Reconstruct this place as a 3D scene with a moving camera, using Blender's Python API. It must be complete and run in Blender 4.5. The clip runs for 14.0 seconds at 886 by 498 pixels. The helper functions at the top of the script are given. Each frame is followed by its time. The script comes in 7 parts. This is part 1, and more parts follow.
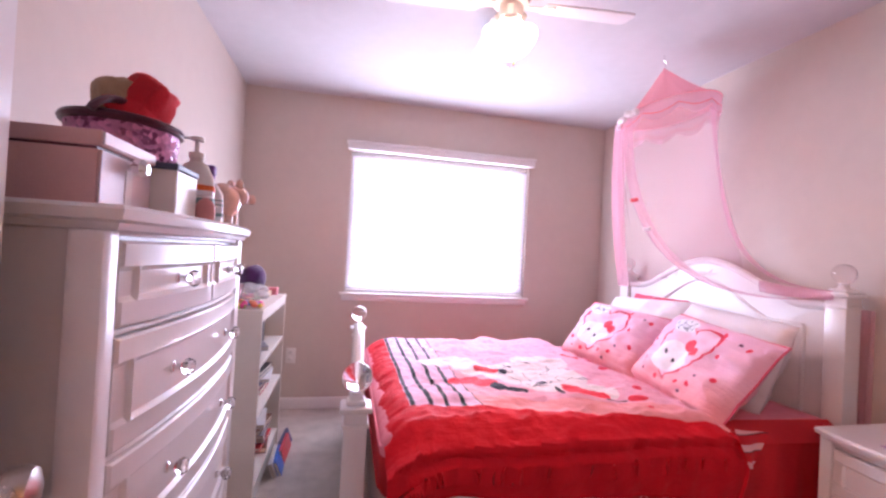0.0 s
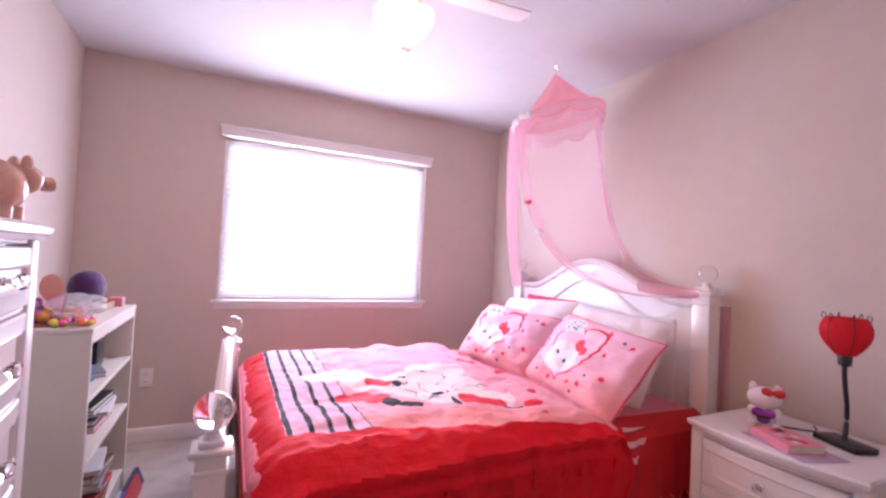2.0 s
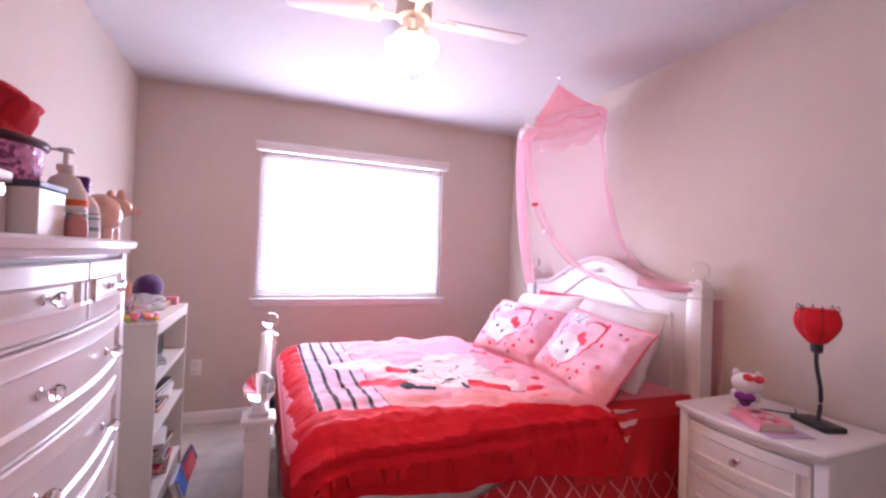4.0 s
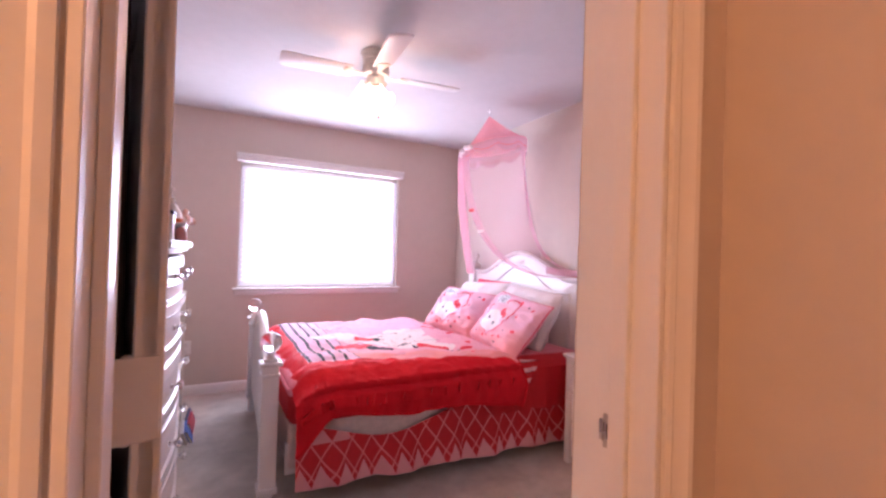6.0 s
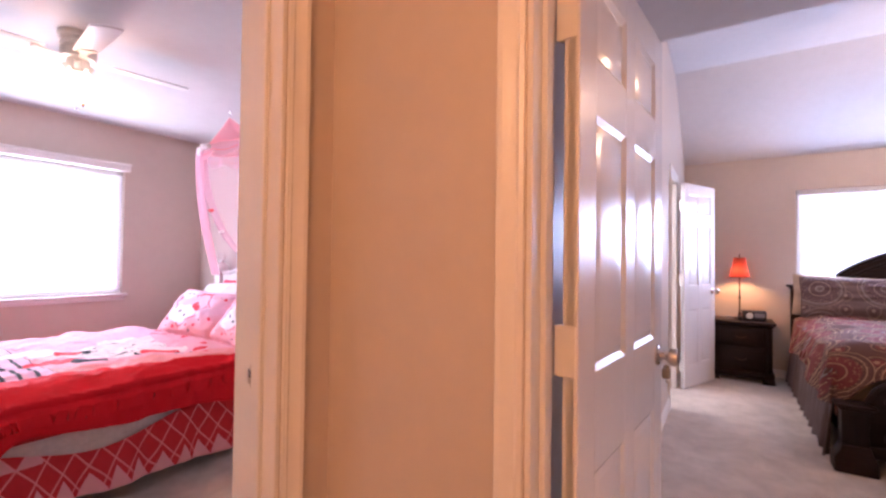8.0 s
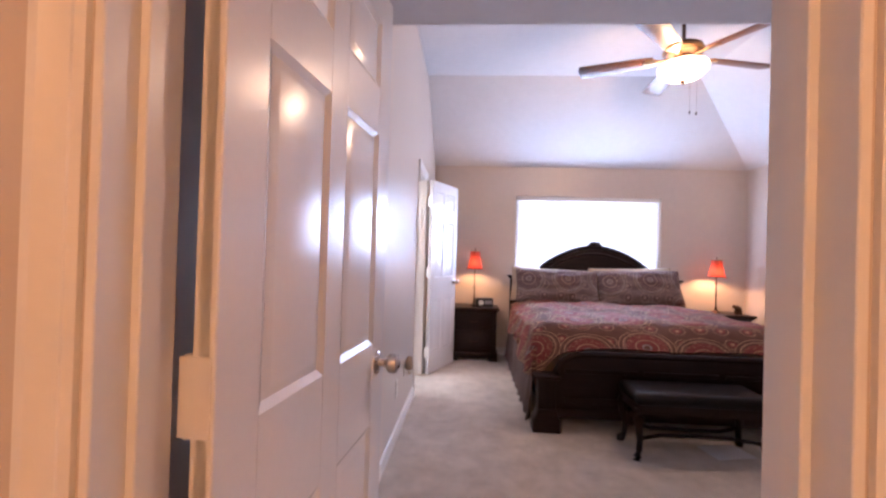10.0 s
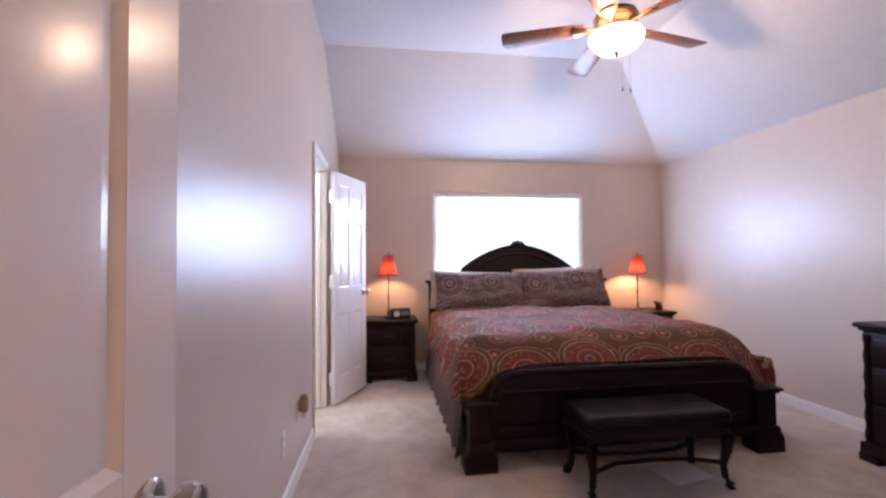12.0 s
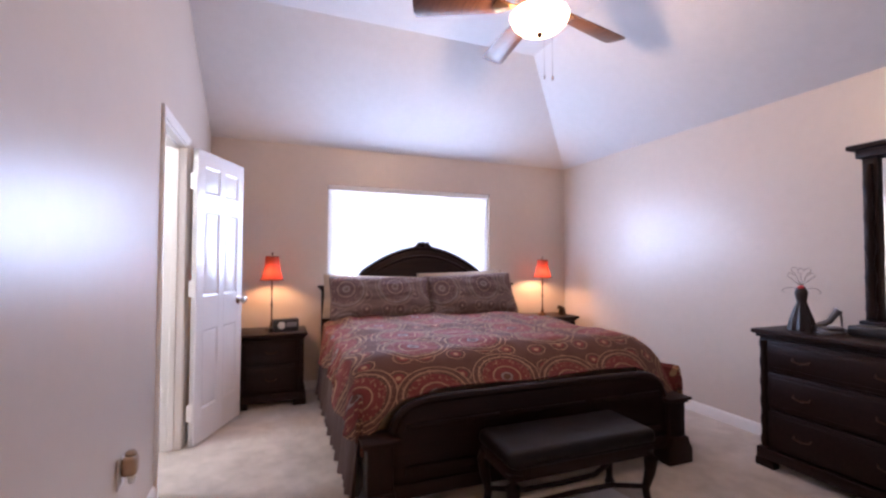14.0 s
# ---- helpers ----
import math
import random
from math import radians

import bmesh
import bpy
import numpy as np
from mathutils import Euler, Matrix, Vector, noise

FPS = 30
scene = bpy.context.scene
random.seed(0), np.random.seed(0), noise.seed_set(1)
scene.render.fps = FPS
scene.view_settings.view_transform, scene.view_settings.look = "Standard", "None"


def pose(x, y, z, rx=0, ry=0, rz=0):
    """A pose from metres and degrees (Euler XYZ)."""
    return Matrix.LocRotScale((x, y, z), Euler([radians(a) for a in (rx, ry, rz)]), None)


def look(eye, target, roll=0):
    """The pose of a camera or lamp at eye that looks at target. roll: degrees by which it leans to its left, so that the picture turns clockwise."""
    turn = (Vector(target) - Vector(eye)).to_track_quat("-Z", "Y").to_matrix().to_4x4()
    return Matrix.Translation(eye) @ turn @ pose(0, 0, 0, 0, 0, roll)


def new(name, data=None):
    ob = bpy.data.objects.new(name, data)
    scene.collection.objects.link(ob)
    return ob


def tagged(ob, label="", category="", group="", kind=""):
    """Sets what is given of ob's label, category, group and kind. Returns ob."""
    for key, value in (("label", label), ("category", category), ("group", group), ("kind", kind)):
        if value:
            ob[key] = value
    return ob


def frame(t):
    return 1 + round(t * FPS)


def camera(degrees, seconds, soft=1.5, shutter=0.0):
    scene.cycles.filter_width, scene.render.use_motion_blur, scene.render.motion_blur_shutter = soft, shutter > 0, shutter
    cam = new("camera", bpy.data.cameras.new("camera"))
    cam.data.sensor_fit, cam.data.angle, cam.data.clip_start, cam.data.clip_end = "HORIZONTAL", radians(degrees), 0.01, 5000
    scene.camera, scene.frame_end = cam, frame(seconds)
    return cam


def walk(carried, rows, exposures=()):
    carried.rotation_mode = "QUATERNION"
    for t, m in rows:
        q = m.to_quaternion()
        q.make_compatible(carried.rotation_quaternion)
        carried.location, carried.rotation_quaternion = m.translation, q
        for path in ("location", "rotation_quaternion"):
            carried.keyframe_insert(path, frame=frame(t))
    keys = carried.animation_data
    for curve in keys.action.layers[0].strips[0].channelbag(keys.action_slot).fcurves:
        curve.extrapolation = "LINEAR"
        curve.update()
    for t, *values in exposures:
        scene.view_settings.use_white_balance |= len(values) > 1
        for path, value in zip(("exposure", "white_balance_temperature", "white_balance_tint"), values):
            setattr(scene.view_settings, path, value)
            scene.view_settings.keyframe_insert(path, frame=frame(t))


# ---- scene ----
cam = camera(91.6, 14.0, soft=2.5)
PATH = [
    (0, (0.556, -0.016, 1.24), (0.987, 1.937, 1.266), 3.1),
    (0.5, (0.58, 0.058, 1.248), (1.086, 1.993, 1.273), 3.2),
    (1, (0.605, 0.09, 1.249), (1.222, 1.992, 1.281), 3.2),
    (1.5, (0.622, 0.115, 1.25), (1.373, 1.968, 1.292), 3.0),
    (2, (0.634, 0.139, 1.251), (1.506, 1.938, 1.303), 2.9),
    (4.5, (0.593, -0.219, 1.276), (1.338, 1.637, 1.307), 1.9),
    (5, (0.506, -0.362, 1.26), (1.254, 1.493, 1.294), 1.9),
    (5.5, (0.42, -0.548, 1.273), (1.239, 1.277, 1.29), 2.1),
    (6, (0.358, -0.751, 1.273), (1.297, 1.016, 1.29), 1.8),
    (6.5, (0.333, -0.946, 1.263), (1.431, 0.725, 1.294), 1.9),
    (7, (0.3, -1.058, 1.265), (1.61, 0.454, 1.303), 1.7),
    (7.5, (0.317, -1.137, 1.27), (1.815, 0.188, 1.305), 0.8),
    (8, (0.328, -1.2, 1.274), (2.003, -0.108, 1.311), 0.7),
    (8.5, (0.361, -1.244, 1.28), (2.182, -0.417, 1.313), 0.8),
    (9, (0.438, -1.255, 1.277), (2.36, -0.704, 1.305), 1.3),
    (11.5, (1.198, -1.305, 1.277), (3.188, -1.511, 1.308), 0.3),
    (12, (1.363, -1.309, 1.259), (3.345, -1.576, 1.308), -0.4),
    (12.5, (1.552, -1.343, 1.257), (3.522, -1.683, 1.314), -0.5),
    (13, (1.674, -1.383, 1.266), (3.624, -1.821, 1.325), -0.2),
    (13.5, (1.756, -1.397, 1.268), (3.674, -1.961, 1.326), 0.1),
    (14, (1.836, -1.399, 1.265), (3.704, -2.111, 1.323), 0.2),
]
walk(cam, [(t, look(eye, target, roll)) for t, eye, target, roll in PATH],
     [(0.0, 0.13, 5950, 31), (4.5, 0.11, 6000, 31), (6.5, 0.08, 6000, 28), (8.0, 0.26, 5850, 24), (9.0, 0.28, 5650, 18), (11.5, 0.06, 5680, 13), (14.0, 0.04, 5680, 13)])

# ---- world and large lights ----
world = bpy.data.worlds.new("sky")
scene.world = world
world.use_nodes = True
_wn = world.node_tree.nodes
_sky = _wn.new("ShaderNodeTexSky")
_sky.sky_type, _sky.sun_disc = "NISHITA", False
_sky.sun_elevation, _sky.sun_rotation = radians(55), radians(200)
world.node_tree.links.new(_sky.outputs[0], _wn["Background"].inputs[0])
_wn["Background"].inputs[1].default_value = 0.1
scene.view_settings.exposure = 0.0


def lamp(name, kind, m, energy, color, size=0.1, size_y=None):
    data = bpy.data.lights.new(name, kind)
    data.energy, data.color = energy, color
    if kind == "AREA":
        data.size = size
        if size_y:
            data.shape, data.size_y = "RECTANGLE", size_y
    elif kind == "SUN":
        data.angle = size
    else:
        data.shadow_soft_size = size
    ob = new(name, data)
    ob.matrix_world = m
    return ob


DAY = (0.80, 0.88, 1.0)
lamp("sun", "SUN", look((0, 0, 20), (6, 12, 0)), 2.0, (1.0, 0.95, 0.88), radians(0.6))
# sky light in the two window openings
lamp("window_skylight", "AREA", look((1.285, 3.456, 1.46), (1.285, 0, 1.46)), 45, DAY, 1.44, 1.08)
lamp("window_skylight", "AREA", look((6.306, -2.77, 1.46), (0, -2.77, 1.46)), 94, (0.64, 0.74, 1.0), 1.80, 1.04)
# lamps of the place
lamp("fan_bulb", "POINT", pose(1.165, 1.70, 2.165), 58, (1.0, 0.40, 0.12), 0.04)
lamp("fan_bulb", "POINT", pose(3.93, -2.79, 2.645), 72, (1.0, 0.63, 0.37), 0.04)
lamp("hall_bulb", "POINT", pose(-0.75, -1.35, 2.30), 61, (1.0, 0.48, 0.19), 0.17)
lamp("bath_bulb", "POINT", pose(4.9, 0.2, 2.2), 60, (1.0, 0.95, 0.9), 0.12)
lamp("table_bulb", "POINT", pose(6.08, -4.245, 1.13), 17.0, (1.0, 0.52, 0.22), 0.025)
lamp("table_bulb", "POINT", pose(6.08, -1.345, 1.15), 12.0, (1.0, 0.52, 0.22), 0.025)


# ---- materials ----
class Nodes:
    """Short hand for a material's node tree."""

    def __init__(self, name):
        self.m = bpy.data.materials.new(name)
        self.m.use_nodes = True
        self.t = self.m.node_tree
        self.b = self.t.nodes["Principled BSDF"]
        self.out = self.t.nodes["Material Output"]

    def put(self, socket, value):
        if value is None:
            return
        if isinstance(value, bpy.types.NodeSocket):
            self.t.links.new(value, socket)
        else:
            socket.default_value = value if not isinstance(value, tuple) or len(value) != 3 else (*value, 1.0) if socket.type == "RGBA" else value

    def node(self, kind, **settings):
        n = self.t.nodes.new(kind)
        for k, v in settings.items():
            setattr(n, k, v)
        return n

    def math(self, op, a, b=None, c=None, clamp=False):
        n = self.node("ShaderNodeMath", operation=op, use_clamp=clamp)
        for s, v in zip(n.inputs, (a, b, c)):
            self.put(s, v)
        return n.outputs[0]

    def coord(self, which="Object"):
        return self.node("ShaderNodeTexCoord").outputs[which]

    def split(self, v):
        n = self.node("ShaderNodeSeparateXYZ")
        self.put(n.inputs[0], v)
        return n.outputs[0], n.outputs[1], n.outputs[2]

    def noise(self, v, scale, detail=3, rough=0.55, which=0):
        n = self.node("ShaderNodeTexNoise")
        self.put(n.inputs["Vector"], v)
        n.inputs["Scale"].default_value, n.inputs["Detail"].default_value, n.inputs["Roughness"].default_value = scale, detail, rough
        return n.outputs[which]

    def mix(self, f, a, b):
        n = self.node("ShaderNodeMix", data_type="RGBA")
        self.put(n.inputs[0], f)
        self.put(n.inputs[6], a)
        self.put(n.inputs[7], b)
        return n.outputs[2]

    def ramp(self, f, lo, hi):
        n = self.node("ShaderNodeMapRange")
        self.put(n.inputs[0], f)
        n.inputs[1].default_value, n.inputs[2].default_value = lo, hi
        return n.outputs[0]

    def bump(self, h, strength, dist=0.01):
        n = self.node("ShaderNodeBump")
        n.inputs["Strength"].default_value, n.inputs["Distance"].default_value = strength, dist
        self.put(n.inputs["Height"], h)
        self.put(self.b.inputs["Normal"], n.outputs[0])

    def box(self, x, y, x0, x1, y0, y1):
        a = self.math("MULTIPLY", self.math("GREATER_THAN", x, x0), self.math("LESS_THAN", x, x1))
        b = self.math("MULTIPLY", self.math("GREATER_THAN", y, y0), self.math("LESS_THAN", y, y1))
        return self.math("MULTIPLY", a, b)

    def disc(self, x, y, cx, cy, rx, ry):
        a = self.math("DIVIDE", self.math("SUBTRACT", x, cx), rx)
        b = self.math("DIVIDE", self.math("SUBTRACT", y, cy), ry)
        return self.math("LESS_THAN", self.math("ADD", self.math("MULTIPLY", a, a), self.math("MULTIPLY", b, b)), 1.0)


def shade(c, k):
    return tuple(min(1.0, v * k) for v in c)


def surface(name, color, rough=0.5, var=0.12, scale=6.0, fine=90.0, bump=0.1, dist=0.002, metal=0.0, spec=0.5, sheen=0.0, coat=0.0):
    """Paint, wood, cloth or metal with variation at two scales."""
    n = Nodes(name)
    v = n.coord()
    big, small = n.noise(v, scale, 4), n.noise(v, fine, 3)
    f = n.math("ADD", n.math("MULTIPLY", big, 0.7), n.math("MULTIPLY", small, 0.3))
    n.put(n.b.inputs["Base Color"], n.mix(n.ramp(f, 0.3, 0.7), shade(color, 1 - var), shade(color, 1 + var)))
    n.put(n.b.inputs["Roughness"], n.math("ADD", rough - 0.06, n.math("MULTIPLY", big, 0.12)))
    n.b.inputs["Metallic"].default_value = metal
    n.b.inputs["Specular IOR Level"].default_value = spec
    n.b.inputs["Sheen Weight"].default_value = sheen
    n.b.inputs["Coat Weight"].default_value = coat
    if bump:
        n.bump(n.math("ADD", small, n.math("MULTIPLY", big, 0.5)), bump, dist)
    return n.m


def glassy(name, color=(1, 1, 1), rough=0.02, ior=1.5):
    n = Nodes(name)
    n.put(n.b.inputs["Base Color"], color)
    n.b.inputs["Roughness"].default_value, n.b.inputs["IOR"].default_value = rough, ior
    n.b.inputs["Transmission Weight"].default_value = 1.0
    return n.m


def glowing(name, color, strength):
    n = Nodes(name)
    n.put(n.b.inputs["Base Color"], color)
    n.put(n.b.inputs["Emission Color"], color)
    n.b.inputs["Emission Strength"].default_value = strength
    n.b.inputs["Roughness"].default_value = 0.4
    return n.m


def lit_glass(name, color, strength, clear):
    """Frosted lamp glass: it glows and lets part of its bulb's light through."""
    n = Nodes(name)
    n.put(n.b.inputs["Base Color"], color)
    n.put(n.b.inputs["Emission Color"], color)
    n.b.inputs["Emission Strength"].default_value, n.b.inputs["Roughness"].default_value = strength, 0.4
    tr, mx = n.node("ShaderNodeBsdfTransparent"), n.node("ShaderNodeMixShader")
    mx.inputs[0].default_value = 1 - clear
    n.t.links.new(tr.outputs[0], mx.inputs[1])
    n.t.links.new(n.b.outputs[0], mx.inputs[2])
    n.t.links.new(mx.outputs[0], n.out.inputs[0])
    return n.m


def sheer(name, color, cover, rough_scale=60.0):
    """Thin net or thin slat that lets light through."""
    n = Nodes(name)
    v = n.coord()
    tr, tl, df = n.node("ShaderNodeBsdfTransparent"), n.node("ShaderNodeBsdfTranslucent"), n.node("ShaderNodeBsdfDiffuse")
    n.put(tl.inputs[0], color)
    n.put(df.inputs[0], color)
    a, b = n.node("ShaderNodeMixShader"), n.node("ShaderNodeMixShader")
    a.inputs[0].default_value = 0.5
    n.t.links.new(tl.outputs[0], a.inputs[1])
    n.t.links.new(df.outputs[0], a.inputs[2])
    f = n.math("ADD", cover - 0.08, n.math("MULTIPLY", n.noise(v, rough_scale), 0.16), clamp=True)
    n.put(b.inputs[0], f)
    n.t.links.new(tr.outputs[0], b.inputs[1])
    n.t.links.new(a.outputs[0], b.inputs[2])
    n.t.links.new(b.outputs[0], n.out.inputs[0])
    return n.m


def wall_paint(name, color, rough, spec=0.5):
    """Satin wall paint over orange-peel plaster."""
    n = Nodes(name)
    v = n.coord()
    peel, blot, roll = n.noise(v, 170, 2), n.noise(v, 1.3, 4), n.noise(v, 14, 3)
    f = n.math("ADD", n.math("MULTIPLY", blot, 0.6), n.math("MULTIPLY", roll, 0.4))
    n.put(n.b.inputs["Base Color"], n.mix(n.ramp(f, 0.3, 0.7), shade(color, 0.95), shade(color, 1.04)))
    n.put(n.b.inputs["Roughness"], n.math("ADD", rough - 0.03, n.math("MULTIPLY", roll, 0.06)))
    n.b.inputs["Specular IOR Level"].default_value = spec
    n.bump(n.math("ADD", peel, n.math("MULTIPLY", roll, 0.6)), 0.10, 0.002)
    return n.m


def carpet_mat():
    n = Nodes("carpet")
    v = n.coord()
    tuft, brush, track = n.noise(v, 320, 2), n.noise(v, 7, 5, 0.65), n.noise(v, 2.2, 4, 0.6)
    f = n.math("ADD", n.math("MULTIPLY", brush, 0.62), n.math("MULTIPLY", track, 0.38))
    col = n.mix(n.ramp(f, 0.38, 0.62), (0.45, 0.385, 0.325), (0.70, 0.62, 0.54))
    n.put(n.b.inputs["Base Color"], n.mix(n.math("MULTIPLY", tuft, 0.5), col, (0.58, 0.51, 0.44)))
    n.b.inputs["Roughness"].default_value, n.b.inputs["Sheen Weight"].default_value = 0.95, 0.3
    n.b.inputs["Specular IOR Level"].default_value = 0.1
    n.bump(n.math("ADD", tuft, n.math("MULTIPLY", brush, 1.2)), 0.7, 0.008)
    return n.m


def wood(name, color, rough=0.35, axis=0, coat=0.3):
    n = Nodes(name)
    sx = n.node("ShaderNodeMapping")
    n.put(sx.inputs[0], n.coord())
    sx.inputs["Scale"].default_value = tuple(2.0 if i == axis else 26.0 for i in range(3))
    g, blot = n.noise(sx.outputs[0], 2.0, 6, 0.65), n.noise(n.coord(), 5, 3)
    f = n.math("ADD", n.math("MULTIPLY", g, 0.7), n.math("MULTIPLY", blot, 0.3))
    n.put(n.b.inputs["Base Color"], n.mix(n.ramp(f, 0.3, 0.7), shade(color, 0.55), shade(color, 1.5)))
    n.put(n.b.inputs["Roughness"], n.math("ADD", rough - 0.08, n.math("MULTIPLY", g, 0.16)))
    n.b.inputs["Coat Weight"].default_value, n.b.inputs["Coat Roughness"].default_value = coat, 0.25
    n.b.inputs["Specular IOR Level"].default_value = 0.15
    n.bump(g, 0.08, 0.002)
    return n.m


WALL = wall_paint("beige_wall_paint", (0.60, 0.515, 0.445), 0.52, 0.40)
WALLSATIN = wall_paint("satin_beige_wall_paint", (0.60, 0.515, 0.445), 0.36, 0.75)
CEIL = wall_paint("ceiling_paint", (0.64, 0.62, 0.62), 0.85, 0.2)
TRIM = surface("white_trim_paint", (0.80, 0.77, 0.74), 0.34, 0.03, 4, 60, 0.04)
DOORP = surface("white_door_paint", (0.80, 0.77, 0.75), 0.24, 0.03, 3, 70, 0.05)
BATH = surface("bath_wall_paint", (0.85, 0.83, 0.80), 0.5, 0.03)
CARPET = carpet_mat()
WHITEWOOD = surface("white_lacquer", (0.80, 0.77, 0.76), 0.30, 0.03, 5, 80, 0.04, coat=0.2)
CREAMWOOD = surface("cream_laminate", (0.74, 0.69, 0.62), 0.40, 0.04)
DARKWOOD = wood("espresso_wood", (0.016, 0.007, 0.006), 0.42, 1, 0.02)
DARKWOODV = wood("espresso_wood_upright", (0.015, 0.007, 0.006), 0.42, 2, 0.02)
NICKEL = surface("brushed_nickel", (0.55, 0.50, 0.45), 0.28, 0.06, 20, 200, 0.03, metal=1.0)
CHROME = surface("polished_chrome", (0.80, 0.79, 0.80), 0.10, 0.03, 20, 200, 0.0, metal=1.0)
BRONZE = surface("oiled_bronze", (0.10, 0.055, 0.035), 0.38, 0.2, 20, 200, 0.05, metal=0.9)
CRYSTAL = glassy("crystal", (0.98, 0.96, 0.97), 0.01, 1.52)
PANE = glassy("window_glass", (1, 1, 1), 0.0, 1.45)
PLATE = surface("white_plastic", (0.78, 0.75, 0.70), 0.35, 0.03)
SLAT = sheer("blind_slat", (0.93, 0.92, 0.95), 0.98, 30)
BLACK = surface("black_plastic", (0.02, 0.02, 0.022), 0.35, 0.2)
LEATHER = surface("black_leather", (0.009, 0.006, 0.006), 0.36, 0.25, 12, 160, 0.25, 0.002, spec=0.18)
OUTSIDE = glowing("bright_daylight", (0.86, 0.92, 1.0), 7.0)


# ---- mesh helpers ----
def thing(name, x, y, z, rz=0.0, label="", category="", group="", kind=""):
    ob = new(name)
    ob.empty_display_size = 0.1
    ob.matrix_basis = pose(x, y, z, 0, 0, rz)
    return tagged(ob, label, category, group, kind)


def finish(name, bm, material, smooth=35):
    me = bpy.data.meshes.new(name)
    bm.normal_update()
    bm.to_mesh(me)
    bm.free()
    for m in material if isinstance(material, (list, tuple)) else (material,):
        me.materials.append(m)
    if smooth:
        me.polygons.foreach_set("use_smooth", [True] * len(me.polygons))
        me.set_sharp_from_angle(angle=radians(smooth))
    return me


def part(name, bm, material, parent=None, label="", smooth=35):
    ob = new(name, finish(name, bm, material, smooth))
    ob.parent = parent
    return tagged(ob, label)


def single(name, bm, material, m=None, label="", category="", group="", kind="", smooth=35):
    ob = new(name, finish(name, bm, material, smooth))
    if m is not None:
        ob.matrix_basis = m
    return tagged(ob, label, category, group, kind)


def box(x0, x1, y0, y1, z0, z1, bev=0.0, seg=2, bm=None, m=None):
    """A box, its edges rounded by bev, added to bm."""
    tmp = bmesh.new()
    bmesh.ops.create_cube(tmp, size=1.0, matrix=Matrix.Translation(((x0 + x1) / 2, (y0 + y1) / 2, (z0 + z1) / 2)) @ Matrix.Diagonal((abs(x1 - x0), abs(y1 - y0), abs(z1 - z0), 1)))
    if bev > 0:
        bmesh.ops.bevel(tmp, geom=tmp.edges[:], offset=min(bev, 0.49 * min(abs(x1 - x0), abs(y1 - y0), abs(z1 - z0))), segments=seg, profile=0.5, affect="EDGES")
    if m is not None:
        tmp.transform(m)
    return join(bm, tmp)


def join(bm, tmp):
    if bm is None:
        return tmp
    me = bpy.data.meshes.new("tmp")
    tmp.to_mesh(me)
    tmp.free()
    bm.from_mesh(me)
    bpy.data.meshes.remove(me)
    return bm


def lathe(profile, seg=24, bm=None, m=None, squash=1.0):
    """Turned shape from rows of (radius, height)."""
    tmp = bmesh.new()
    rings = []
    for r, z in profile:
        if r < 1e-5:
            rings.append([tmp.verts.new((0, 0, z))])
        else:
            rings.append([tmp.verts.new((r * math.cos(a), r * squash * math.sin(a), z)) for a in (2 * math.pi * i / seg for i in range(seg))])
    for a, b in zip(rings, rings[1:]):
        for i in range(seg):
            j = (i + 1) % seg
            if len(a) == 1 and len(b) == 1:
                continue
            if len(a) == 1:
                tmp.faces.new((a[0], b[j], b[i]))
            elif len(b) == 1:
                tmp.faces.new((a[i], a[j], b[0]))
            else:
                tmp.faces.new((a[i], a[j], b[j], b[i]))
    for ring, flip in ((rings[0], True), (rings[-1], False)):
        if len(ring) > 1:
            tmp.faces.new(ring[::-1] if flip else ring)
    if m is not None:
        tmp.transform(m)
    bmesh.ops.recalc_face_normals(tmp, faces=tmp.faces[:])
    return join(bm, tmp)


def prism(points, d0, d1, axis="y", bev=0.0, bm=None, m=None):
    """A flat outline (u, v) pushed from d0 to d1 along an axis: y: (x, z); x: (y, z); z: (x, y)."""
    place = {"y": lambda u, v, d: (u, d, v), "x": lambda u, v, d: (d, u, v), "z": lambda u, v, d: (u, v, d)}[axis]
    tmp = bmesh.new()
    a = [tmp.verts.new(place(u, v, d0)) for u, v in points]
    b = [tmp.verts.new(place(u, v, d1)) for u, v in points]
    tmp.faces.new(a)
    tmp.faces.new(b[::-1])
    for i in range(len(a)):
        j = (i + 1) % len(a)
        tmp.faces.new((a[j], a[i], b[i], b[j]))
    bmesh.ops.recalc_face_normals(tmp, faces=tmp.faces[:])
    if bev:
        es = [e for e in tmp.edges if len(e.link_faces) == 2 and e.calc_face_angle(0) > radians(40)]
        bmesh.ops.bevel(tmp, geom=es, offset=bev, segments=2, profile=0.5, affect="EDGES")
    if m is not None:
        tmp.transform(m)
    return join(bm, tmp)


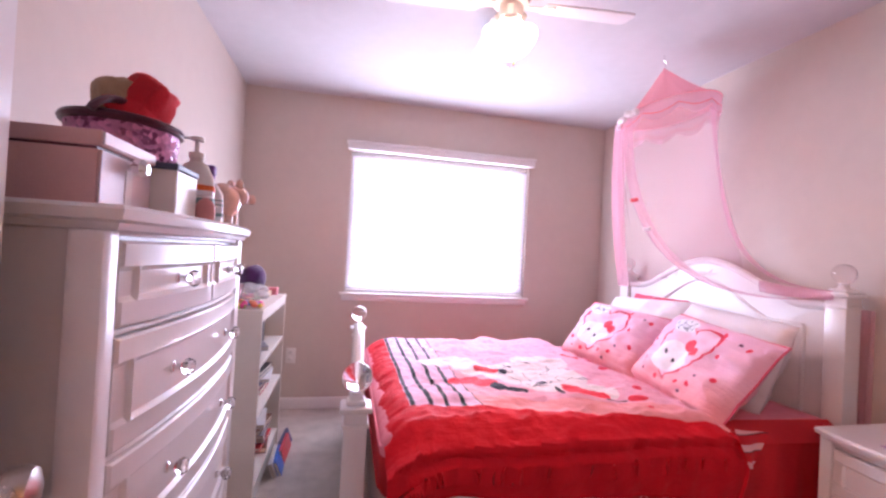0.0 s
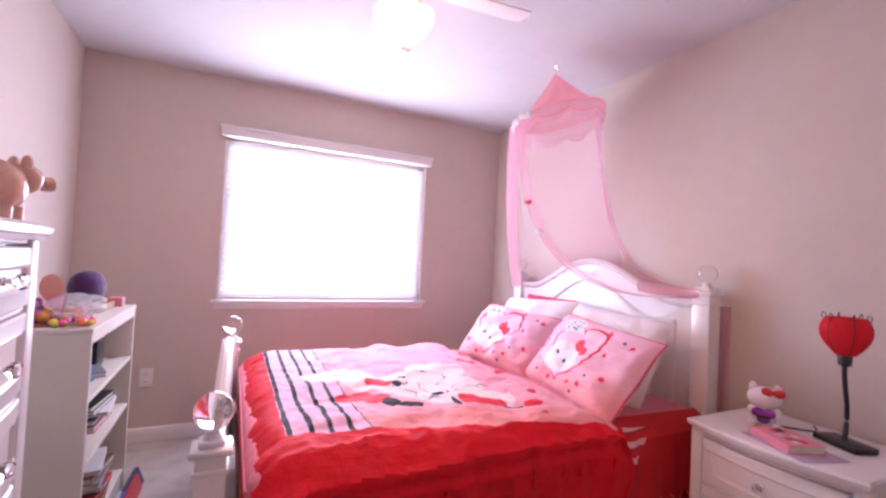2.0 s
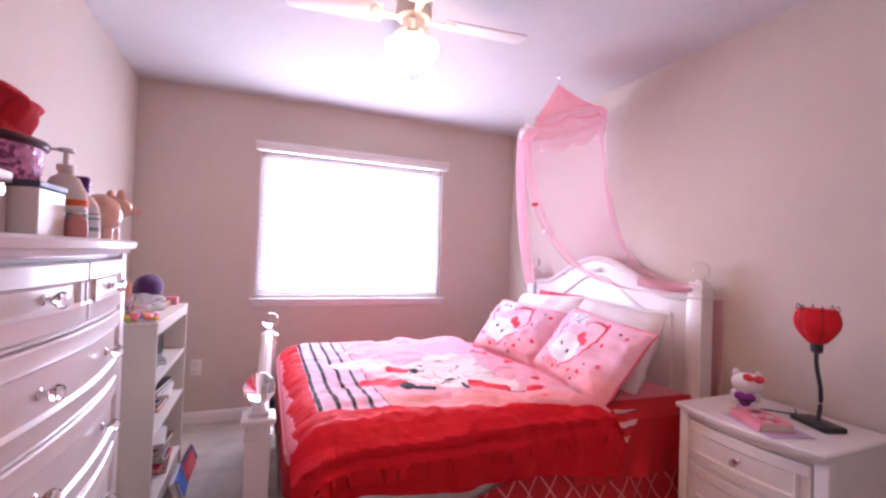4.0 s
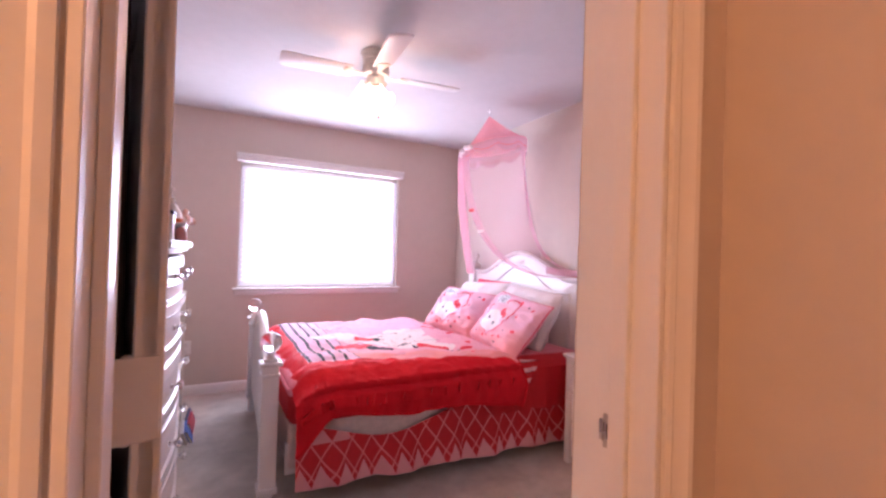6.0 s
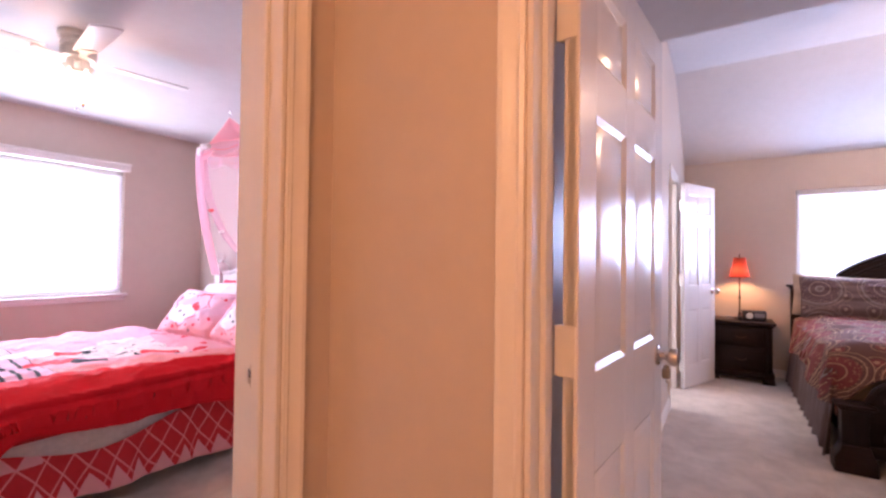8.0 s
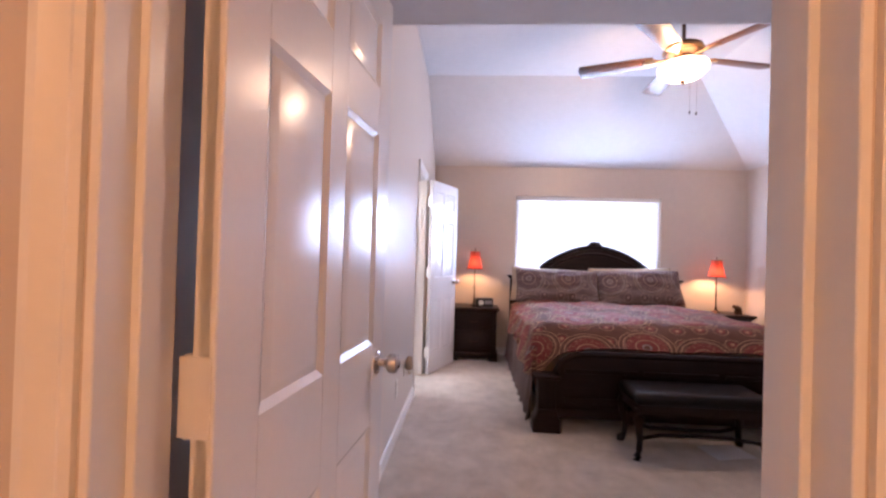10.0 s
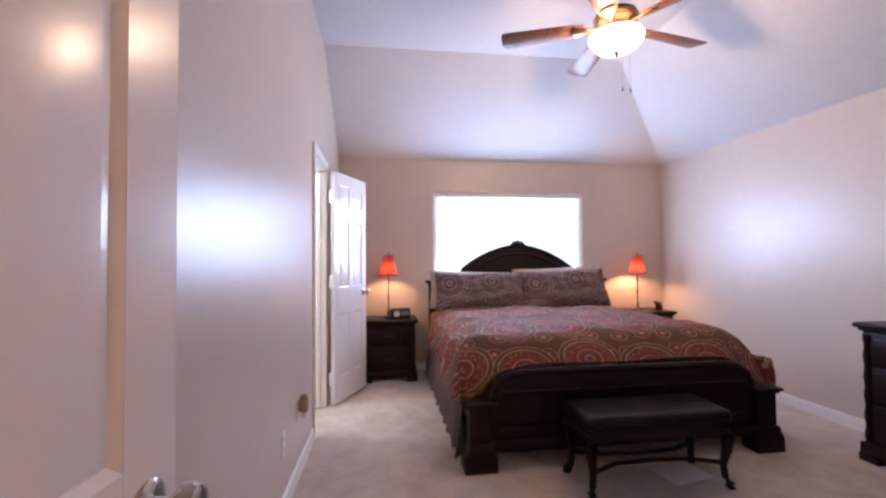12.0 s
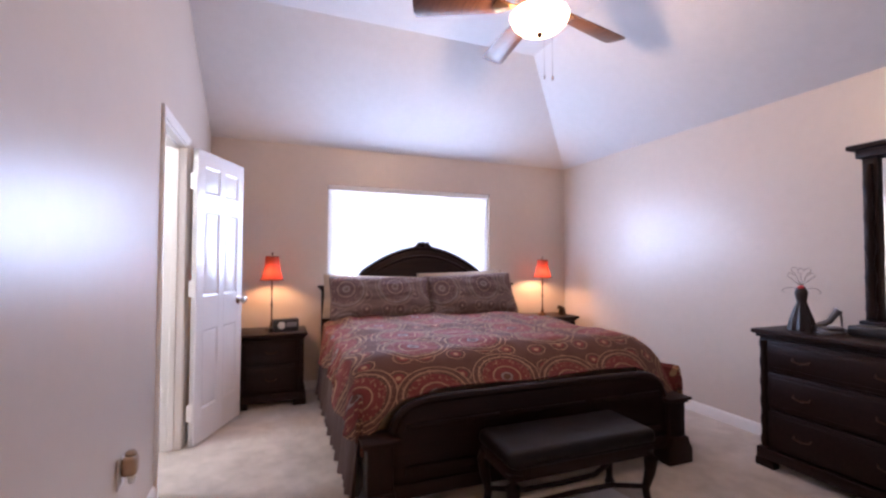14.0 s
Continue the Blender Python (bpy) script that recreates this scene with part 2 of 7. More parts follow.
def tube(points, radius, seg=8, bm=None, taper=None):
    """A round bar along points."""
    tmp = bmesh.new()
    pts = [Vector(p) for p in points]
    rings, up = [], Vector((0, 0, 1))
    for i, p in enumerate(pts):
        d = (pts[min(i + 1, len(pts) - 1)] - pts[max(i - 1, 0)]).normalized()
        ref = up if abs(d.dot(up)) < 0.95 else Vector((1, 0, 0))
        s = d.cross(ref).normalized()
        t = s.cross(d)
        r = radius if taper is None else radius * taper[i]
        rings.append([tmp.verts.new(p + r * (math.cos(a) * s + math.sin(a) * t)) for a in (2 * math.pi * k / seg for k in range(seg))])
    for a, b in zip(rings, rings[1:]):
        for k in range(seg):
            j = (k + 1) % seg
            tmp.faces.new((a[k], a[j], b[j], b[k]))
    tmp.faces.new(rings[0][::-1])
    tmp.faces.new(rings[-1])
    bmesh.ops.recalc_face_normals(tmp, faces=tmp.faces[:])
    return join(bm, tmp)


def sheet(f, nu, nv, bm=None, thick=0.0, close_u=False):
    """A grid surface f(u, v) with u, v in 0..1, given a thickness."""
    tmp = bmesh.new()
    rows = [[tmp.verts.new(f(i / (nu if close_u else nu - 1), j / (nv - 1))) for j in range(nv)] for i in range(nu)]
    for i in range(nu if close_u else nu - 1):
        a, b = rows[i], rows[(i + 1) % nu]
        for j in range(nv - 1):
            tmp.faces.new((a[j], b[j], b[j + 1], a[j + 1]))
    bmesh.ops.recalc_face_normals(tmp, faces=tmp.faces[:])
    if thick:
        tmp.normal_update()
        back = [[tmp.verts.new(v.co - v.normal * thick) for v in row] for row in rows]
        for i in range(nu - 1):
            for j in range(nv - 1):
                tmp.faces.new((back[i][j], back[i][j + 1], back[i + 1][j + 1], back[i + 1][j]))
        rim = [(i, 0) for i in range(nu)] + [(nu - 1, j) for j in range(1, nv)] + [(i, nv - 1) for i in range(nu - 2, -1, -1)] + [(0, j) for j in range(nv - 2, 0, -1)]
        for (a, b), (c, d) in zip(rim, rim[1:] + rim[:1]):
            tmp.faces.new((rows[a][b], rows[c][d], back[c][d], back[a][b]))
        bmesh.ops.recalc_face_normals(tmp, faces=tmp.faces[:])
    return join(bm, tmp)


def bez(p, t):
    pts = [Vector(q) for q in p]
    while len(pts) > 1:
        pts = [a.lerp(b, t) for a, b in zip(pts, pts[1:])]
    return pts[0]


# ---- structure ----
def wall(name, label, pieces, material=WALL):
    bm = bmesh.new()
    for p in pieces:
        box(*p, bm=bm)
    return single(name, bm, material, None, label, "wall", kind="structure", smooth=0)


HC, HC2, HV = 2.44, 2.42, 3.10
D1, D2, D3 = (0.252, 0.978), (-1.650, -0.874), (4.58, 5.20)
DH = 2.05
W1, W1Z = (0.545, 2.05), (0.905, 2.03)
W2, W2Z = (-3.68, -1.855), (0.92, 2.045)

single("floor", box(-1.4, 6.6, -5.0, 3.64, -0.12, 0.0), CARPET, None, "grey-beige plush carpet with vacuum tracks", "carpet floor", kind="structure", smooth=0)
wall("wall_west", "beige painted bedroom wall behind the white dresser", [(-0.37, -0.25, -0.155, 3.58, 0, HC)])
wall("wall_north", "beige painted bedroom wall around the window", [(-0.25, W1[0], 3.46, 3.58, 0, HC), (W1[1], 2.76, 3.46, 3.58, 0, HC), (W1[0], W1[1], 3.46, 3.58, 0, W1Z[0]), (W1[0], W1[1], 3.46, 3.58, W1Z[1], HC)])
wall("wall_east", "beige painted bedroom wall behind the white headboard", [(2.76, 2.88, -0.02, 3.58, 0, HC)])
wall("wall_south", "beige painted bedroom wall beside the entry", [(1.22, 2.76, -0.02, 0.10, 0, HC)])
wall("wall_entry", "short beige painted return wall inside the bedroom door", [(1.22, 1.25, -0.20, -0.02, 0, HC)])
wall("wall_bedroom_door", "beige painted hall wall with the bedroom doorway", [(-1.2, D1[0], -0.32, -0.155, 0, HC), (D1[1], 1.13, -0.32, -0.155, 0, HC), (D1[0], D1[1], -0.32, -0.155, DH, HC), (1.13, 1.22, -0.20, -0.155, 0, HC)])
wall("wall_hall_east", "beige painted hall wall with the main bedroom doorway", [(1.13, 1.25, D2[1], -0.20, 0, 3.14), (1.13, 1.25, -4.84, D2[0], 0, 3.14), (1.13, 1.25, D2[0], D2[1], DH, 3.14)])
wall("wall_hall_west", "beige painted hall wall", [(-1.32, -1.2, -2.72, -0.20, 0, HC)])
wall("wall_hall_south", "beige painted hall end wall", [(-1.2, 1.13, -2.72, -2.6, 0, HC)])
wall("wall_main_north", "satin beige wall of the main bedroom with a doorway", [(1.25, D3[0], -0.80, -0.68, 0, 3.14), (D3[1], 6.43, -0.80, -0.68, 0, 3.14), (D3[0], D3[1], -0.80, -0.68, DH, 3.14)], WALLSATIN)
wall("wall_main_east", "beige wall around the main bedroom window", [(6.31, 6.43, -4.84, W2[0], 0, 2.5), (6.31, 6.43, W2[1], -0.80, 0, 2.5), (6.31, 6.43, W2[0], W2[1], 0, W2Z[0]), (6.31, 6.43, W2[0], W2[1], W2Z[1], 2.5)], WALLSATIN)
wall("wall_main_south", "satin beige wall behind the dark dresser", [(1.25, 6.31, -4.84, -4.72, 0, 2.5)], WALLSATIN)
wall("wall_bath", "white bathroom walls beyond the open door", [(4.2, 4.3, -0.68, 1.4, 0, 2.44), (6.1, 6.2, -0.68, 1.4, 0, 2.44), (4.3, 6.1, 1.3, 1.4, 0, 2.44)], BATH)
single("ceiling", box(-1.32, 2.88, -2.72, 3.58, HC, HC + 0.1), CEIL, None, "white textured flat ceiling", "ceiling", kind="structure", smooth=0)
single("ceiling_bath", box(4.2, 6.2, -0.68, 1.4, 2.44, 2.54), CEIL, None, "white bathroom ceiling", "ceiling", kind="structure", smooth=0)


def vault():
    bm = bmesh.new()
    v = [bm.verts.new(p) for p in ((1.25, -0.8, HV), (5.09, -0.8, HV), (5.09, -3.5, HV), (1.25, -3.5, HV), (6.31, -0.8, HC2), (6.31, -4.72, HC2), (1.25, -4.72, HC2))]
    fs = [bm.faces.new([v[i] for i in f]) for f in ((0, 1, 2, 3), (1, 4, 5, 2), (3, 2, 5, 6))]
    up = bmesh.ops.extrude_face_region(bm, geom=fs)
    for e in up["geom"]:
        if isinstance(e, bmesh.types.BMVert):
            e.co.z += 0.12
    bmesh.ops.recalc_face_normals(bm, faces=bm.faces[:])
    return bm


single("ceiling_main", vault(), CEIL, None, "white vaulted ceiling with sloped sides", "ceiling", kind="structure", smooth=0)


def baseboard(x0, y0, x1, y1, nx, ny):
    """Baseboard along a wall from (x0, y0) to (x1, y1); (nx, ny) points into the room."""
    bm = bmesh.new()
    prof = ((0, 0.0), (0.014, 0.0), (0.014, 0.062), (0.010, 0.074), (0.006, 0.082), (0, 0.086))
    a = [bm.verts.new((x0 + nx * d, y0 + ny * d, z)) for d, z in prof]
    b = [bm.verts.new((x1 + nx * d, y1 + ny * d, z)) for d, z in prof]
    for i in range(len(prof)):
        j = (i + 1) % len(prof)
        bm.faces.new((a[i], a[j], b[j], b[i]))
    bm.faces.new(a[::-1])
    bm.faces.new(b)
    bmesh.ops.recalc_face_normals(bm, faces=bm.faces[:])
    return single("baseboard", bm, TRIM, None, "white painted baseboard along the carpet", "baseboard", kind="structure", smooth=20)


for seg in ((-0.25, -0.155, -0.25, 3.46, 1, 0), (-0.25, 3.46, 2.76, 3.46, 0, -1), (2.76, 3.44, 2.76, 0.10, -1, 0), (2.74, 0.10, 1.22, 0.10, 0, 1), (1.22, 0.10, 1.22, -0.155, -1, 0),
            (1.25, -0.80, D3[0] - 0.06, -0.80, 0, -1), (D3[1] + 0.06, -0.80, 6.31, -0.80, 0, -1), (6.31, -0.82, 6.31, -4.72, -1, 0), (6.29, -4.72, 1.25, -4.72, 0, 1),
            (1.25, -4.70, 1.25, D2[0] - 0.06, 1, 0), (1.13, D2[1] + 0.06, 1.13, -0.32, -1, 0), (1.04, -0.32, 1.116, -0.32, 0, -1)):
    baseboard(*seg)

CAS = ((0, 0.0), (0, 0.008), (0.010, 0.011), (0.016, 0.009), (0.034, 0.012), (0.044, 0.017), (0.054, 0.018), (0.058, 0.014), (0.058, 0.0))


def casing(name, to_world, width, height):
    """Moulded trim round an opening; to_world maps (along, out, up) to the world; along 0..width."""
    th = thing(name, 0, 0, 0, 0, "white painted moulded door casing", "door casing", kind="structure")
    path = (((0, 0), (-1, 0)), ((0, height), (-1, 1)), ((width, height), (1, 1)), ((width, 0), (1, 0)))
    for k in range(3):
        bm = bmesh.new()
        rows = []
        for (a, z), (da, dz) in path[k:k + 2]:
            rows.append([bm.verts.new(to_world(a + da * (w + 0.004), o, z + dz * (w + 0.004) * (1 if dz else 0))) for w, o in CAS])
        for i in range(len(CAS) - 1):
            bm.faces.new((rows[0][i], rows[0][i + 1], rows[1][i + 1], rows[1][i]))
        bm.faces.new(rows[0])
        bm.faces.new(rows[1])
        bmesh.ops.recalc_face_normals(bm, faces=bm.faces[:])
        part(("side_casing", "head_casing", "side_casing")[k], bm, TRIM, th, smooth=20)
    return th


def jamb(name, to_world, width, height, depth, stop):
    """Lining of an opening with its stop; (along, through, up)."""
    th = thing(name, 0, 0, 0, 0, "white painted door jamb with a stop", "door jamb", kind="structure")

    def slab(a0, a1, t0, t1, z0, z1):
        p, q = to_world(a0, t0, z0), to_world(a1, t1, z1)
        return box(min(p[0], q[0]), max(p[0], q[0]), min(p[1], q[1]), max(p[1], q[1]), z0, z1, 0.0015, 1)

    for nm, a in (("side_jamb", (0, 0.012)), ("side_jamb", (width - 0.012, width))):
        part(nm, slab(*a, -0.003, depth + 0.003, 0, height), TRIM, th)
    part("head_jamb", slab(0.012, width - 0.012, -0.003, depth + 0.003, height - 0.016, height), TRIM, th)
    for a in ((0.012, 0.024), (width - 0.024, width - 0.012)):
        part("stop", slab(*a, stop, stop + 0.035, 0, height - 0.016), TRIM, th)
    part("stop", slab(0.024, width - 0.024, stop, stop + 0.035, height - 0.028, height - 0.016), TRIM, th)
    return th


casing("door_casing_1", lambda a, o, z: (D1[0] + a, -0.32 - o, z), D1[1] - D1[0], DH)
casing("door_casing_2", lambda a, o, z: (D1[0] + a, -0.155 + o, z), D1[1] - D1[0], DH)
casing("door_casing_3", lambda a, o, z: (1.13 - o, D2[0] + a, z), D2[1] - D2[0], DH)
casing("door_casing_4", lambda a, o, z: (1.25 + o, D2[0] + a, z), D2[1] - D2[0], DH)
casing("door_casing_5", lambda a, o, z: (D3[0] + a, -0.80 - o, z), D3[1] - D3[0], DH)
jamb("door_jamb_1", lambda a, t, z: (D1[0] + a, -0.32 + t, z), D1[1] - D1[0], DH, 0.165, 0.045)
jamb("door_jamb_2", lambda a, t, z: (1.13 + t, D2[0] + a, z), D2[1] - D2[0], DH, 0.12, 0.045)
jamb("door_jamb_3", lambda a, t, z: (D3[0] + a, -0.68 - t, z), D3[1] - D3[0], DH, 0.12, 0.045)


def strike(name, m):
    th = thing(name, 0, 0, 0, 0, "small brushed nickel strike plate let into the jamb", "strike plate")
    th.matrix_basis = m
    bm = box(-0.015, 0.015, 0, 0.0022, -0.029, 0.029, 0.001, 1)
    box(0.013, 0.022, 0.0, 0.004, -0.018, 0.018, 0.001, 1, bm)
    part("plate", bm, NICKEL, th)
    part("latch_hole", box(-0.007, 0.007, 0.0018, 0.003, -0.013, 0.013, 0.0005, 1), BLACK, th)
    for z in (-0.022, 0.022):
        part("screw", lathe(((0.004, 0.0022), (0.003, 0.0032), (0, 0.0034)), 10, m=pose(0, 0, z, -90)), CHROME, th)


strike("strike_plate", pose(D1[1] - 0.0125, -0.238, 0.975, 0, 0, 90))
strike("strike_plate", pose(1.212, D2[0] + 0.0125, 0.975, 0, 0, 0))


def door(name, x, y, angle, w, side, label, gap=0.018, knob=True):
    """A six panel door hinged at (x, y); it runs along local +x, its thickness along local y towards side."""
    th = thing(name, x, y, 0.012, angle, label, "door")
    h, t = 2.025, 0.035
    y0, y1 = (0, t) if side > 0 else (-t, 0)
    st, mid = 0.105 * w / 0.76, 0.09 * w / 0.76
    xs = (st, (w - mid) / 2, (w + mid) / 2, w - st)
    zs = ((0.22, 0.77), (1.00, 1.60), (1.73, 1.92))
    bm = box(0, w, y0 + 0.009, y1 - 0.009, 0, h)
    for a, b in ((0, xs[0]), (xs[1], xs[2]), (xs[3], w)):
        box(a, b, y0, y1, 0, h, 0.002, 1, bm)
    for a, b in ((0, 0.22), (0.77, 1.00), (1.60, 1.73), (1.92, h)):
        for c, d in ((xs[0], xs[1]), (xs[2], xs[3])):
            box(c, d, y0 + 0.0003, y1 - 0.0003, a, b, bm=bm)
    part("leaf", bm, DOORP, th)
    for z0, z1 in zs:
        for a, b in ((xs[0], xs[1]), (xs[2], xs[3])):
            for face, out in ((y0 + 0.009, -1), (y1 - 0.009, 1)):
                pb = bmesh.new()
                rings = []
                for ins, d in ((0.0, 0.0085), (0.010, 0.0035), (0.016, 0.001), (0.034, 0.0065), (0.036, 0.0068)):
                    rings.append([pb.verts.new((px, face + out * d, pz)) for px, pz in ((a + ins, z0 + ins), (b - ins, z0 + ins), (b - ins, z1 - ins), (a + ins, z1 - ins))])
                for r, s in zip(rings, rings[1:]):
                    for i in range(4):
                        j = (i + 1) % 4
                        pb.faces.new((r[i], r[j], s[j], s[i]))
                pb.faces.new(rings[-1])
                bmesh.ops.recalc_face_normals(pb, faces=pb.faces[:])
                if (pb.faces[-1:] or [None])[0].normal.y * out < 0:
                    bmesh.ops.reverse_faces(pb, faces=pb.faces[:])
                part("panel", pb, DOORP, th, smooth=25)
    for z in (0.22, 1.06, 1.80):
        hb = box(-0.0025, 0.0005, y0 + 0.004, y1 + gap, z - 0.055, z + 0.055, 0.0008, 1)
        lathe(((0.006, z - 0.057), (0.006, z + 0.057)), 10, hb, pose(0.004, y1 + 0.006, 0))
        part("hinge", hb, DOORP, th, "painted steel hinge")
    if knob:
        for face, rot in ((y0, 90), (y1, -90)):
            kb = lathe(((0.033, 0), (0.033, 0.004), (0.026, 0.008), (0.012, 0.010), (0.011, 0.026), (0.016, 0.031), (0.027, 0.040), (0.029, 0.052), (0.025, 0.063), (0.014, 0.068), (0, 0.069)), 28, m=pose(w - 0.062, face, 0.938, rot))
            part("knob", kb, NICKEL, th, "brushed nickel door knob")
        part("latch_plate", box(w - 0.0005, w + 0.0015, (y0 + y1) / 2 - 0.011, (y0 + y1) / 2 + 0.011, 0.908, 0.968, 0.0005, 1), NICKEL, th)
    return th


door("door_1", 0.271, -0.082, 102.8, 0.695, -1, "white six-panel bedroom door standing open with a nickel knob", 0.05)
door("door_2", 1.262, -0.905, -5.8, 0.765, -1, "glossy white six-panel door standing open with a nickel knob")
door("door_3", 5.190, -0.845, -23, 0.62, -1, "white six-panel bathroom door swung open against the room")


# ---- windows ----
def window(name, to_world, w, z0, z1, valance, label):
    """Window in a wall: (along, out into the room, up)."""
    th = thing(name, 0, 0, 0, 0, label, "window", kind="structure")

    def slab(a0, a1, o0, o1, c0, c1, bev=0.003):
        p, q = to_world(a0, o0, 0), to_world(a1, o1, 0)
        return box(min(p[0], q[0]), max(p[0], q[0]), min(p[1], q[1]), max(p[1], q[1]), c0, c1, bev)

    fr = part("window_frame", slab(0, 0.04, -0.10, -0.06, z0, z1), TRIM, th)
    part("side_frame", slab(w - 0.04, w, -0.10, -0.06, z0, z1), TRIM, fr)
    part("head_frame", slab(0.04, w - 0.04, -0.10, -0.06, z1 - 0.04, z1), TRIM, fr)
    part("sill_frame", slab(0.04, w - 0.04, -0.10, -0.06, z0, z0 + 0.04), TRIM, fr)
    for a, b in ((0.04, w / 2 - 0.001), (w / 2 + 0.001, w - 0.04)):
        g = part("pane", slab(a, b, -0.084, -0.079, z0 + 0.04, z1 - 0.04, 0), PANE, th)
        g.visible_shadow = False
    part("window_sill", slab(-0.035, w + 0.035, -0.06, 0.040, z0 - 0.022, z0, 0.006), TRIM, th)
    part("apron", slab(-0.02, w + 0.02, 0.0, 0.014, z0 - 0.062, z0 - 0.022, 0.004), TRIM, th)
    if valance:
        vb = slab(-0.03, w + 0.03, 0.001, 0.055, z1 - 0.005, z1 + 0.065, 0.006)
        join(vb, slab(-0.038, w + 0.038, 0.001, 0.063, z1 + 0.045, z1 + 0.068, 0.008))
        part("valance", vb, TRIM, th)
    else:
        part("valance", slab(0.004, w - 0.004, -0.05, -0.004, z1 - 0.05, z1 - 0.002, 0.004), TRIM, th)
    # blind
    pitch, n = 0.044, int((z1 - z0 - 0.05) / 0.044)
    first = None
    for i in range(n):
        z = z1 - 0.045 - pitch * (i + 0.5)
        if first is None:
            sb = bmesh.new()
            tilt = radians(58)
            for k in range(2):
                row = []
                for s in (-1, -0.33, 0.33, 1):
                    o, dz = 0.025 * s * math.cos(tilt), 0.025 * s * math.sin(tilt) + 0.003 * (1 - s * s) + 0.0015 * k
                    row.append((o, dz))
                for a in range(3):
                    (o0, q0), (o1, q1) = row[a], row[a + 1]
                    vs = [sb.verts.new((*to_world(x, -0.03 + o, 0)[:2], q)) for x, o, q in ((0.008, o0, q0), (w - 0.008, o0, q0), (w - 0.008, o1, q1), (0.008, o1, q1))]
                    sb.faces.new(vs)
            bmesh.ops.remove_doubles(sb, verts=sb.verts[:], dist=1e-5)
            first = part("slat", sb, SLAT, th)
            first.location.z = z
        else:
            s = first.copy()
            scene.collection.objects.link(s)
            s.location.z = z
    part("bottom_rail", slab(0.008, w - 0.008, -0.055, -0.005, z0 + 0.004, z0 + 0.022, 0.003), TRIM, th)
    for a in (0.16, w / 2, w - 0.16):
        p = to_world(a, -0.004, 0)
        part("ladder_cord", tube(((p[0], p[1], z0 + 0.02), (p[0], p[1], z1 - 0.05)), 0.0012, 5), TRIM, th)
    return th


window("window_1", lambda a, o, z: (W1[0] + a, 3.46 - o, z), W1[1] - W1[0], *W1Z, True, "window with closed white blinds, bright daylight behind")
window("window_2", lambda a, o, z: (6.31 - o, W2[0] + a, z), W2[1] - W2[0], *W2Z, False, "wide window with white blinds, bright daylight behind")
single("backdrop", box(-1.5, 4.2, 4.6, 4.62, -0.5, 4.2), OUTSIDE, None, "bright overcast daylight outside the window", "backdrop", kind="structure", smooth=0)
single("backdrop", box(7.6, 7.62, -6.0, 0.6, -0.5, 4.2), OUTSIDE, None, "bright overcast daylight outside the window", "backdrop", kind="structure", smooth=0)


# ---- small bedroom: furniture ----
def knob_crystal(parent, x, y, z):
    """A chrome stem with a faceted clear knob, pointing along local +x."""
    k = part("knob", lathe(((0.010, 0), (0.010, 0.003), (0.006, 0.006), (0.006, 0.014), (0.009, 0.017)), 12, m=pose(x, y, z, 0, 90)), CHROME, parent, "clear faceted knob on a chrome stem")
    part("crystal", lathe(((0.006, 0.016), (0.013, 0.021), (0.0165, 0.028), (0.013, 0.036), (0, 0.038)), 8, m=pose(x, y, z, 0, 90)), CRYSTAL, k, smooth=0)


def bow(y, half, depth):
    return depth * (1 - (y / half) ** 2)


def bowed_slab(y0, y1, z0, z1, half, depth, back, front, inset=False, n=12):
    """A front that bulges along +x: rear at back, face at front + bow; with a moulded frame."""
    bm = bmesh.new()
    ys = [y0 + (y1 - y0) * i / n for i in range(n + 1)]

    def fx(y):
        return front + bow(y, half, depth)

    mar, cols = 0.045, []
    rows = [(z0, 0.0), (z0 + 0.004, 0.004)] + ([(z0 + 0.032, 0.004), (z0 + 0.038, 0.0055), (z0 + 0.046, -0.002), (z1 - 0.046, -0.002), (z1 - 0.038, 0.0055), (z1 - 0.032, 0.004)] if inset else []) + [(z1 - 0.004, 0.004), (z1, 0.0)]
    if inset:
        ys = sorted(set([y0, y0 + 0.004, y0 + 0.032, y0 + 0.038, y0 + 0.046] + [y0 + 0.046 + (y1 - y0 - 0.092) * i / n for i in range(n + 1)] + [y1 - 0.046, y1 - 0.038, y1 - 0.032, y1 - 0.004, y1]))
    for y in ys:
        e = min(y - y0, y1 - y)
        hy = 0.0 if e < 0.002 else 0.004 if e < 0.035 else 0.0055 if e < 0.043 else -0.002
        col = []
        for z, d in rows:
            dd = d
            if inset:
                dd = min(d, 0.004) if hy == 0.004 else 0.0 if hy == 0.0 else (0.0055 if d in (-0.002, 0.0055) else d) if hy == 0.0055 else d
            elif hy == 0.0:
                dd = 0.0
            col.append(bm.verts.new((fx(y) + dd, y, z)))
        cols.append(col)
    for a, b in zip(cols, cols[1:]):
        for i in range(len(rows) - 1):
            bm.faces.new((a[i], b[i], b[i + 1], a[i + 1]))
    rear = [(bm.verts.new((back, y, z0)), bm.verts.new((back, y, z1))) for y in (y0, y1)]
    bm.faces.new([c[0] for c in cols] + [rear[1][0], rear[0][0]])
    bm.faces.new([c[-1] for c in cols][::-1] + [rear[0][1], rear[1][1]])
    bm.faces.new(cols[0] + [rear[0][1], rear[0][0]])
    bm.faces.new(cols[-1][::-1] + [rear[1][0], rear[1][1]])
    bm.faces.new((rear[0][0], rear[0][1], rear[1][1], rear[1][0]))
    bmesh.ops.recalc_face_normals(bm, faces=bm.faces[:])
    return bm


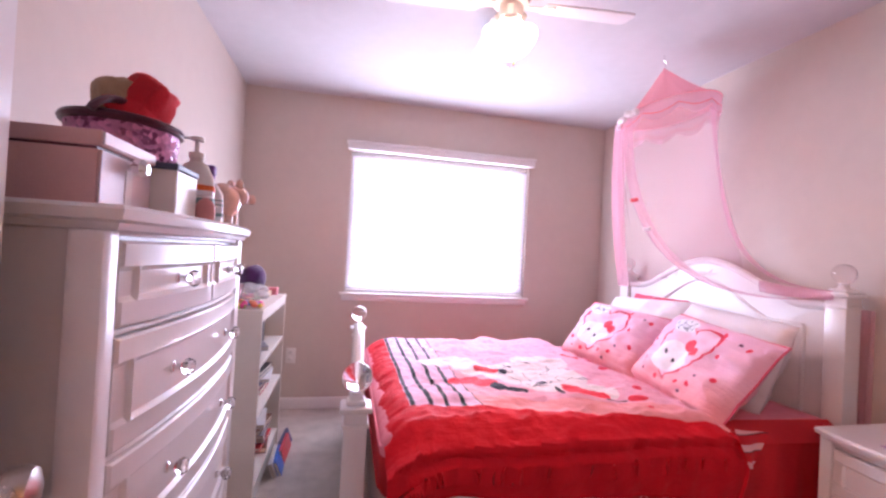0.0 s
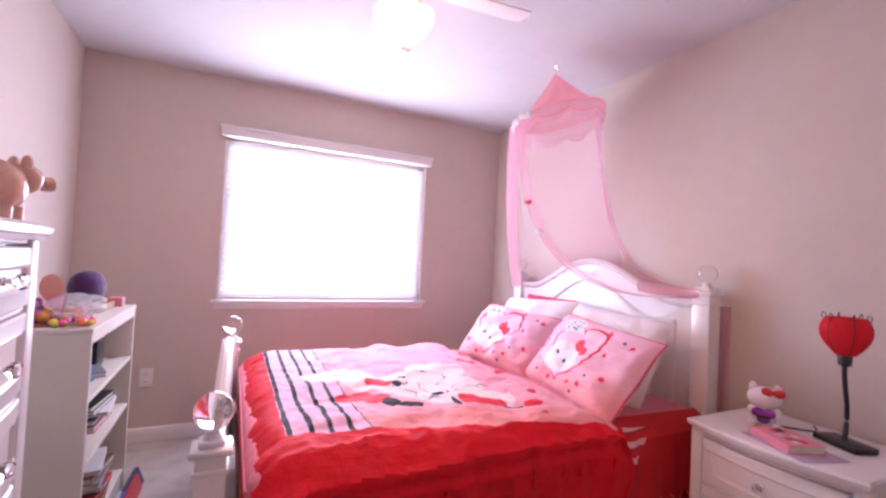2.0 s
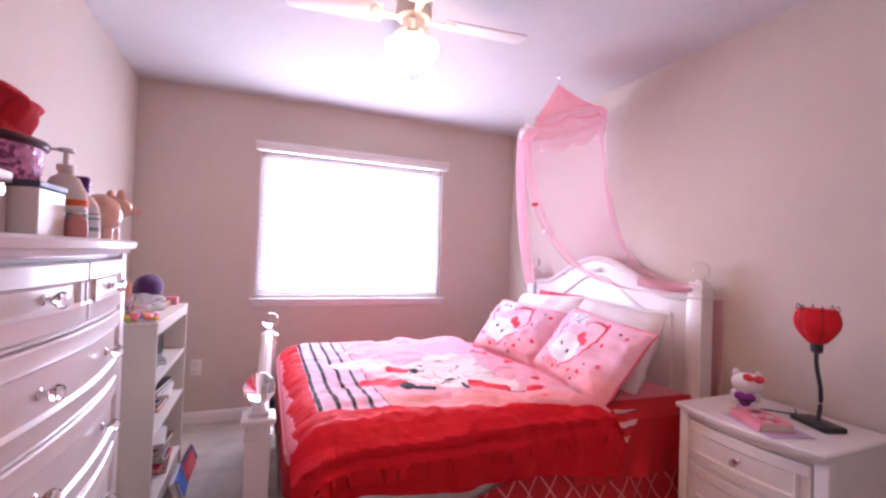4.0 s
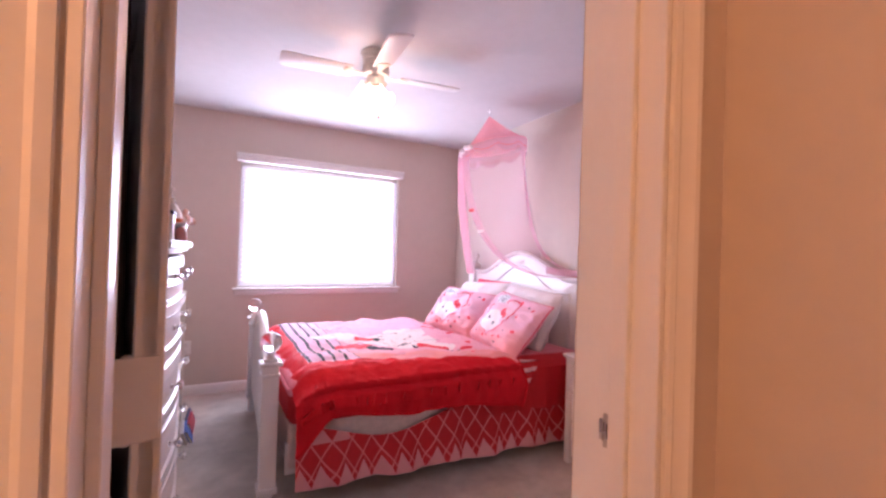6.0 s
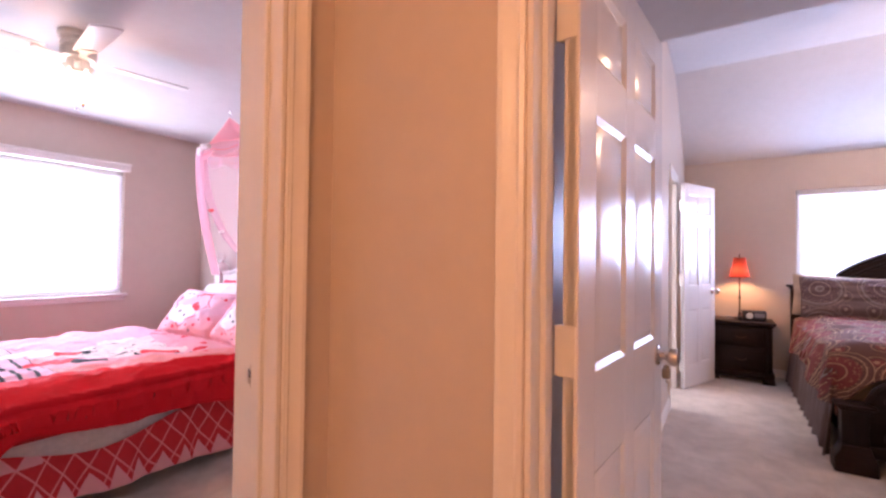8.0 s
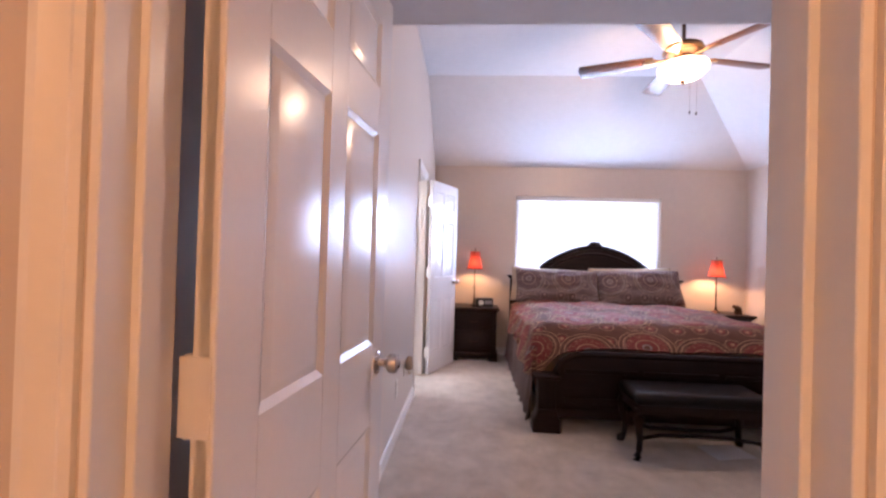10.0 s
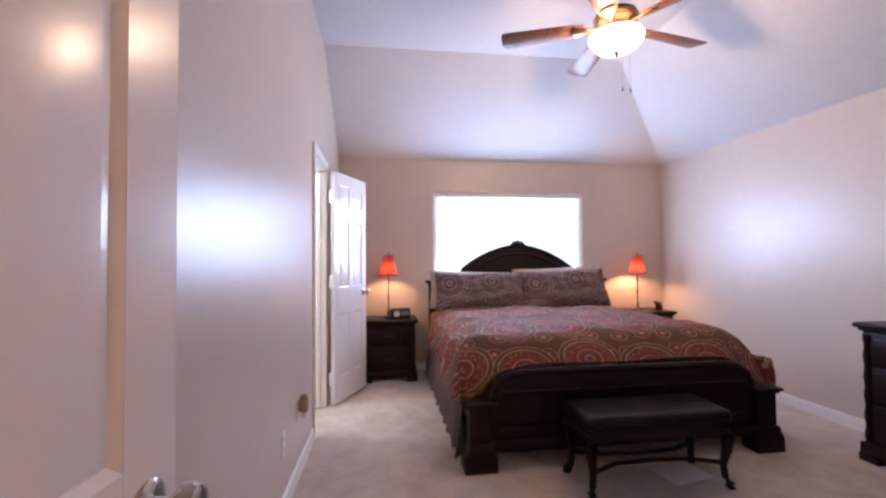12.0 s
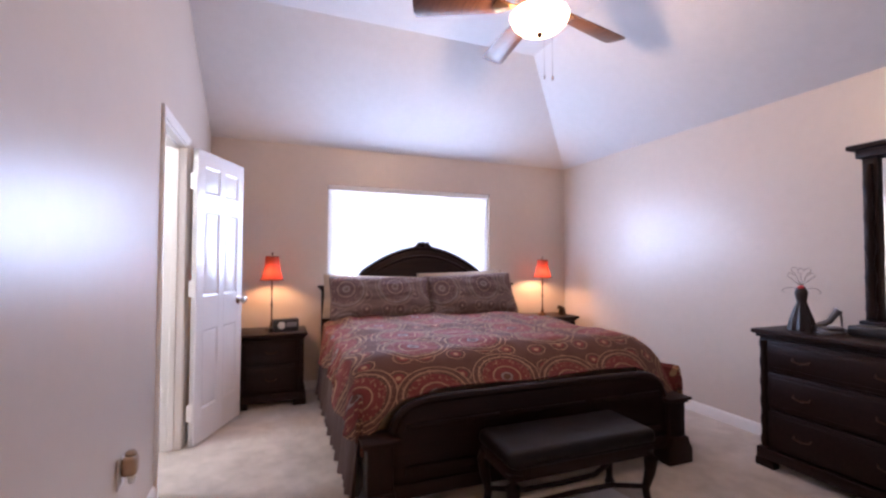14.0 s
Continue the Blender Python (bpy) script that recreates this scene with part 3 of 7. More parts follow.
def bowed_top(half, back, front, depth, z0, z1, over):
    """A moulded top board whose front edge follows the bow."""
    bm = bmesh.new()
    n, rows = 16, []
    for z, o in ((z0, -0.014), (z0 + 0.010, -0.010), (z0 + 0.014, 0.0), (z1 - 0.006, 0.004), (z1, -0.002)):
        ring = [bm.verts.new((back, -half - over - o, z))]
        for i in range(n + 1):
            y = (-1 + 2 * i / n) * (half + over + o)
            ring.append(bm.verts.new((front + over + o + bow(y, half + over, depth), y, z)))
        ring.append(bm.verts.new((back, half + over + o, z)))
        rows.append(ring)
    for a, b in zip(rows, rows[1:]):
        for i in range(len(a)):
            j = (i + 1) % len(a)
            bm.faces.new((a[i], a[j], b[j], b[i]))
    bm.faces.new(rows[0])
    bm.faces.new(rows[-1])
    bmesh.ops.recalc_face_normals(bm, faces=bm.faces[:])
    return bm


def chest(name, x, y, rz, width, deep, high, rows, label, category, depth=0.034):
    """A white chest with bowed drawers; its back at local x=0, front towards +x. rows: (z0, z1, columns)."""
    th = thing(name, x, y, 0, rz, label, category)
    half = width / 2
    part("body", box(0, deep - 0.02, -half, half, 0.10, high - 0.035, 0.003, 1), WHITEWOOD, th)
    for s in (-1, 1):
        part("corner_post", box(deep - 0.045, deep + 0.002, s * half - 0.022, s * half + 0.022, 0.0, high - 0.035, 0.007), WHITEWOOD, th)
        part("foot", lathe(((0.022, 0), (0.027, 0.02), (0.022, 0.05), (0.030, 0.10)), 14, m=pose(0.04, s * (half - 0.03), 0)), WHITEWOOD, th)
    part("apron", bowed_slab(-half + 0.022, half - 0.022, 0.05, rows[-1][0] - 0.008, half, depth, 0.05, deep - 0.014), WHITEWOOD, th)
    part("top", bowed_top(half, 0.0, deep, depth, high - 0.035, high, 0.022), WHITEWOOD, th)
    cornice = bowed_slab(-half + 0.022, half - 0.022, rows[0][1] + 0.006, high - 0.034, half, depth, 0.1, deep - 0.010)
    part("frieze", cornice, WHITEWOOD, th)
    for z0, z1, cols in rows:
        w = (width - 0.05) / cols
        for c in range(cols):
            a, b = -half + 0.025 + c * w + 0.003, -half + 0.025 + (c + 1) * w - 0.003
            d = part("drawer", bowed_slab(a, b, z0, z1, half, depth, 0.1, deep - 0.006, True), WHITEWOOD, th, smooth=25)
            for ky in ((a + b) / 2,) if cols > 1 or width < 0.6 else (a + (b - a) * 0.25, a + (b - a) * 0.75):
                knob_crystal(d, deep - 0.008 + bow(ky, half, depth), ky, (z0 + z1) / 2)
        part("rail", bowed_slab(-half + 0.022, half - 0.022, z0 - 0.012, z0 - 0.003, half, depth, 0.1, deep - 0.010), WHITEWOOD, th)
    return th


chest("dresser", -0.235, 1.05, 0, 0.74, 0.465, 1.285, ((1.105, 1.235, 2), (0.917, 1.090, 1), (0.731, 0.904, 1), (0.545, 0.718, 1), (0.359, 0.532, 1), (0.173, 0.346, 1)),
      "tall white bow-front dresser with clear knobs beside the wall", "dresser")
chest("nightstand", 2.74, 0.985, 180, 0.50, 0.42, 0.675, ((0.455, 0.615, 1), (0.280, 0.440, 1), (0.105, 0.265, 1)),
      "white bow-front nightstand with three drawers beside the bed", "nightstand")


def bookcase():
    th = thing("bookcase", -0.12, 2.485, 0, 0, "low cream bookcase crowded with books and toys", "bookcase")
    w, d, h, t = 0.77, 0.31, 0.92, 0.018
    for s in (-1, 1):
        part("side_panel", box(0, d, s * w / 2 - (t if s > 0 else 0), s * w / 2 + (t if s < 0 else 0), 0, h, 0.0015, 1), CREAMWOOD, th)
    part("back_panel", box(0.0, 0.006, -w / 2 + t, w / 2 - t, 0.02, h - 0.002), CREAMWOOD, th)
    for nm, z in (("shelf", 0.10), ("shelf", 0.435), ("shelf", 0.675)):
        part(nm, box(0.006, d - 0.004, -w / 2 + t, w / 2 - t, z - t, z, 0.0015, 1), CREAMWOOD, th)
    part("top_board", box(0, d + 0.003, -w / 2 - 0.002, w / 2 + 0.002, h, h + t, 0.002, 1), CREAMWOOD, th)
    part("top_rail", box(d - 0.02, d, -w / 2 + t, w / 2 - t, h - 0.04, h, 0.0015, 1), CREAMWOOD, th)
    part("kickboard", box(d - 0.03, d - 0.012, -w / 2 + t, w / 2 - t, 0, 0.082, 0.0015, 1), CREAMWOOD, th)
    return th


bookcase()

# ---- bed with posts ----
FX, HX, BY0, BY1 = 0.655, 2.665, 1.435, 2.895
SKEW = 0.03


def arch(y, flat, top, span, mid):
    """Height of a board with a raised curved crest."""
    u = abs(y - mid) / span
    if u > 1:
        return flat
    return flat + (top - flat) * (0.5 + 0.5 * math.cos(math.pi * u)) ** 0.75


def crest_board(x0, x1, ya, yb, zb, f, n=36):
    pts = [(ya, zb), (yb, zb)] + [(yb + (ya - yb) * i / n, f(yb + (ya - yb) * i / n)) for i in range(n + 1)]
    return prism(pts, x0, x1, "x", 0.004)


def post(name, parent, x, y, h, square=0.075):
    s = square / 2
    bm = box(x - s, x + s, y - s, y + s, 0.13, h, 0.004)
    box(x - s - 0.008, x + s + 0.008, y - s - 0.008, y + s + 0.008, 0.115, 0.15, 0.006, 2, bm)
    box(x - s - 0.006, x + s + 0.006, y - s - 0.006, y + s + 0.006, h - 0.05, h - 0.035, 0.004, 2, bm)
    box(x - s - 0.014, x + s + 0.014, y - s - 0.014, y + s + 0.014, h, h + 0.018, 0.006, 2, bm)
    box(x - s + 0.006, x + s - 0.006, y - s + 0.006, y + s - 0.006, h + 0.018, h + 0.035, 0.006, 2, bm)
    lathe(((0.024, 0), (0.032, 0.03), (0.026, 0.07), (0.036, 0.115)), 14, bm, pose(x, y, 0))
    p = part(name, bm, WHITEWOOD, parent)
    part("collar", lathe(((0.026, h + 0.034), (0.020, h + 0.042), (0.016, h + 0.052), (0.024, h + 0.060)), 20, m=pose(x, y, 0)), WHITEWOOD, p)
    r = 0.050 if square < 0.08 else 0.043
    part("finial", lathe([(r * math.sin(math.pi * i / 16) if 0 < i < 16 else 0, h + 0.056 + r - r * math.cos(math.pi * i / 16)) for i in range(17)], 24, m=pose(x, y, 0)), CRYSTAL, p, "clear crystal ball finial")
    return p


def girls_bed():
    th = thing("bed", 0, 0, 0, 0, "white wooden bed with arched headboard, posts and crystal finials", "bed")
    mid = (BY0 + BY1) / 2
    for y in (BY0, BY1):
        post("head_post", th, HX, y, 1.150, 0.085)
        post("foot_post", th, FX + SKEW * (y - BY1), y, 0.715, 0.075)
    hb = part("headboard", crest_board(HX - 0.012, HX + 0.018, BY0 + 0.043, BY1 - 0.043, 0.38, lambda y: arch(y, 1.105, 1.295, 0.56, mid)), WHITEWOOD, th)
    crest = [(HX - 0.010, y, arch(y, 1.105, 1.295, 0.56, mid) - 0.004) for y in [BY0 + 0.045 + (BY1 - BY0 - 0.09) * i / 40 for i in range(41)]]
    part("crest_rail", tube(crest, 0.020, 8), WHITEWOOD, hb)
    inner = [(HX - 0.014, y, arch(y, 1.000, 1.180, 0.42, mid)) for y in [mid - 0.58 + 1.16 * i / 40 for i in range(41)]]
    part("panel_moulding", tube(inner, 0.011, 8), WHITEWOOD, hb)
    for s in (-1, 1):
        part("panel_moulding", tube([(HX - 0.014, mid + s * 0.58, z) for z in (1.000, 0.80, 0.45)], 0.010, 8), WHITEWOOD, hb)
    leaf = bmesh.new()
    for a, l in ((0, 0.05), (38, 0.09), (-38, 0.09), (68, 0.10), (-68, 0.10)):
        tube([(HX - 0.016, mid + math.sin(radians(a)) * l * t, 1.200 + math.cos(radians(a)) * l * 0.55 * t) for t in (0.1, 0.4, 0.7, 1.0)], 0.008, 6, leaf, (0.5, 1.0, 0.8, 0.2))
    part("carved_spray", leaf, WHITEWOOD, hb)
    fb = part("footboard", crest_board(FX - 0.012, FX + 0.016, BY0 + 0.038, BY1 - 0.038, 0.20, lambda y: arch(y, 0.695, 0.850, 0.52, mid)), WHITEWOOD, th)
    rail = [(FX + 0.002, y, arch(y, 0.695, 0.850, 0.52, mid) - 0.002) for y in [BY0 + 0.04 + (BY1 - BY0 - 0.08) * i / 40 for i in range(41)]]
    fr = part("crest_rail", tube(rail, 0.026, 10), WHITEWOOD, fb)
    for ob in (fb, fr):
        ob.data.transform(Matrix(((1, SKEW, 0, -SKEW * BY1), (0, 1, 0, 0), (0, 0, 1, 0), (0, 0, 0, 1))))
    for y in (BY0 + 0.02, BY1 - 0.02):
        part("side_rail", box(FX + 0.038, HX - 0.04, y - 0.012, y + 0.012, 0.17, 0.32, 0.003), WHITEWOOD, th)
    return th


girls_bed()
LACE = surface("damask_ticking", (0.74, 0.66, 0.64), 0.8, 0.12, 40, 150, 0.2)
single("box_spring", box(0.70, 2.62, 1.432, 2.885, 0.19, 0.42, 0.03, 3), LACE, None, "white damask box spring on the bed rails", "box spring")


def sheet_mat():
    n = Nodes("pink_red_sheet")
    x, y, z = n.split(n.coord())
    f = n.math("GREATER_THAN", n.math("ADD", z, n.math("MULTIPLY", n.noise(n.coord(), 7), 0.02)), 0.565)
    w = n.noise(n.coord(), 25, 3)
    n.put(n.b.inputs["Base Color"], n.mix(f, n.mix(w, (0.50, 0.010, 0.018), (0.60, 0.02, 0.03)), n.mix(w, (0.66, 0.14, 0.20), (0.80, 0.30, 0.36))))
    n.b.inputs["Roughness"].default_value = 0.75
    n.bump(w, 0.3, 0.006)
    return n.m




def skirt_mat():
    n = Nodes("argyle_skirt")
    v = n.coord()
    x, y, z = n.split(v)
    u = n.math("ADD", x, n.math("MULTIPLY", y, 1.0))
    a, b = n.math("DIVIDE", u, 0.105), n.math("DIVIDE", z, 0.155)
    p, q = n.math("ADD", a, b), n.math("SUBTRACT", a, b)
    lines = n.math("MAXIMUM", *[n.math("LESS_THAN", n.math("ABSOLUTE", n.math("SUBTRACT", n.math("FRACT", n.math("ADD", k, 0.5)), 0.5)), 0.045) for k in (p, q)])
    par = n.math("FLOORED_MODULO", n.math("ADD", n.math("FLOOR", p), n.math("FLOOR", q)), 2.0)
    low = n.math("SUBTRACT", 0.105, n.math("MULTIPLY", n.math("SUBTRACT", x, 0.735), 0.027))
    hem = n.math("LESS_THAN", n.math("SUBTRACT", z, low), n.math("MULTIPLY", n.math("PINGPONG", a, 0.5), 0.21))
    top = n.math("MULTIPLY", n.math("GREATER_THAN", z, 0.31), n.math("LESS_THAN", x, 1.0))
    soft = n.noise(v, 30, 3)
    red = n.mix(soft, (0.50, 0.012, 0.020), (0.62, 0.022, 0.035))
    col = n.mix(lines, red, (0.78, 0.24, 0.26))
    col = n.mix(n.math("MULTIPLY", hem, 0.92), col, (0.80, 0.38, 0.42))
    col = n.mix(n.math("MULTIPLY", n.math("MULTIPLY", top, n.math("LESS_THAN", par, 0.5)), 0.8), col, (0.80, 0.40, 0.44))
    n.put(n.b.inputs["Base Color"], col)
    n.b.inputs["Roughness"].default_value = 0.8
    n.bump(soft, 0.3, 0.005)
    return n.m


def bed_skirt():
    th = thing("bed_skirt", 0, 0, 0, 0, "red and pink argyle bed skirt hanging under the mattress", "bed skirt")
    m = skirt_mat()

    def side(y, s):
        def f(u, v):
            x = 0.735 + 1.87 * u
            sag = 0.135 * math.exp(-((x - 1.22) / 0.36) ** 2)
            top = 0.435 - sag
            low = 0.105 - 0.05 * u
            wave = 0.012 * math.sin(x * 21) + 0.006 * math.sin(x * 47 + 1)
            return (x, y + s * (0.004 + (0.02 + wave) * v), top + (low - top) * v + 0.008 * math.sin(x * 13) * v)
        return f

    part("side_panel", sheet(side(1.412, -1), 90, 10, thick=0.003), m, th)
    part("side_panel", sheet(side(2.918, 1), 60, 8, thick=0.003), m, th)


bed_skirt()


def comforter_mat():
    n = Nodes("printed_comforter")
    v = n.coord()
    x, y, z = n.split(v)
    wob = n.math("MULTIPLY", n.math("SUBTRACT", n.noise(v, 9, 2), 0.5), 0.03)
    xs, ys = n.math("ADD", x, wob), n.math("ADD", y, wob)
    # the pink field lies a little askew
    edge = n.math("SUBTRACT", 1.585, n.math("MULTIPLY", n.math("SUBTRACT", x, 0.83), 0.17))
    field = n.math("MULTIPLY", n.math("GREATER_THAN", n.math("ADD", y, n.math("MULTIPLY", wob, 0.25)), edge), n.math("GREATER_THAN", x, 0.815))
    field = n.math("MULTIPLY", field, n.math("MULTIPLY", n.math("LESS_THAN", y, 2.90), n.math("GREATER_THAN", z, 0.55)))
    soft = n.noise(v, 18, 4)
    red = n.mix(soft, (0.60, 0.006, 0.014), (0.76, 0.012, 0.024))
    pink = n.mix(soft, (0.80, 0.34, 0.44), (0.84, 0.46, 0.55))
    peach = n.mix(soft, (0.80, 0.28, 0.30), (0.82, 0.36, 0.36))
    lilac = n.mix(soft, (0.80, 0.46, 0.64), (0.84, 0.54, 0.70))
    pale = n.mix(soft, (0.80, 0.66, 0.66), (0.86, 0.74, 0.74))
    d = n.math("SUBTRACT", n.math("ADD", y, n.math("MULTIPLY", wob, 0.4)), edge)
    col = n.mix(n.math("LESS_THAN", d, 0.13), pink, peach)
    foot = n.math("LESS_THAN", xs, 1.09)
    col = n.mix(foot, col, lilac)
    stripes = n.math("MULTIPLY", foot, n.math("LESS_THAN", n.math("FRACT", n.math("DIVIDE", n.math("SUBTRACT", n.math("ADD", x, n.math("MULTIPLY", wob, 0.5)), 0.818), 0.0665)), 0.27))
    col = n.mix(stripes, col, (0.012, 0.010, 0.014))
    figure = ((1.10, 2.22, 0.17, 0.11), (1.20, 2.10, 0.10, 0.14), (1.40, 2.00, 0.17, 0.20), (1.56, 1.95, 0.18, 0.18), (1.62, 2.20, 0.16, 0.14), (1.68, 1.72, 0.09, 0.10), (1.48, 1.80, 0.13, 0.10))
    for cx, cy, rx, ry in figure:
        col = n.mix(n.disc(xs, ys, cx, cy, rx, ry), col, pale)
    ink = n.math("LESS_THAN", n.math("ABSOLUTE", n.math("SUBTRACT", n.noise(v, 8, 1), 0.5)), 0.012)
    drawn = n.disc(xs, ys, 1.50, 1.95, 0.26, 0.24)
    col = n.mix(n.math("MULTIPLY", n.math("MULTIPLY", ink, drawn), 0.8), col, (0.06, 0.05, 0.07))
    for cx, cy, rx, ry in ((1.12, 1.90, 0.085, 0.055), (1.19, 1.84, 0.060, 0.060), (1.27, 2.06, 0.070, 0.050), (1.56, 1.70, 0.050, 0.085), (1.64, 1.665, 0.060, 0.060), (1.80, 1.60, 0.045, 0.030), (1.86, 2.30, 0.05, 0.06)):
        col = n.mix(n.disc(xs, ys, cx, cy, rx, ry), col, (0.74, 0.035, 0.06))
    for cx, cy, rx, ry in ((1.235, 1.775, 0.040, 0.040), (1.305, 1.735, 0.050, 0.026), (1.345, 2.04, 0.020, 0.05), (1.46, 1.83, 0.030, 0.022), (1.40, 2.11, 0.022, 0.018), (1.49, 1.70, 0.012, 0.05), (1.70, 1.60, 0.05, 0.010)):
        col = n.mix(n.disc(xs, ys, cx, cy, rx, ry), col, (0.02, 0.018, 0.03))
    for cx, cy, r in ((1.88, 1.72, 0.022), (1.93, 2.05, 0.03), (1.95, 2.5, 0.03), (1.78, 1.50, 0.018)):
        col = n.mix(n.disc(xs, ys, cx, cy, r, r), col, (0.78, 0.06, 0.10))
    n.put(n.b.inputs["Base Color"], n.mix(field, red, col))
    n.b.inputs["Roughness"].default_value = 0.72
    n.b.inputs["Specular IOR Level"].default_value = 0.25
    crease = n.node("ShaderNodeMapping")
    n.put(crease.inputs[0], v)
    crease.inputs["Rotation"].default_value = (0, 0, radians(28))
    crease.inputs["Scale"].default_value = (5.0, 24.0, 5.0)
    n.bump(n.math("ADD", n.math("ADD", soft, n.math("MULTIPLY", n.noise(crease.outputs[0], 1.0, 4), 1.6)), n.math("MULTIPLY", n.noise(v, 55, 3), 0.3)), 0.45, 0.014)
    return n.m


def sheet_stripe():
    n = Nodes("banded_lining")
    z = n.split(n.coord())[2]
    f = n.math("FRACT", n.math("DIVIDE", z, 0.062))
    col = n.mix(n.math("LESS_THAN", f, 0.45), (0.62, 0.012, 0.022), (0.80, 0.44, 0.46))
    n.put(n.b.inputs["Base Color"], n.mix(n.math("LESS_THAN", f, 0.06), col, (0.05, 0.02, 0.03)))
    n.b.inputs["Roughness"].default_value = 0.75
    n.bump(n.noise(n.coord(), 40, 3), 0.3, 0.004)
    return n.m


def flat_sheet():
    """The top sheet that hangs down between the comforter and the headboard."""
    def f(u, v):
        x = 1.84 + 0.775 * u
        drop = 0.625 - 0.30 * v - 0.02 * u
        fold = 0.010 * math.sin(x * 23) * v + 0.006 * math.sin(x * 51 + 1) * v
        y = 1.425 - 0.066 * min(1.0, v * 9) - fold if v > 0 else 1.445
        return (x, y, drop + (0.012 if v == 0 else 0.0))

    n = Nodes("red_top_sheet")
    c = n.noise(n.coord(), 12, 4)
    n.put(n.b.inputs["Base Color"], n.mix(c, (0.46, 0.006, 0.012), (0.62, 0.012, 0.020)))
    n.b.inputs["Roughness"].default_value = 0.75
    n.bump(n.math("ADD", c, n.noise(n.coord(), 90, 2)), 0.35, 0.006)
    single("bed_sheet", sheet(f, 60, 14, thick=0.003), n.m, None, "plain red top sheet hanging beside the mattress", "sheet")


flat_sheet()


def hem(x):
    """How low the comforter hangs along the near side."""
    return 0.462 - 0.075 * (x - 0.8) - 0.16 * math.exp(-((x - 0.70) / 0.115) ** 2) + 0.012 * math.sin(x * 9)


def comforter():
    def f(u, v):
        x = 0.712 + 1.27 * v
        # u: from the near hem over the top to the far hem
        hn, hf = hem(x), 0.40
        top = 0.668
        ln, lt, r = top - hn, 1.52, 0.075
        s = u * (ln + lt + (top - hf))
        y0, y1 = 1.368, 2.925
        bulge = 0.028 * math.sin(math.pi * min(1, max(0, s / ln)))
        if s < ln:
            y, z = y0 - bulge - 0.02, hn + s
        elif s < ln + lt:
            y, z = y0 + (y1 - y0) * (s - ln) / lt, top
        else:
            y, z = y1, top - (s - ln - lt)
        # rounded shoulders
        for e, sg in ((y0, 1), (y1, -1)):
            q = (y - e) * sg
            if q < 0.12 and z > top - 0.12:
                k = max(0.0, 1 - max(0, q) / 0.12)
                z -= 0.050 * k ** 2
        ft = max(0.0, 1 - (x - 0.712) / 0.10)
        z -= 0.07 * ft ** 2 if z > 0.5 else 0
        hd = max(0.0, 1 - (1.982 - x) / 0.05)
        z -= 0.018 * hd
        p = Vector((x * 5, y * 5, z * 3))
        puff = 0.012 * (0.5 - 0.5 * math.cos((x - 0.78) * 2 * math.pi / 0.30)) * (0.6 + 0.4 * math.sin(y * 12))
        wr = 0.015 * noise.noise(p) + 0.009 * noise.noise(p * 2.7) + 0.006 * noise.noise(p * 6.1)
        ridge = 1 - abs(noise.noise(Vector((x * 5 + y * 4, y * 13 - x * 4, 1.5))))
        wr += 0.009 * (ridge ** 4 - 0.4)
        if s < ln:
            fold = 0.018 * noise.noise(Vector((x * 9, z * 2.5, 3))) + 0.008 * noise.noise(Vector((x * 22, z * 4, 7)))
            groove = -0.016 * math.exp(-((z - 0.575) / 0.012) ** 2)
            y -= fold + 0.4 * wr + groove * 0.9
            y -= 0.065 * math.exp(-((x - 0.73) / 0.10) ** 2)
            z += 0.2 * wr
            x += 0.6 * wr * (1 - v)
        else:
            z += wr + puff * (1 if z > 0.6 else 0)
        x += 0.020 * v * math.sin(u * 19) + (0.17 * v * max(0.0, 0.5 - u))
        return (x, y, z)

    th = thing("comforter", 0, 0, 0, 0, "puffy red and pink printed comforter with black stripes", "comforter")
    mat = comforter_mat()
    part("quilt", sheet(f, 190, 130, thick=0.012), mat, th)

    def corner(u, v):
        w = 0.16 * (1 - v)
        return (2.10 - 0.02 * v + w * (u - 0.5), 1.338 - 0.018 * v - 0.006 * math.sin(u * 6), 0.640 - 0.135 * v - 0.02 * u)

    part("turned_corner", sheet(corner, 12, 12, thick=0.006), sheet_stripe(), th, "turned corner with white and red bands")
    part("hem_binding", tube([f(0.0, j / 109) for j in range(110)], 0.007, 6), mat, th)
    part("head_binding", tube([f(i / 149, 1.0) for i in range(150)], 0.007, 6), mat, th)


comforter()


# ---- pillows ----
def pillow_mesh(w, h, t, seed, crease=0.02, n=30, flange=0.0):
    def f(sign):
        def g(u, v):
            a, b = 2 * u - 1, 2 * v - 1
            e = max(0.0, (1 - abs(a) ** 3)) ** 0.45 * max(0.0, (1 - abs(b) ** 3)) ** 0.45
            pin = 1 - 0.03 * (1 - abs(b)) * abs(a) ** 3
            pin2 = 1 - 0.03 * (1 - abs(a)) * abs(b) ** 3
            p = Vector((a * 2.2 + seed, b * 2.2, sign))
            wr = crease * (noise.noise(p * 1.3) + 0.5 * noise.noise(p * 3.1))
            return (a * w / 2 * pin, sign * (t / 2 * e) + wr * (0.35 + e), b * h / 2 * pin2 + 0.3 * wr)
        return g
    bm = sheet(f(1), n, n)
    bm = join(bm, sheet(f(-1), n, n))
    bmesh.ops.recalc_face_normals(bm, faces=bm.faces[:])
    return bm


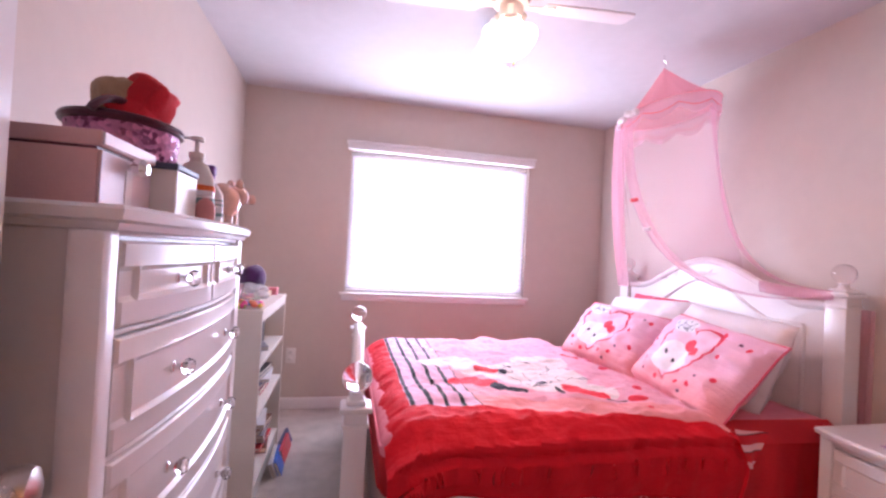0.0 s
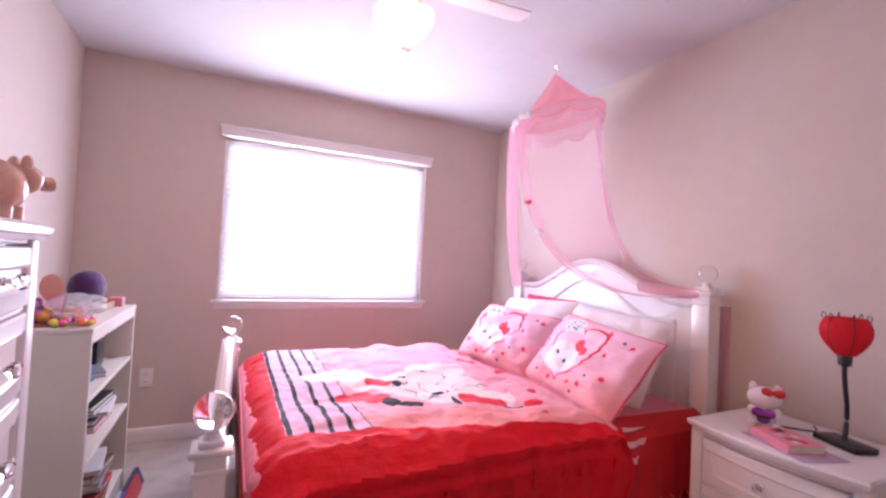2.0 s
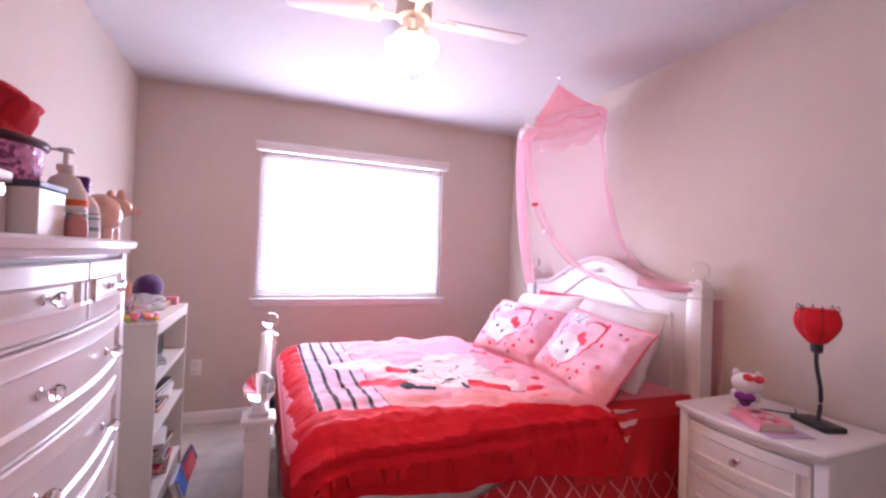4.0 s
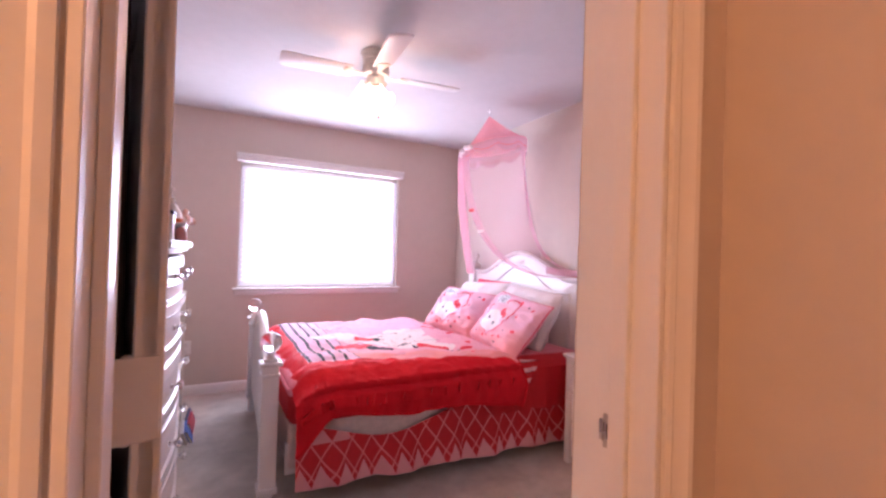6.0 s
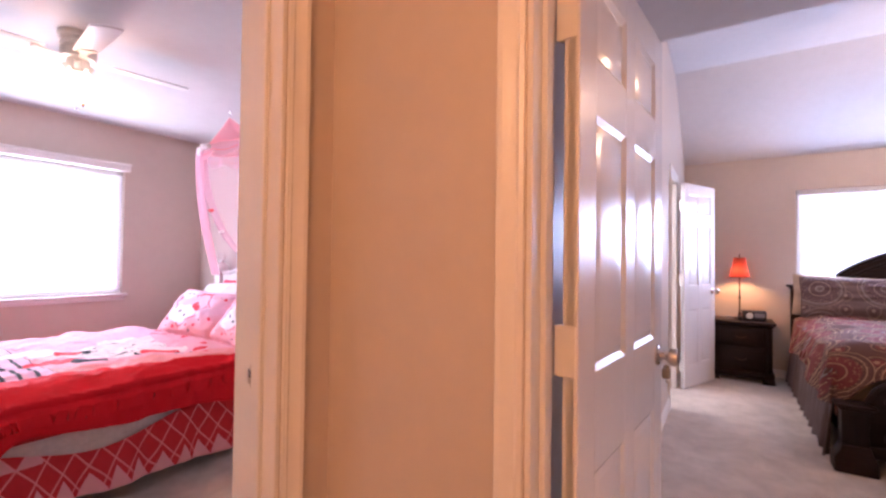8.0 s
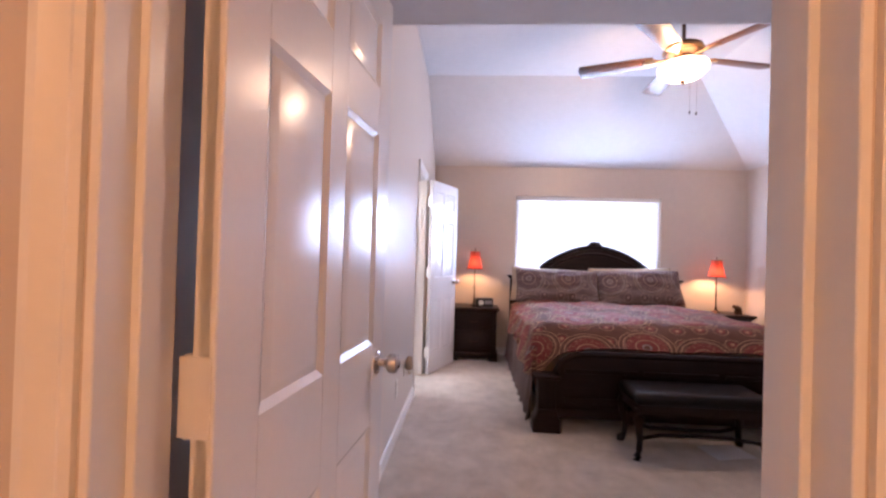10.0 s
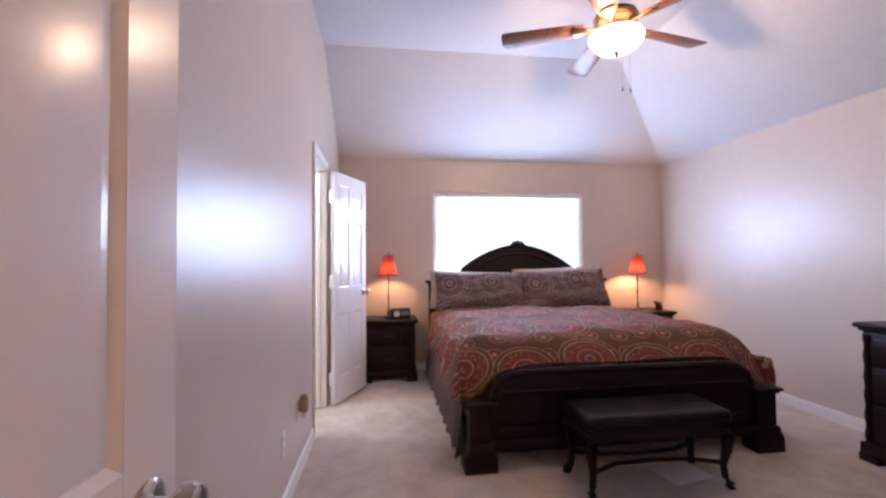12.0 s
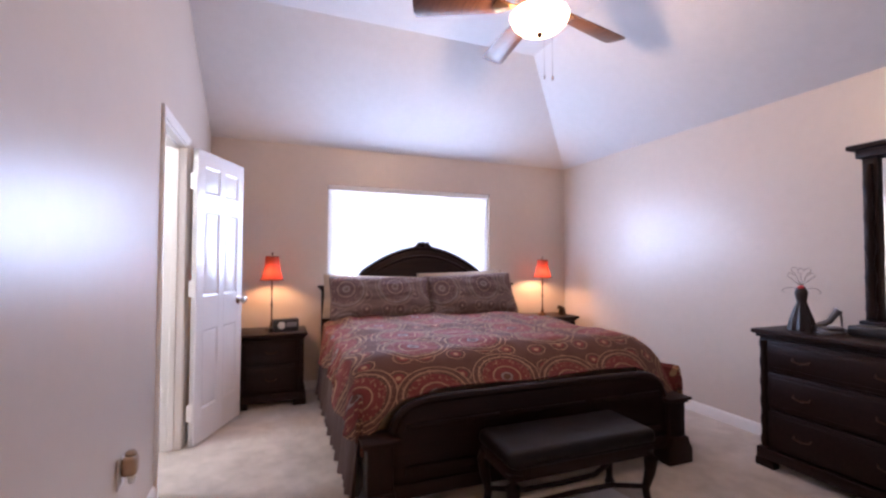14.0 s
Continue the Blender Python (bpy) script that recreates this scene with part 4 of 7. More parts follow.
def sham_mat():
    n = Nodes("printed_sham")
    v = n.coord()
    x, y, z = n.split(v)
    soft = n.noise(v, 16, 3)
    wob = n.math("MULTIPLY", n.math("SUBTRACT", n.noise(v, 8, 2), 0.5), 0.02)
    xs, zs = n.math("ADD", x, wob), n.math("ADD", z, wob)
    col = n.mix(n.ramp(z, -0.16, 0.0), n.mix(soft, (0.82, 0.30, 0.32), (0.84, 0.38, 0.40)), n.mix(soft, (0.82, 0.42, 0.56), (0.85, 0.55, 0.66)))
    # a heart outline, a pale round patch and small hearts
    hx = n.math("DIVIDE", n.math("ADD", xs, 0.045), 0.175)
    hz = n.math("DIVIDE", n.math("ADD", zs, 0.025), 0.135)
    q = n.math("SUBTRACT", hz, n.math("MULTIPLY", n.math("POWER", n.math("ABSOLUTE", hx), 0.7), 0.75))
    rr = n.math("SQRT", n.math("ADD", n.math("MULTIPLY", hx, hx), n.math("MULTIPLY", q, q)))
    ring = n.math("MULTIPLY", n.math("GREATER_THAN", rr, 0.97), n.math("LESS_THAN", rr, 1.05))
    col = n.mix(n.math("LESS_THAN", rr, 0.97), col, n.mix(soft, (0.84, 0.48, 0.60), (0.86, 0.58, 0.68)))
    col = n.mix(ring, col, (0.66, 0.03, 0.07))
    col = n.mix(n.disc(xs, zs, -0.075, -0.045, 0.115, 0.085), col, (0.86, 0.80, 0.82))
    col = n.mix(n.disc(xs, zs, -0.155, 0.145, 0.085, 0.048), col, (0.80, 0.79, 0.83))
    col = n.mix(n.math("MULTIPLY", n.disc(xs, zs, -0.155, 0.145, 0.075, 0.040), n.math("GREATER_THAN", n.noise(v, 60, 1), 0.55)), col, (0.25, 0.25, 0.30))
    for cx, cz, a, b in ((-0.005, 0.045, 0.035, 0.032), (0.045, 0.020, 0.036, 0.026)):
        col = n.mix(n.disc(xs, zs, cx, cz, a, b), col, (0.72, 0.03, 0.06))
    for cx, cz in ((-0.115, -0.035), (-0.045, -0.060)):
        col = n.mix(n.disc(xs, zs, cx, cz, 0.009, 0.012), col, (0.03, 0.02, 0.04))
    for cx, cz in ((0.06, -0.145), (0.125, -0.125), (0.17, 0.05), (-0.25, -0.10), (-0.215, 0.08), (-0.10, -0.165), (0.24, -0.06), (0.10, 0.16), (-0.28, 0.02), (0.26, 0.13)):
        col = n.mix(n.disc(xs, zs, cx, cz, 0.013, 0.012), col, (0.78, 0.03, 0.07))
    for cx, cz in ((0.10, -0.175), (0.15, -0.08), (-0.20, -0.16), (0.21, 0.14)):
        col = n.mix(n.disc(xs, zs, cx, cz, 0.010, 0.007), col, (0.16, 0.05, 0.10))
    fold = n.node("ShaderNodeMapping")
    n.put(fold.inputs[0], v)
    fold.inputs["Rotation"].default_value = (0, radians(25), 0)
    fold.inputs["Scale"].default_value = (4.0, 4.0, 22.0)
    soft = n.math("ADD", soft, n.math("MULTIPLY", n.noise(fold.outputs[0], 1.0, 3), 1.2))
    n.put(n.b.inputs["Base Color"], col)
    n.b.inputs["Roughness"].default_value = 0.75
    n.bump(n.math("ADD", soft, n.math("MULTIPLY", n.noise(v, 120, 2), 0.3)), 0.7, 0.012)
    return n.m


SHAM = sham_mat()
COTTON = surface("white_cotton", (0.80, 0.74, 0.75), 0.8, 0.05, 10, 200, 0.25, 0.004)
PINKC = surface("hot_pink_cotton", (0.70, 0.09, 0.16), 0.8, 0.15, 12, 200, 0.25, 0.004)


def pillow(name, m, w, h, t, mat, seed, label, piping=None):
    ob = single(name, pillow_mesh(w, h, t, seed), mat, m, label, "pillow", "pillows on the white bed", smooth=60)
    if piping:
        loop = [(-1 + 2 * i / 24, -1) for i in range(24)] + [(1, -1 + 2 * i / 16) for i in range(16)] + [(1 - 2 * i / 24, 1) for i in range(24)] + [(-1, 1 - 2 * i / 16) for i in range(17)]
        pts = []
        for a, b in loop:
            p = Vector((a * 2.2 + seed, b * 2.2, 1))
            wr = 0.02 * (noise.noise(p * 1.3) + 0.5 * noise.noise(p * 3.1))
            pts.append((a * w / 2 * (1 - 0.03 * (1 - abs(b)) * abs(a) ** 3), 0.35 * wr, b * h / 2 * (1 - 0.03 * (1 - abs(a)) * abs(b) ** 3) + 0.3 * wr))
        part("piping", tube(pts, 0.005, 6), piping, ob)
    return ob


# local x across the bed, local z up the pillow, local -y faces the foot
def lean(x, y, z, back, yaw, roll=0):
    return Matrix.Translation((x, y, z)) @ pose(0, 0, 0, 0, 0, -90 + yaw) @ pose(0, 0, 0, back, 0, 0) @ pose(0, 0, 0, 0, roll, 0)


pillow("pillow", lean(2.43, 1.82, 0.820, -24, -3, 2), 0.66, 0.44, 0.17, COTTON, 1, "white cotton pillow leaning against the headboard")
pillow("pillow", lean(2.44, 2.46, 0.825, -28, 3, -4), 0.68, 0.44, 0.16, COTTON, 4, "white cotton pillow leaning against the headboard")
pillow("pillow", lean(2.57, 2.48, 0.830, -10, 0), 0.50, 0.42, 0.11, PINKC, 9, "hot pink pillow tucked behind the white pillows")
pillow("pillow_sham", lean(2.22, 1.74, 0.785, -38, -6, 4), 0.70, 0.44, 0.16, SHAM, 2, "pink heart-printed pillow sham propped on a white pillow", PINKC)
pillow("pillow_sham", lean(2.20, 2.40, 0.785, -38, 10, 3), 0.64, 0.42, 0.15, SHAM, 6, "pink heart-printed pillow sham tilted on the bed", PINKC)


# ---- canopy net ----
NET = sheer("pink_net", (1.0, 0.66, 0.77), 0.25, 220)
NETCAP = sheer("pink_net_doubled", (1.0, 0.50, 0.55), 0.74, 120)
NETFOLD = sheer("pink_net_gathered", (1.0, 0.62, 0.72), 0.44, 160)
RED = surface("red_trim", (0.55, 0.03, 0.04), 0.6)


def bed_canopy():
    th = thing("bed_canopy", 0, 0, 0, 0, "sheer pink bed canopy net hung from the ceiling over the headboard", "bed canopy")
    c, r, apex = Vector((2.37, 2.185, 2.155)), 0.262, Vector((2.25, 2.10, 2.365))
    nx = Vector((1, 0, 0.15)).normalized()
    ny = Vector((0, 1, -0.14)).normalized()

    def ring(a, k=1.0):
        return c + r * k * (math.cos(a) * nx + math.sin(a) * ny)

    part("hook", tube(((apex.x, apex.y, 2.44), (apex.x, apex.y, 2.41), (apex.x + 0.012, apex.y, 2.395), (apex.x + 0.006, apex.y, 2.365)), 0.003, 6), CHROME, th)
    part("hoop", tube([ring(2 * math.pi * i / 40) for i in range(41)], 0.005, 6), NETCAP, th)

    def cap(u, v):
        p = apex.lerp(ring(2 * math.pi * u), v)
        p.z -= 0.05 * math.sin(math.pi * v) * (0.6 + 0.4 * math.cos(8 * math.pi * u))
        return p

    part("cap", sheet(cap, 48, 10, close_u=True), NETCAP, th)

    def valance(u, v):
        a = 2 * math.pi * u
        p = ring(a, 1.01 + 0.012 * v * math.sin(a * 11))
        p.z -= v * (0.065 + 0.045 * abs(math.sin(a * 4.5)))
        return p

    part("scalloped_valance", sheet(valance, 144, 6, close_u=True), NETFOLD, th)
    part("piping", tube([(*valance(i / 90, 0.62)[:2], valance(i / 90, 0.62)[2]) for i in range(91)], 0.0022, 5), RED, th)

    # ring angles: 0 east by the wall, 90 north, 180 west, 270 south
    def back(u, v):
        a = radians(-20 + 185 * u)
        top = ring(a, 0.99 + 0.012 * math.sin(u * 46))
        low = Vector((2.70, 1.95, 1.25)).lerp(Vector((2.62, 2.86, 1.10)), u ** 0.8)
        p = bez((top, top + Vector((0, 0, -0.40)), low.lerp(top, 0.15) + Vector((0, 0, 0.12)), low), v)
        w = 0.008 * math.sin(u * 46 + v * 2) * (0.3 + v)
        return p + Vector((-w, w * 0.5, 0))

    part("drape", sheet(back, 80, 24), NET, th)

    def side(u, v):
        a = radians(168 + 182 * u)
        top = ring(a, 0.99 + 0.012 * math.sin(u * 60))
        p1 = Vector((2.13, 2.28, 1.52)).lerp(Vector((2.60, 2.00, 1.52)), u)
        p2 = Vector((2.44, 2.22, 1.00)).lerp(Vector((2.62, 1.90, 1.16)), u ** 0.7)
        low = Vector((2.625, 1.44, 1.155)) + Vector((0.01, -0.01, 0.035)) * (u - 0.5)
        p = bez((top, p1, p2, low), v)
        w = 0.009 * math.sin(u * 52 + v * 3) * (0.35 + v) * (1.15 - v)
        return p + Vector((-w, -0.6 * w, 0.3 * w))

    part("drape", sheet(side, 110, 36), NET, th)

    def front_hem(u, v):
        p = side(0.085 * u, v)
        return p + Vector((-0.010 - 0.006 * math.sin(u * 11), 0.004 * math.sin(u * 9 + v * 4), -0.004 * u))

    part("gathered_edge", sheet(front_hem, 14, 40), NETFOLD, th)

    def rear_hem(u, v):
        p = side(0.90 + 0.10 * u, v)
        return p + Vector((-0.012 - 0.006 * math.sin(u * 14), -0.004 * math.sin(u * 9 + v * 4), 0.004))

    part("gathered_edge", sheet(rear_hem, 16, 36), NETFOLD, th)

    def bundle(u, v):
        p = side(0.5, 0.80 + 0.2 * v)
        a = 2 * math.pi * u
        w = 0.026 - 0.008 * v
        return p + Vector((0.4 * w * math.cos(a) - 0.01, 0.5 * w * math.cos(a), w * math.sin(a) * (1 + 0.25 * math.sin(3 * a + 5 * v))))

    part("gathered_edge", sheet(bundle, 16, 14, close_u=True), NETFOLD, th)

    def strip(u, v):
        p = bez((ring(radians(150)), (2.18, 2.42, 1.7), (2.46, 2.74, 1.35), (2.58, 2.84, 1.08)), v)
        return p + Vector((0.02 * math.sin(u * 20), 0.10 * (u - 0.5), 0))

    part("gathered_edge", sheet(strip, 16, 24), NETFOLD, th)

    def tail(u, v):
        return Vector((2.735 - 0.012 * math.sin(u * 25), 1.36 + 0.10 * u + 0.02 * v * math.sin(u * 9), 1.10 - 0.72 * v))

    part("tail", sheet(tail, 26, 14), NETFOLD, th)
    for u, v, dz in ((0.46, 0.30, 0), (0.12, 0.42, 0)):
        p = side(0.03, v)
        b = bmesh.new()
        for s in (-1, 1):
            lathe([(0.013 * math.sin(math.pi * i / 8) if 0 < i < 8 else 0, 0.016 - 0.016 * math.cos(math.pi * i / 8)) for i in range(9)], 10, b, pose(p.x - 0.02, p.y, p.z, s * 80, 0, 0))
        part("ribbon_bow", b, RED if u > 0.3 else COTTON, th)
    b = bmesh.new()
    for i in range(9):
        q = ring(radians(135 + 7 * i), 1.04)
        lathe([(0.022 * math.sin(math.pi * k / 8) if 0 < k < 8 else 0, 0.02 - 0.02 * math.cos(math.pi * k / 8)) for k in range(9)], 8, b, pose(q.x, q.y, q.z - 0.03 + 0.012 * math.sin(i * 2.3)))
    part("rosette", b, COTTON, th, "white fabric rosette")
    return th


bed_canopy()


# ---- ceiling fans ----
BLADEW = surface("white_blade", (0.80, 0.76, 0.74), 0.4, 0.03)
MOTORW = surface("cream_enamel", (0.74, 0.66, 0.56), 0.35, 0.04)
SHADEW = lit_glass("lit_frosted_glass", (1.0, 0.86, 0.72), 8.0, 0.55)
BLADED = wood("walnut_blade", (0.13, 0.055, 0.028), 0.35, 0)
BOWL = lit_glass("lit_amber_bowl", (1.0, 0.76, 0.50), 7.0, 0.55)
BRASS = surface("aged_brass", (0.42, 0.25, 0.12), 0.3, 0.15, 30, 200, 0.03, metal=1.0)


def blade_mesh(r0, r1, w0, w1, t, pitch):
    n = 10
    pts = [(r0, -w0 / 2)] + [(r0 + (r1 - r0) * i / n, -(w0 + (w1 - w0) * (i / n) ** 0.7) / 2) for i in range(1, n)]
    pts += [(r1 - 0.012, -w1 / 2 + 0.004), (r1, -w1 / 4), (r1, w1 / 4), (r1 - 0.012, w1 / 2 - 0.004)]
    pts += [(r0 + (r1 - r0) * i / n, (w0 + (w1 - w0) * (i / n) ** 0.7) / 2) for i in range(n - 1, 0, -1)] + [(r0, w0 / 2)]
    return prism(pts, -t / 2, t / 2, "z", 0.0015, m=pose(0, 0, 0, pitch))


def pull_chain(parent, x, y, z0, z1, mat):
    c = part("pull_chain", tube(((x, y, z0), (x + 0.002, y, (z0 + z1) / 2), (x, y, z1)), 0.0008, 5), mat, parent)
    part("fob", lathe(((0.002, 0), (0.006, -0.008), (0.005, -0.024), (0, -0.028)), 10, m=pose(x, y, z1)), mat, c)


def white_fan(x, y):
    th = thing("ceiling_fan", x, y, HC, 0, "white ceiling fan with four blades and lit frosted glass shades", "ceiling fan")
    part("canopy", lathe(((0.0, 0.0), (0.088, -0.001), (0.092, -0.012), (0.090, -0.028), (0.084, -0.031), (0.086, -0.036), (0.084, -0.052), (0.078, -0.056), (0.080, -0.061), (0.078, -0.074), (0.07, -0.08)), 36), MOTORW, th)
    part("motor", lathe(((0.066, -0.078), (0.078, -0.084), (0.080, -0.110), (0.074, -0.132), (0.05, -0.138)), 36), MOTORW, th)
    part("switch_housing", lathe(((0.050, -0.136), (0.052, -0.168), (0.046, -0.188), (0.0, -0.190)), 28), MOTORW, th)
    for k in range(4):
        a = radians(90 * k - 5.4)
        rot = pose(0, 0, -0.134, 0, 0, math.degrees(a))
        br = prism(((0.07, -0.014), (0.13, -0.02), (0.17, -0.045), (0.19, -0.03), (0.19, 0.03), (0.17, 0.045), (0.13, 0.02), (0.07, 0.014)), -0.003, 0.003, "z", 0.001, m=rot @ pose(0, 0, 0, 10))
        bm = blade_mesh(0.14, 0.535, 0.105, 0.135, 0.007, 11)
        bm.transform(rot @ pose(0, 0, 0.006))
        bl = part("blade", bm, BLADEW, th)
        part("blade_iron", br, MOTORW, bl)
    for k in range(3):
        a = radians(120 * k + 250)
        m = pose(0, 0, -0.178, 0, 0, math.degrees(a)) @ pose(0.05, 0, 0, 0, 38, 0) @ Matrix.Scale(1.30, 4)
        arm = part("light_arm", lathe(((0.012, 0.02), (0.014, -0.01), (0.024, -0.018), (0.024, -0.03)), 16, m=m), MOTORW, th)
        part("glass_shade", lathe(((0.026, -0.022), (0.040, -0.050), (0.048, -0.085), (0.056, -0.110), (0.066, -0.122), (0.062, -0.122), (0.052, -0.108), (0.044, -0.083), (0.034, -0.05), (0.02, -0.026)), 24, m=m), SHADEW, arm, "lit frosted tulip glass shade")
    pull_chain(th, -0.01, -0.035, -0.18, -0.385, CHROME)
    pull_chain(th, 0.035, 0.03, -0.18, -0.345, BRONZE)
    return th


white_fan(1.173, 1.70)


def bronze_fan(x, y):
    th = thing("ceiling_fan", x, y, HV, 0, "bronze ceiling fan with five walnut blades and a lit glass bowl", "ceiling fan")
    part("canopy", lathe(((0, 0), (0.070, -0.001), (0.072, -0.02), (0.05, -0.05), (0.018, -0.062)), 28), BRONZE, th)
    part("downrod", lathe(((0.013, -0.055), (0.013, -0.235)), 14), BRONZE, th)
    part("motor", lathe(((0.02, -0.23), (0.08, -0.245), (0.125, -0.27), (0.135, -0.30), (0.130, -0.325), (0.10, -0.345), (0.06, -0.352)), 40), BRONZE, th)
    part("decorative_band", lathe(((0.134, -0.290), (0.140, -0.297), (0.140, -0.313), (0.132, -0.320)), 40), BRASS, th)
    part("light_fitter", lathe(((0.06, -0.350), (0.066, -0.360), (0.058, -0.378), (0.070, -0.392), (0.072, -0.400), (0.04, -0.402)), 36), BRASS, th)
    part("glass_bowl", lathe(((0.050, -0.401), (0.160, -0.404), (0.168, -0.418), (0.155, -0.455), (0.118, -0.490), (0.06, -0.510), (0.0, -0.515)), 40), BOWL, th, "lit alabaster glass bowl")
    part("finial", lathe(((0.014, -0.508), (0.020, -0.518), (0.013, -0.53), (0.008, -0.542), (0, -0.546)), 16), BRONZE, th)
    for k in range(5):
        a = 72 * k + 67
        rot = pose(0, 0, -0.345, 0, 0, a)
        bm = blade_mesh(0.20, 0.735, 0.11, 0.160, 0.007, 12)
        bm.transform(rot)
        bl = part("blade", bm, BLADED, th)
        ir = prism(((0.09, -0.016), (0.15, -0.012), (0.19, -0.035), (0.25, -0.045), (0.27, 0.0), (0.25, 0.045), (0.19, 0.035), (0.15, 0.012), (0.09, 0.016)), -0.004, 0.004, "z", 0.0015, m=rot @ pose(0, 0, -0.008, 12))
        part("blade_iron", ir, BRASS, bl)
    pull_chain(th, 0.10, -0.10, -0.40, -0.70, BRONZE)
    pull_chain(th, 0.06, -0.13, -0.40, -0.72, BRONZE)
    return th


bronze_fan(3.93, -2.79)


# ---- main bedroom ----
def damask_mat(name, scale, upright=False):
    """Brown cloth with rings of circles, red hearts and tan outlines."""
    n = Nodes(name)
    v0 = n.coord()
    px, py, pz = n.split(v0)
    cb = n.node("ShaderNodeCombineXYZ")
    n.put(cb.inputs[0], px if upright else n.math("ADD", px, n.math("MULTIPLY", pz, 0.9)))
    n.put(cb.inputs[1], pz if upright else py)
    v = cb.outputs[0]
    def rings(scale, off, keep):
        mp = n.node("ShaderNodeMapping")
        n.put(mp.inputs[0], v)
        mp.inputs["Location"].default_value = off
        vo = n.node("ShaderNodeTexVoronoi", voronoi_dimensions="2D", feature="F1")
        n.put(vo.inputs["Vector"], mp.outputs[0])
        vo.inputs["Scale"].default_value = scale
        vo.inputs["Randomness"].default_value = 0.30
        return vo.outputs["Distance"], vo.outputs["Color"]
    soft = n.noise(v, 14, 4)
    fine = n.noise(v, 160, 2)
    brown = n.mix(soft, (0.125, 0.085, 0.080), (0.175, 0.125, 0.115)) if upright else n.mix(soft, (0.090, 0.042, 0.034), (0.140, 0.070, 0.054))
    tan = n.mix(soft, (0.24, 0.17, 0.14), (0.33, 0.25, 0.21)) if upright else n.mix(soft, (0.30, 0.175, 0.10), (0.46, 0.29, 0.18))
    wine = n.mix(soft, (0.105, 0.062, 0.062), (0.145, 0.095, 0.090)) if upright else n.mix(soft, (0.145, 0.036, 0.036), (0.21, 0.056, 0.052))
    grey = n.mix(soft, (0.22, 0.18, 0.17), (0.30, 0.25, 0.23))
    col = brown
    d2, c2 = rings(scale * 2.6, (3.1, 1.7, 0), 0)
    band = n.math("MULTIPLY", n.math("GREATER_THAN", d2, 0.300), n.math("LESS_THAN", d2, 0.330))
    col = n.mix(n.math("LESS_THAN", d2, 0.20), col, wine)
    col = n.mix(band, col, tan)
    col = n.mix(n.math("LESS_THAN", d2, 0.09), col, tan)
    d1, c1 = rings(scale, (0, 0, 0), 0)
    inside = n.math("LESS_THAN", d1, 0.47)
    col = n.mix(inside, col, brown)
    for a, b, c in ((0.456, 0.470, tan), (0.380, 0.398, grey if upright else tan), (0.20, 0.34, wine), (0.178, 0.198, tan), (0.09, 0.17, wine), (0.055, 0.08, grey)):
        col = n.mix(n.math("MULTIPLY", n.math("GREATER_THAN", d1, a), n.math("LESS_THAN", d1, b)), col, c)
    dots = n.math("MULTIPLY", n.math("MULTIPLY", n.math("GREATER_THAN", d1, 0.25), n.math("LESS_THAN", d1, 0.42)), n.math("GREATER_THAN", n.noise(v, scale * 26, 1), 0.60))
    col = n.mix(n.math("MULTIPLY", dots, 0.7), col, tan)
    n.put(n.b.inputs["Base Color"], col)
    n.b.inputs["Roughness"].default_value, n.b.inputs["Specular IOR Level"].default_value = 0.80, 0.15
    n.bump(n.math("ADD", n.math("MULTIPLY", n.math("ADD", d1, d2), 0.4), fine), 0.35, 0.006)
    return n.m


PAISLEY = damask_mat("circle_damask", 2.25)
PAISLEYP = damask_mat("circle_damask_sham", 2.5, True)
VALANCE = surface("brown_bed_skirt", (0.10, 0.062, 0.055), 0.75, 0.2, 8, 120, 0.3, 0.004)
TAN = surface("tan_sheet", (0.40, 0.31, 0.22), 0.8, 0.1)
BX0, BX1, QY0, QY1 = 3.93, 6.16, -3.845, -1.79


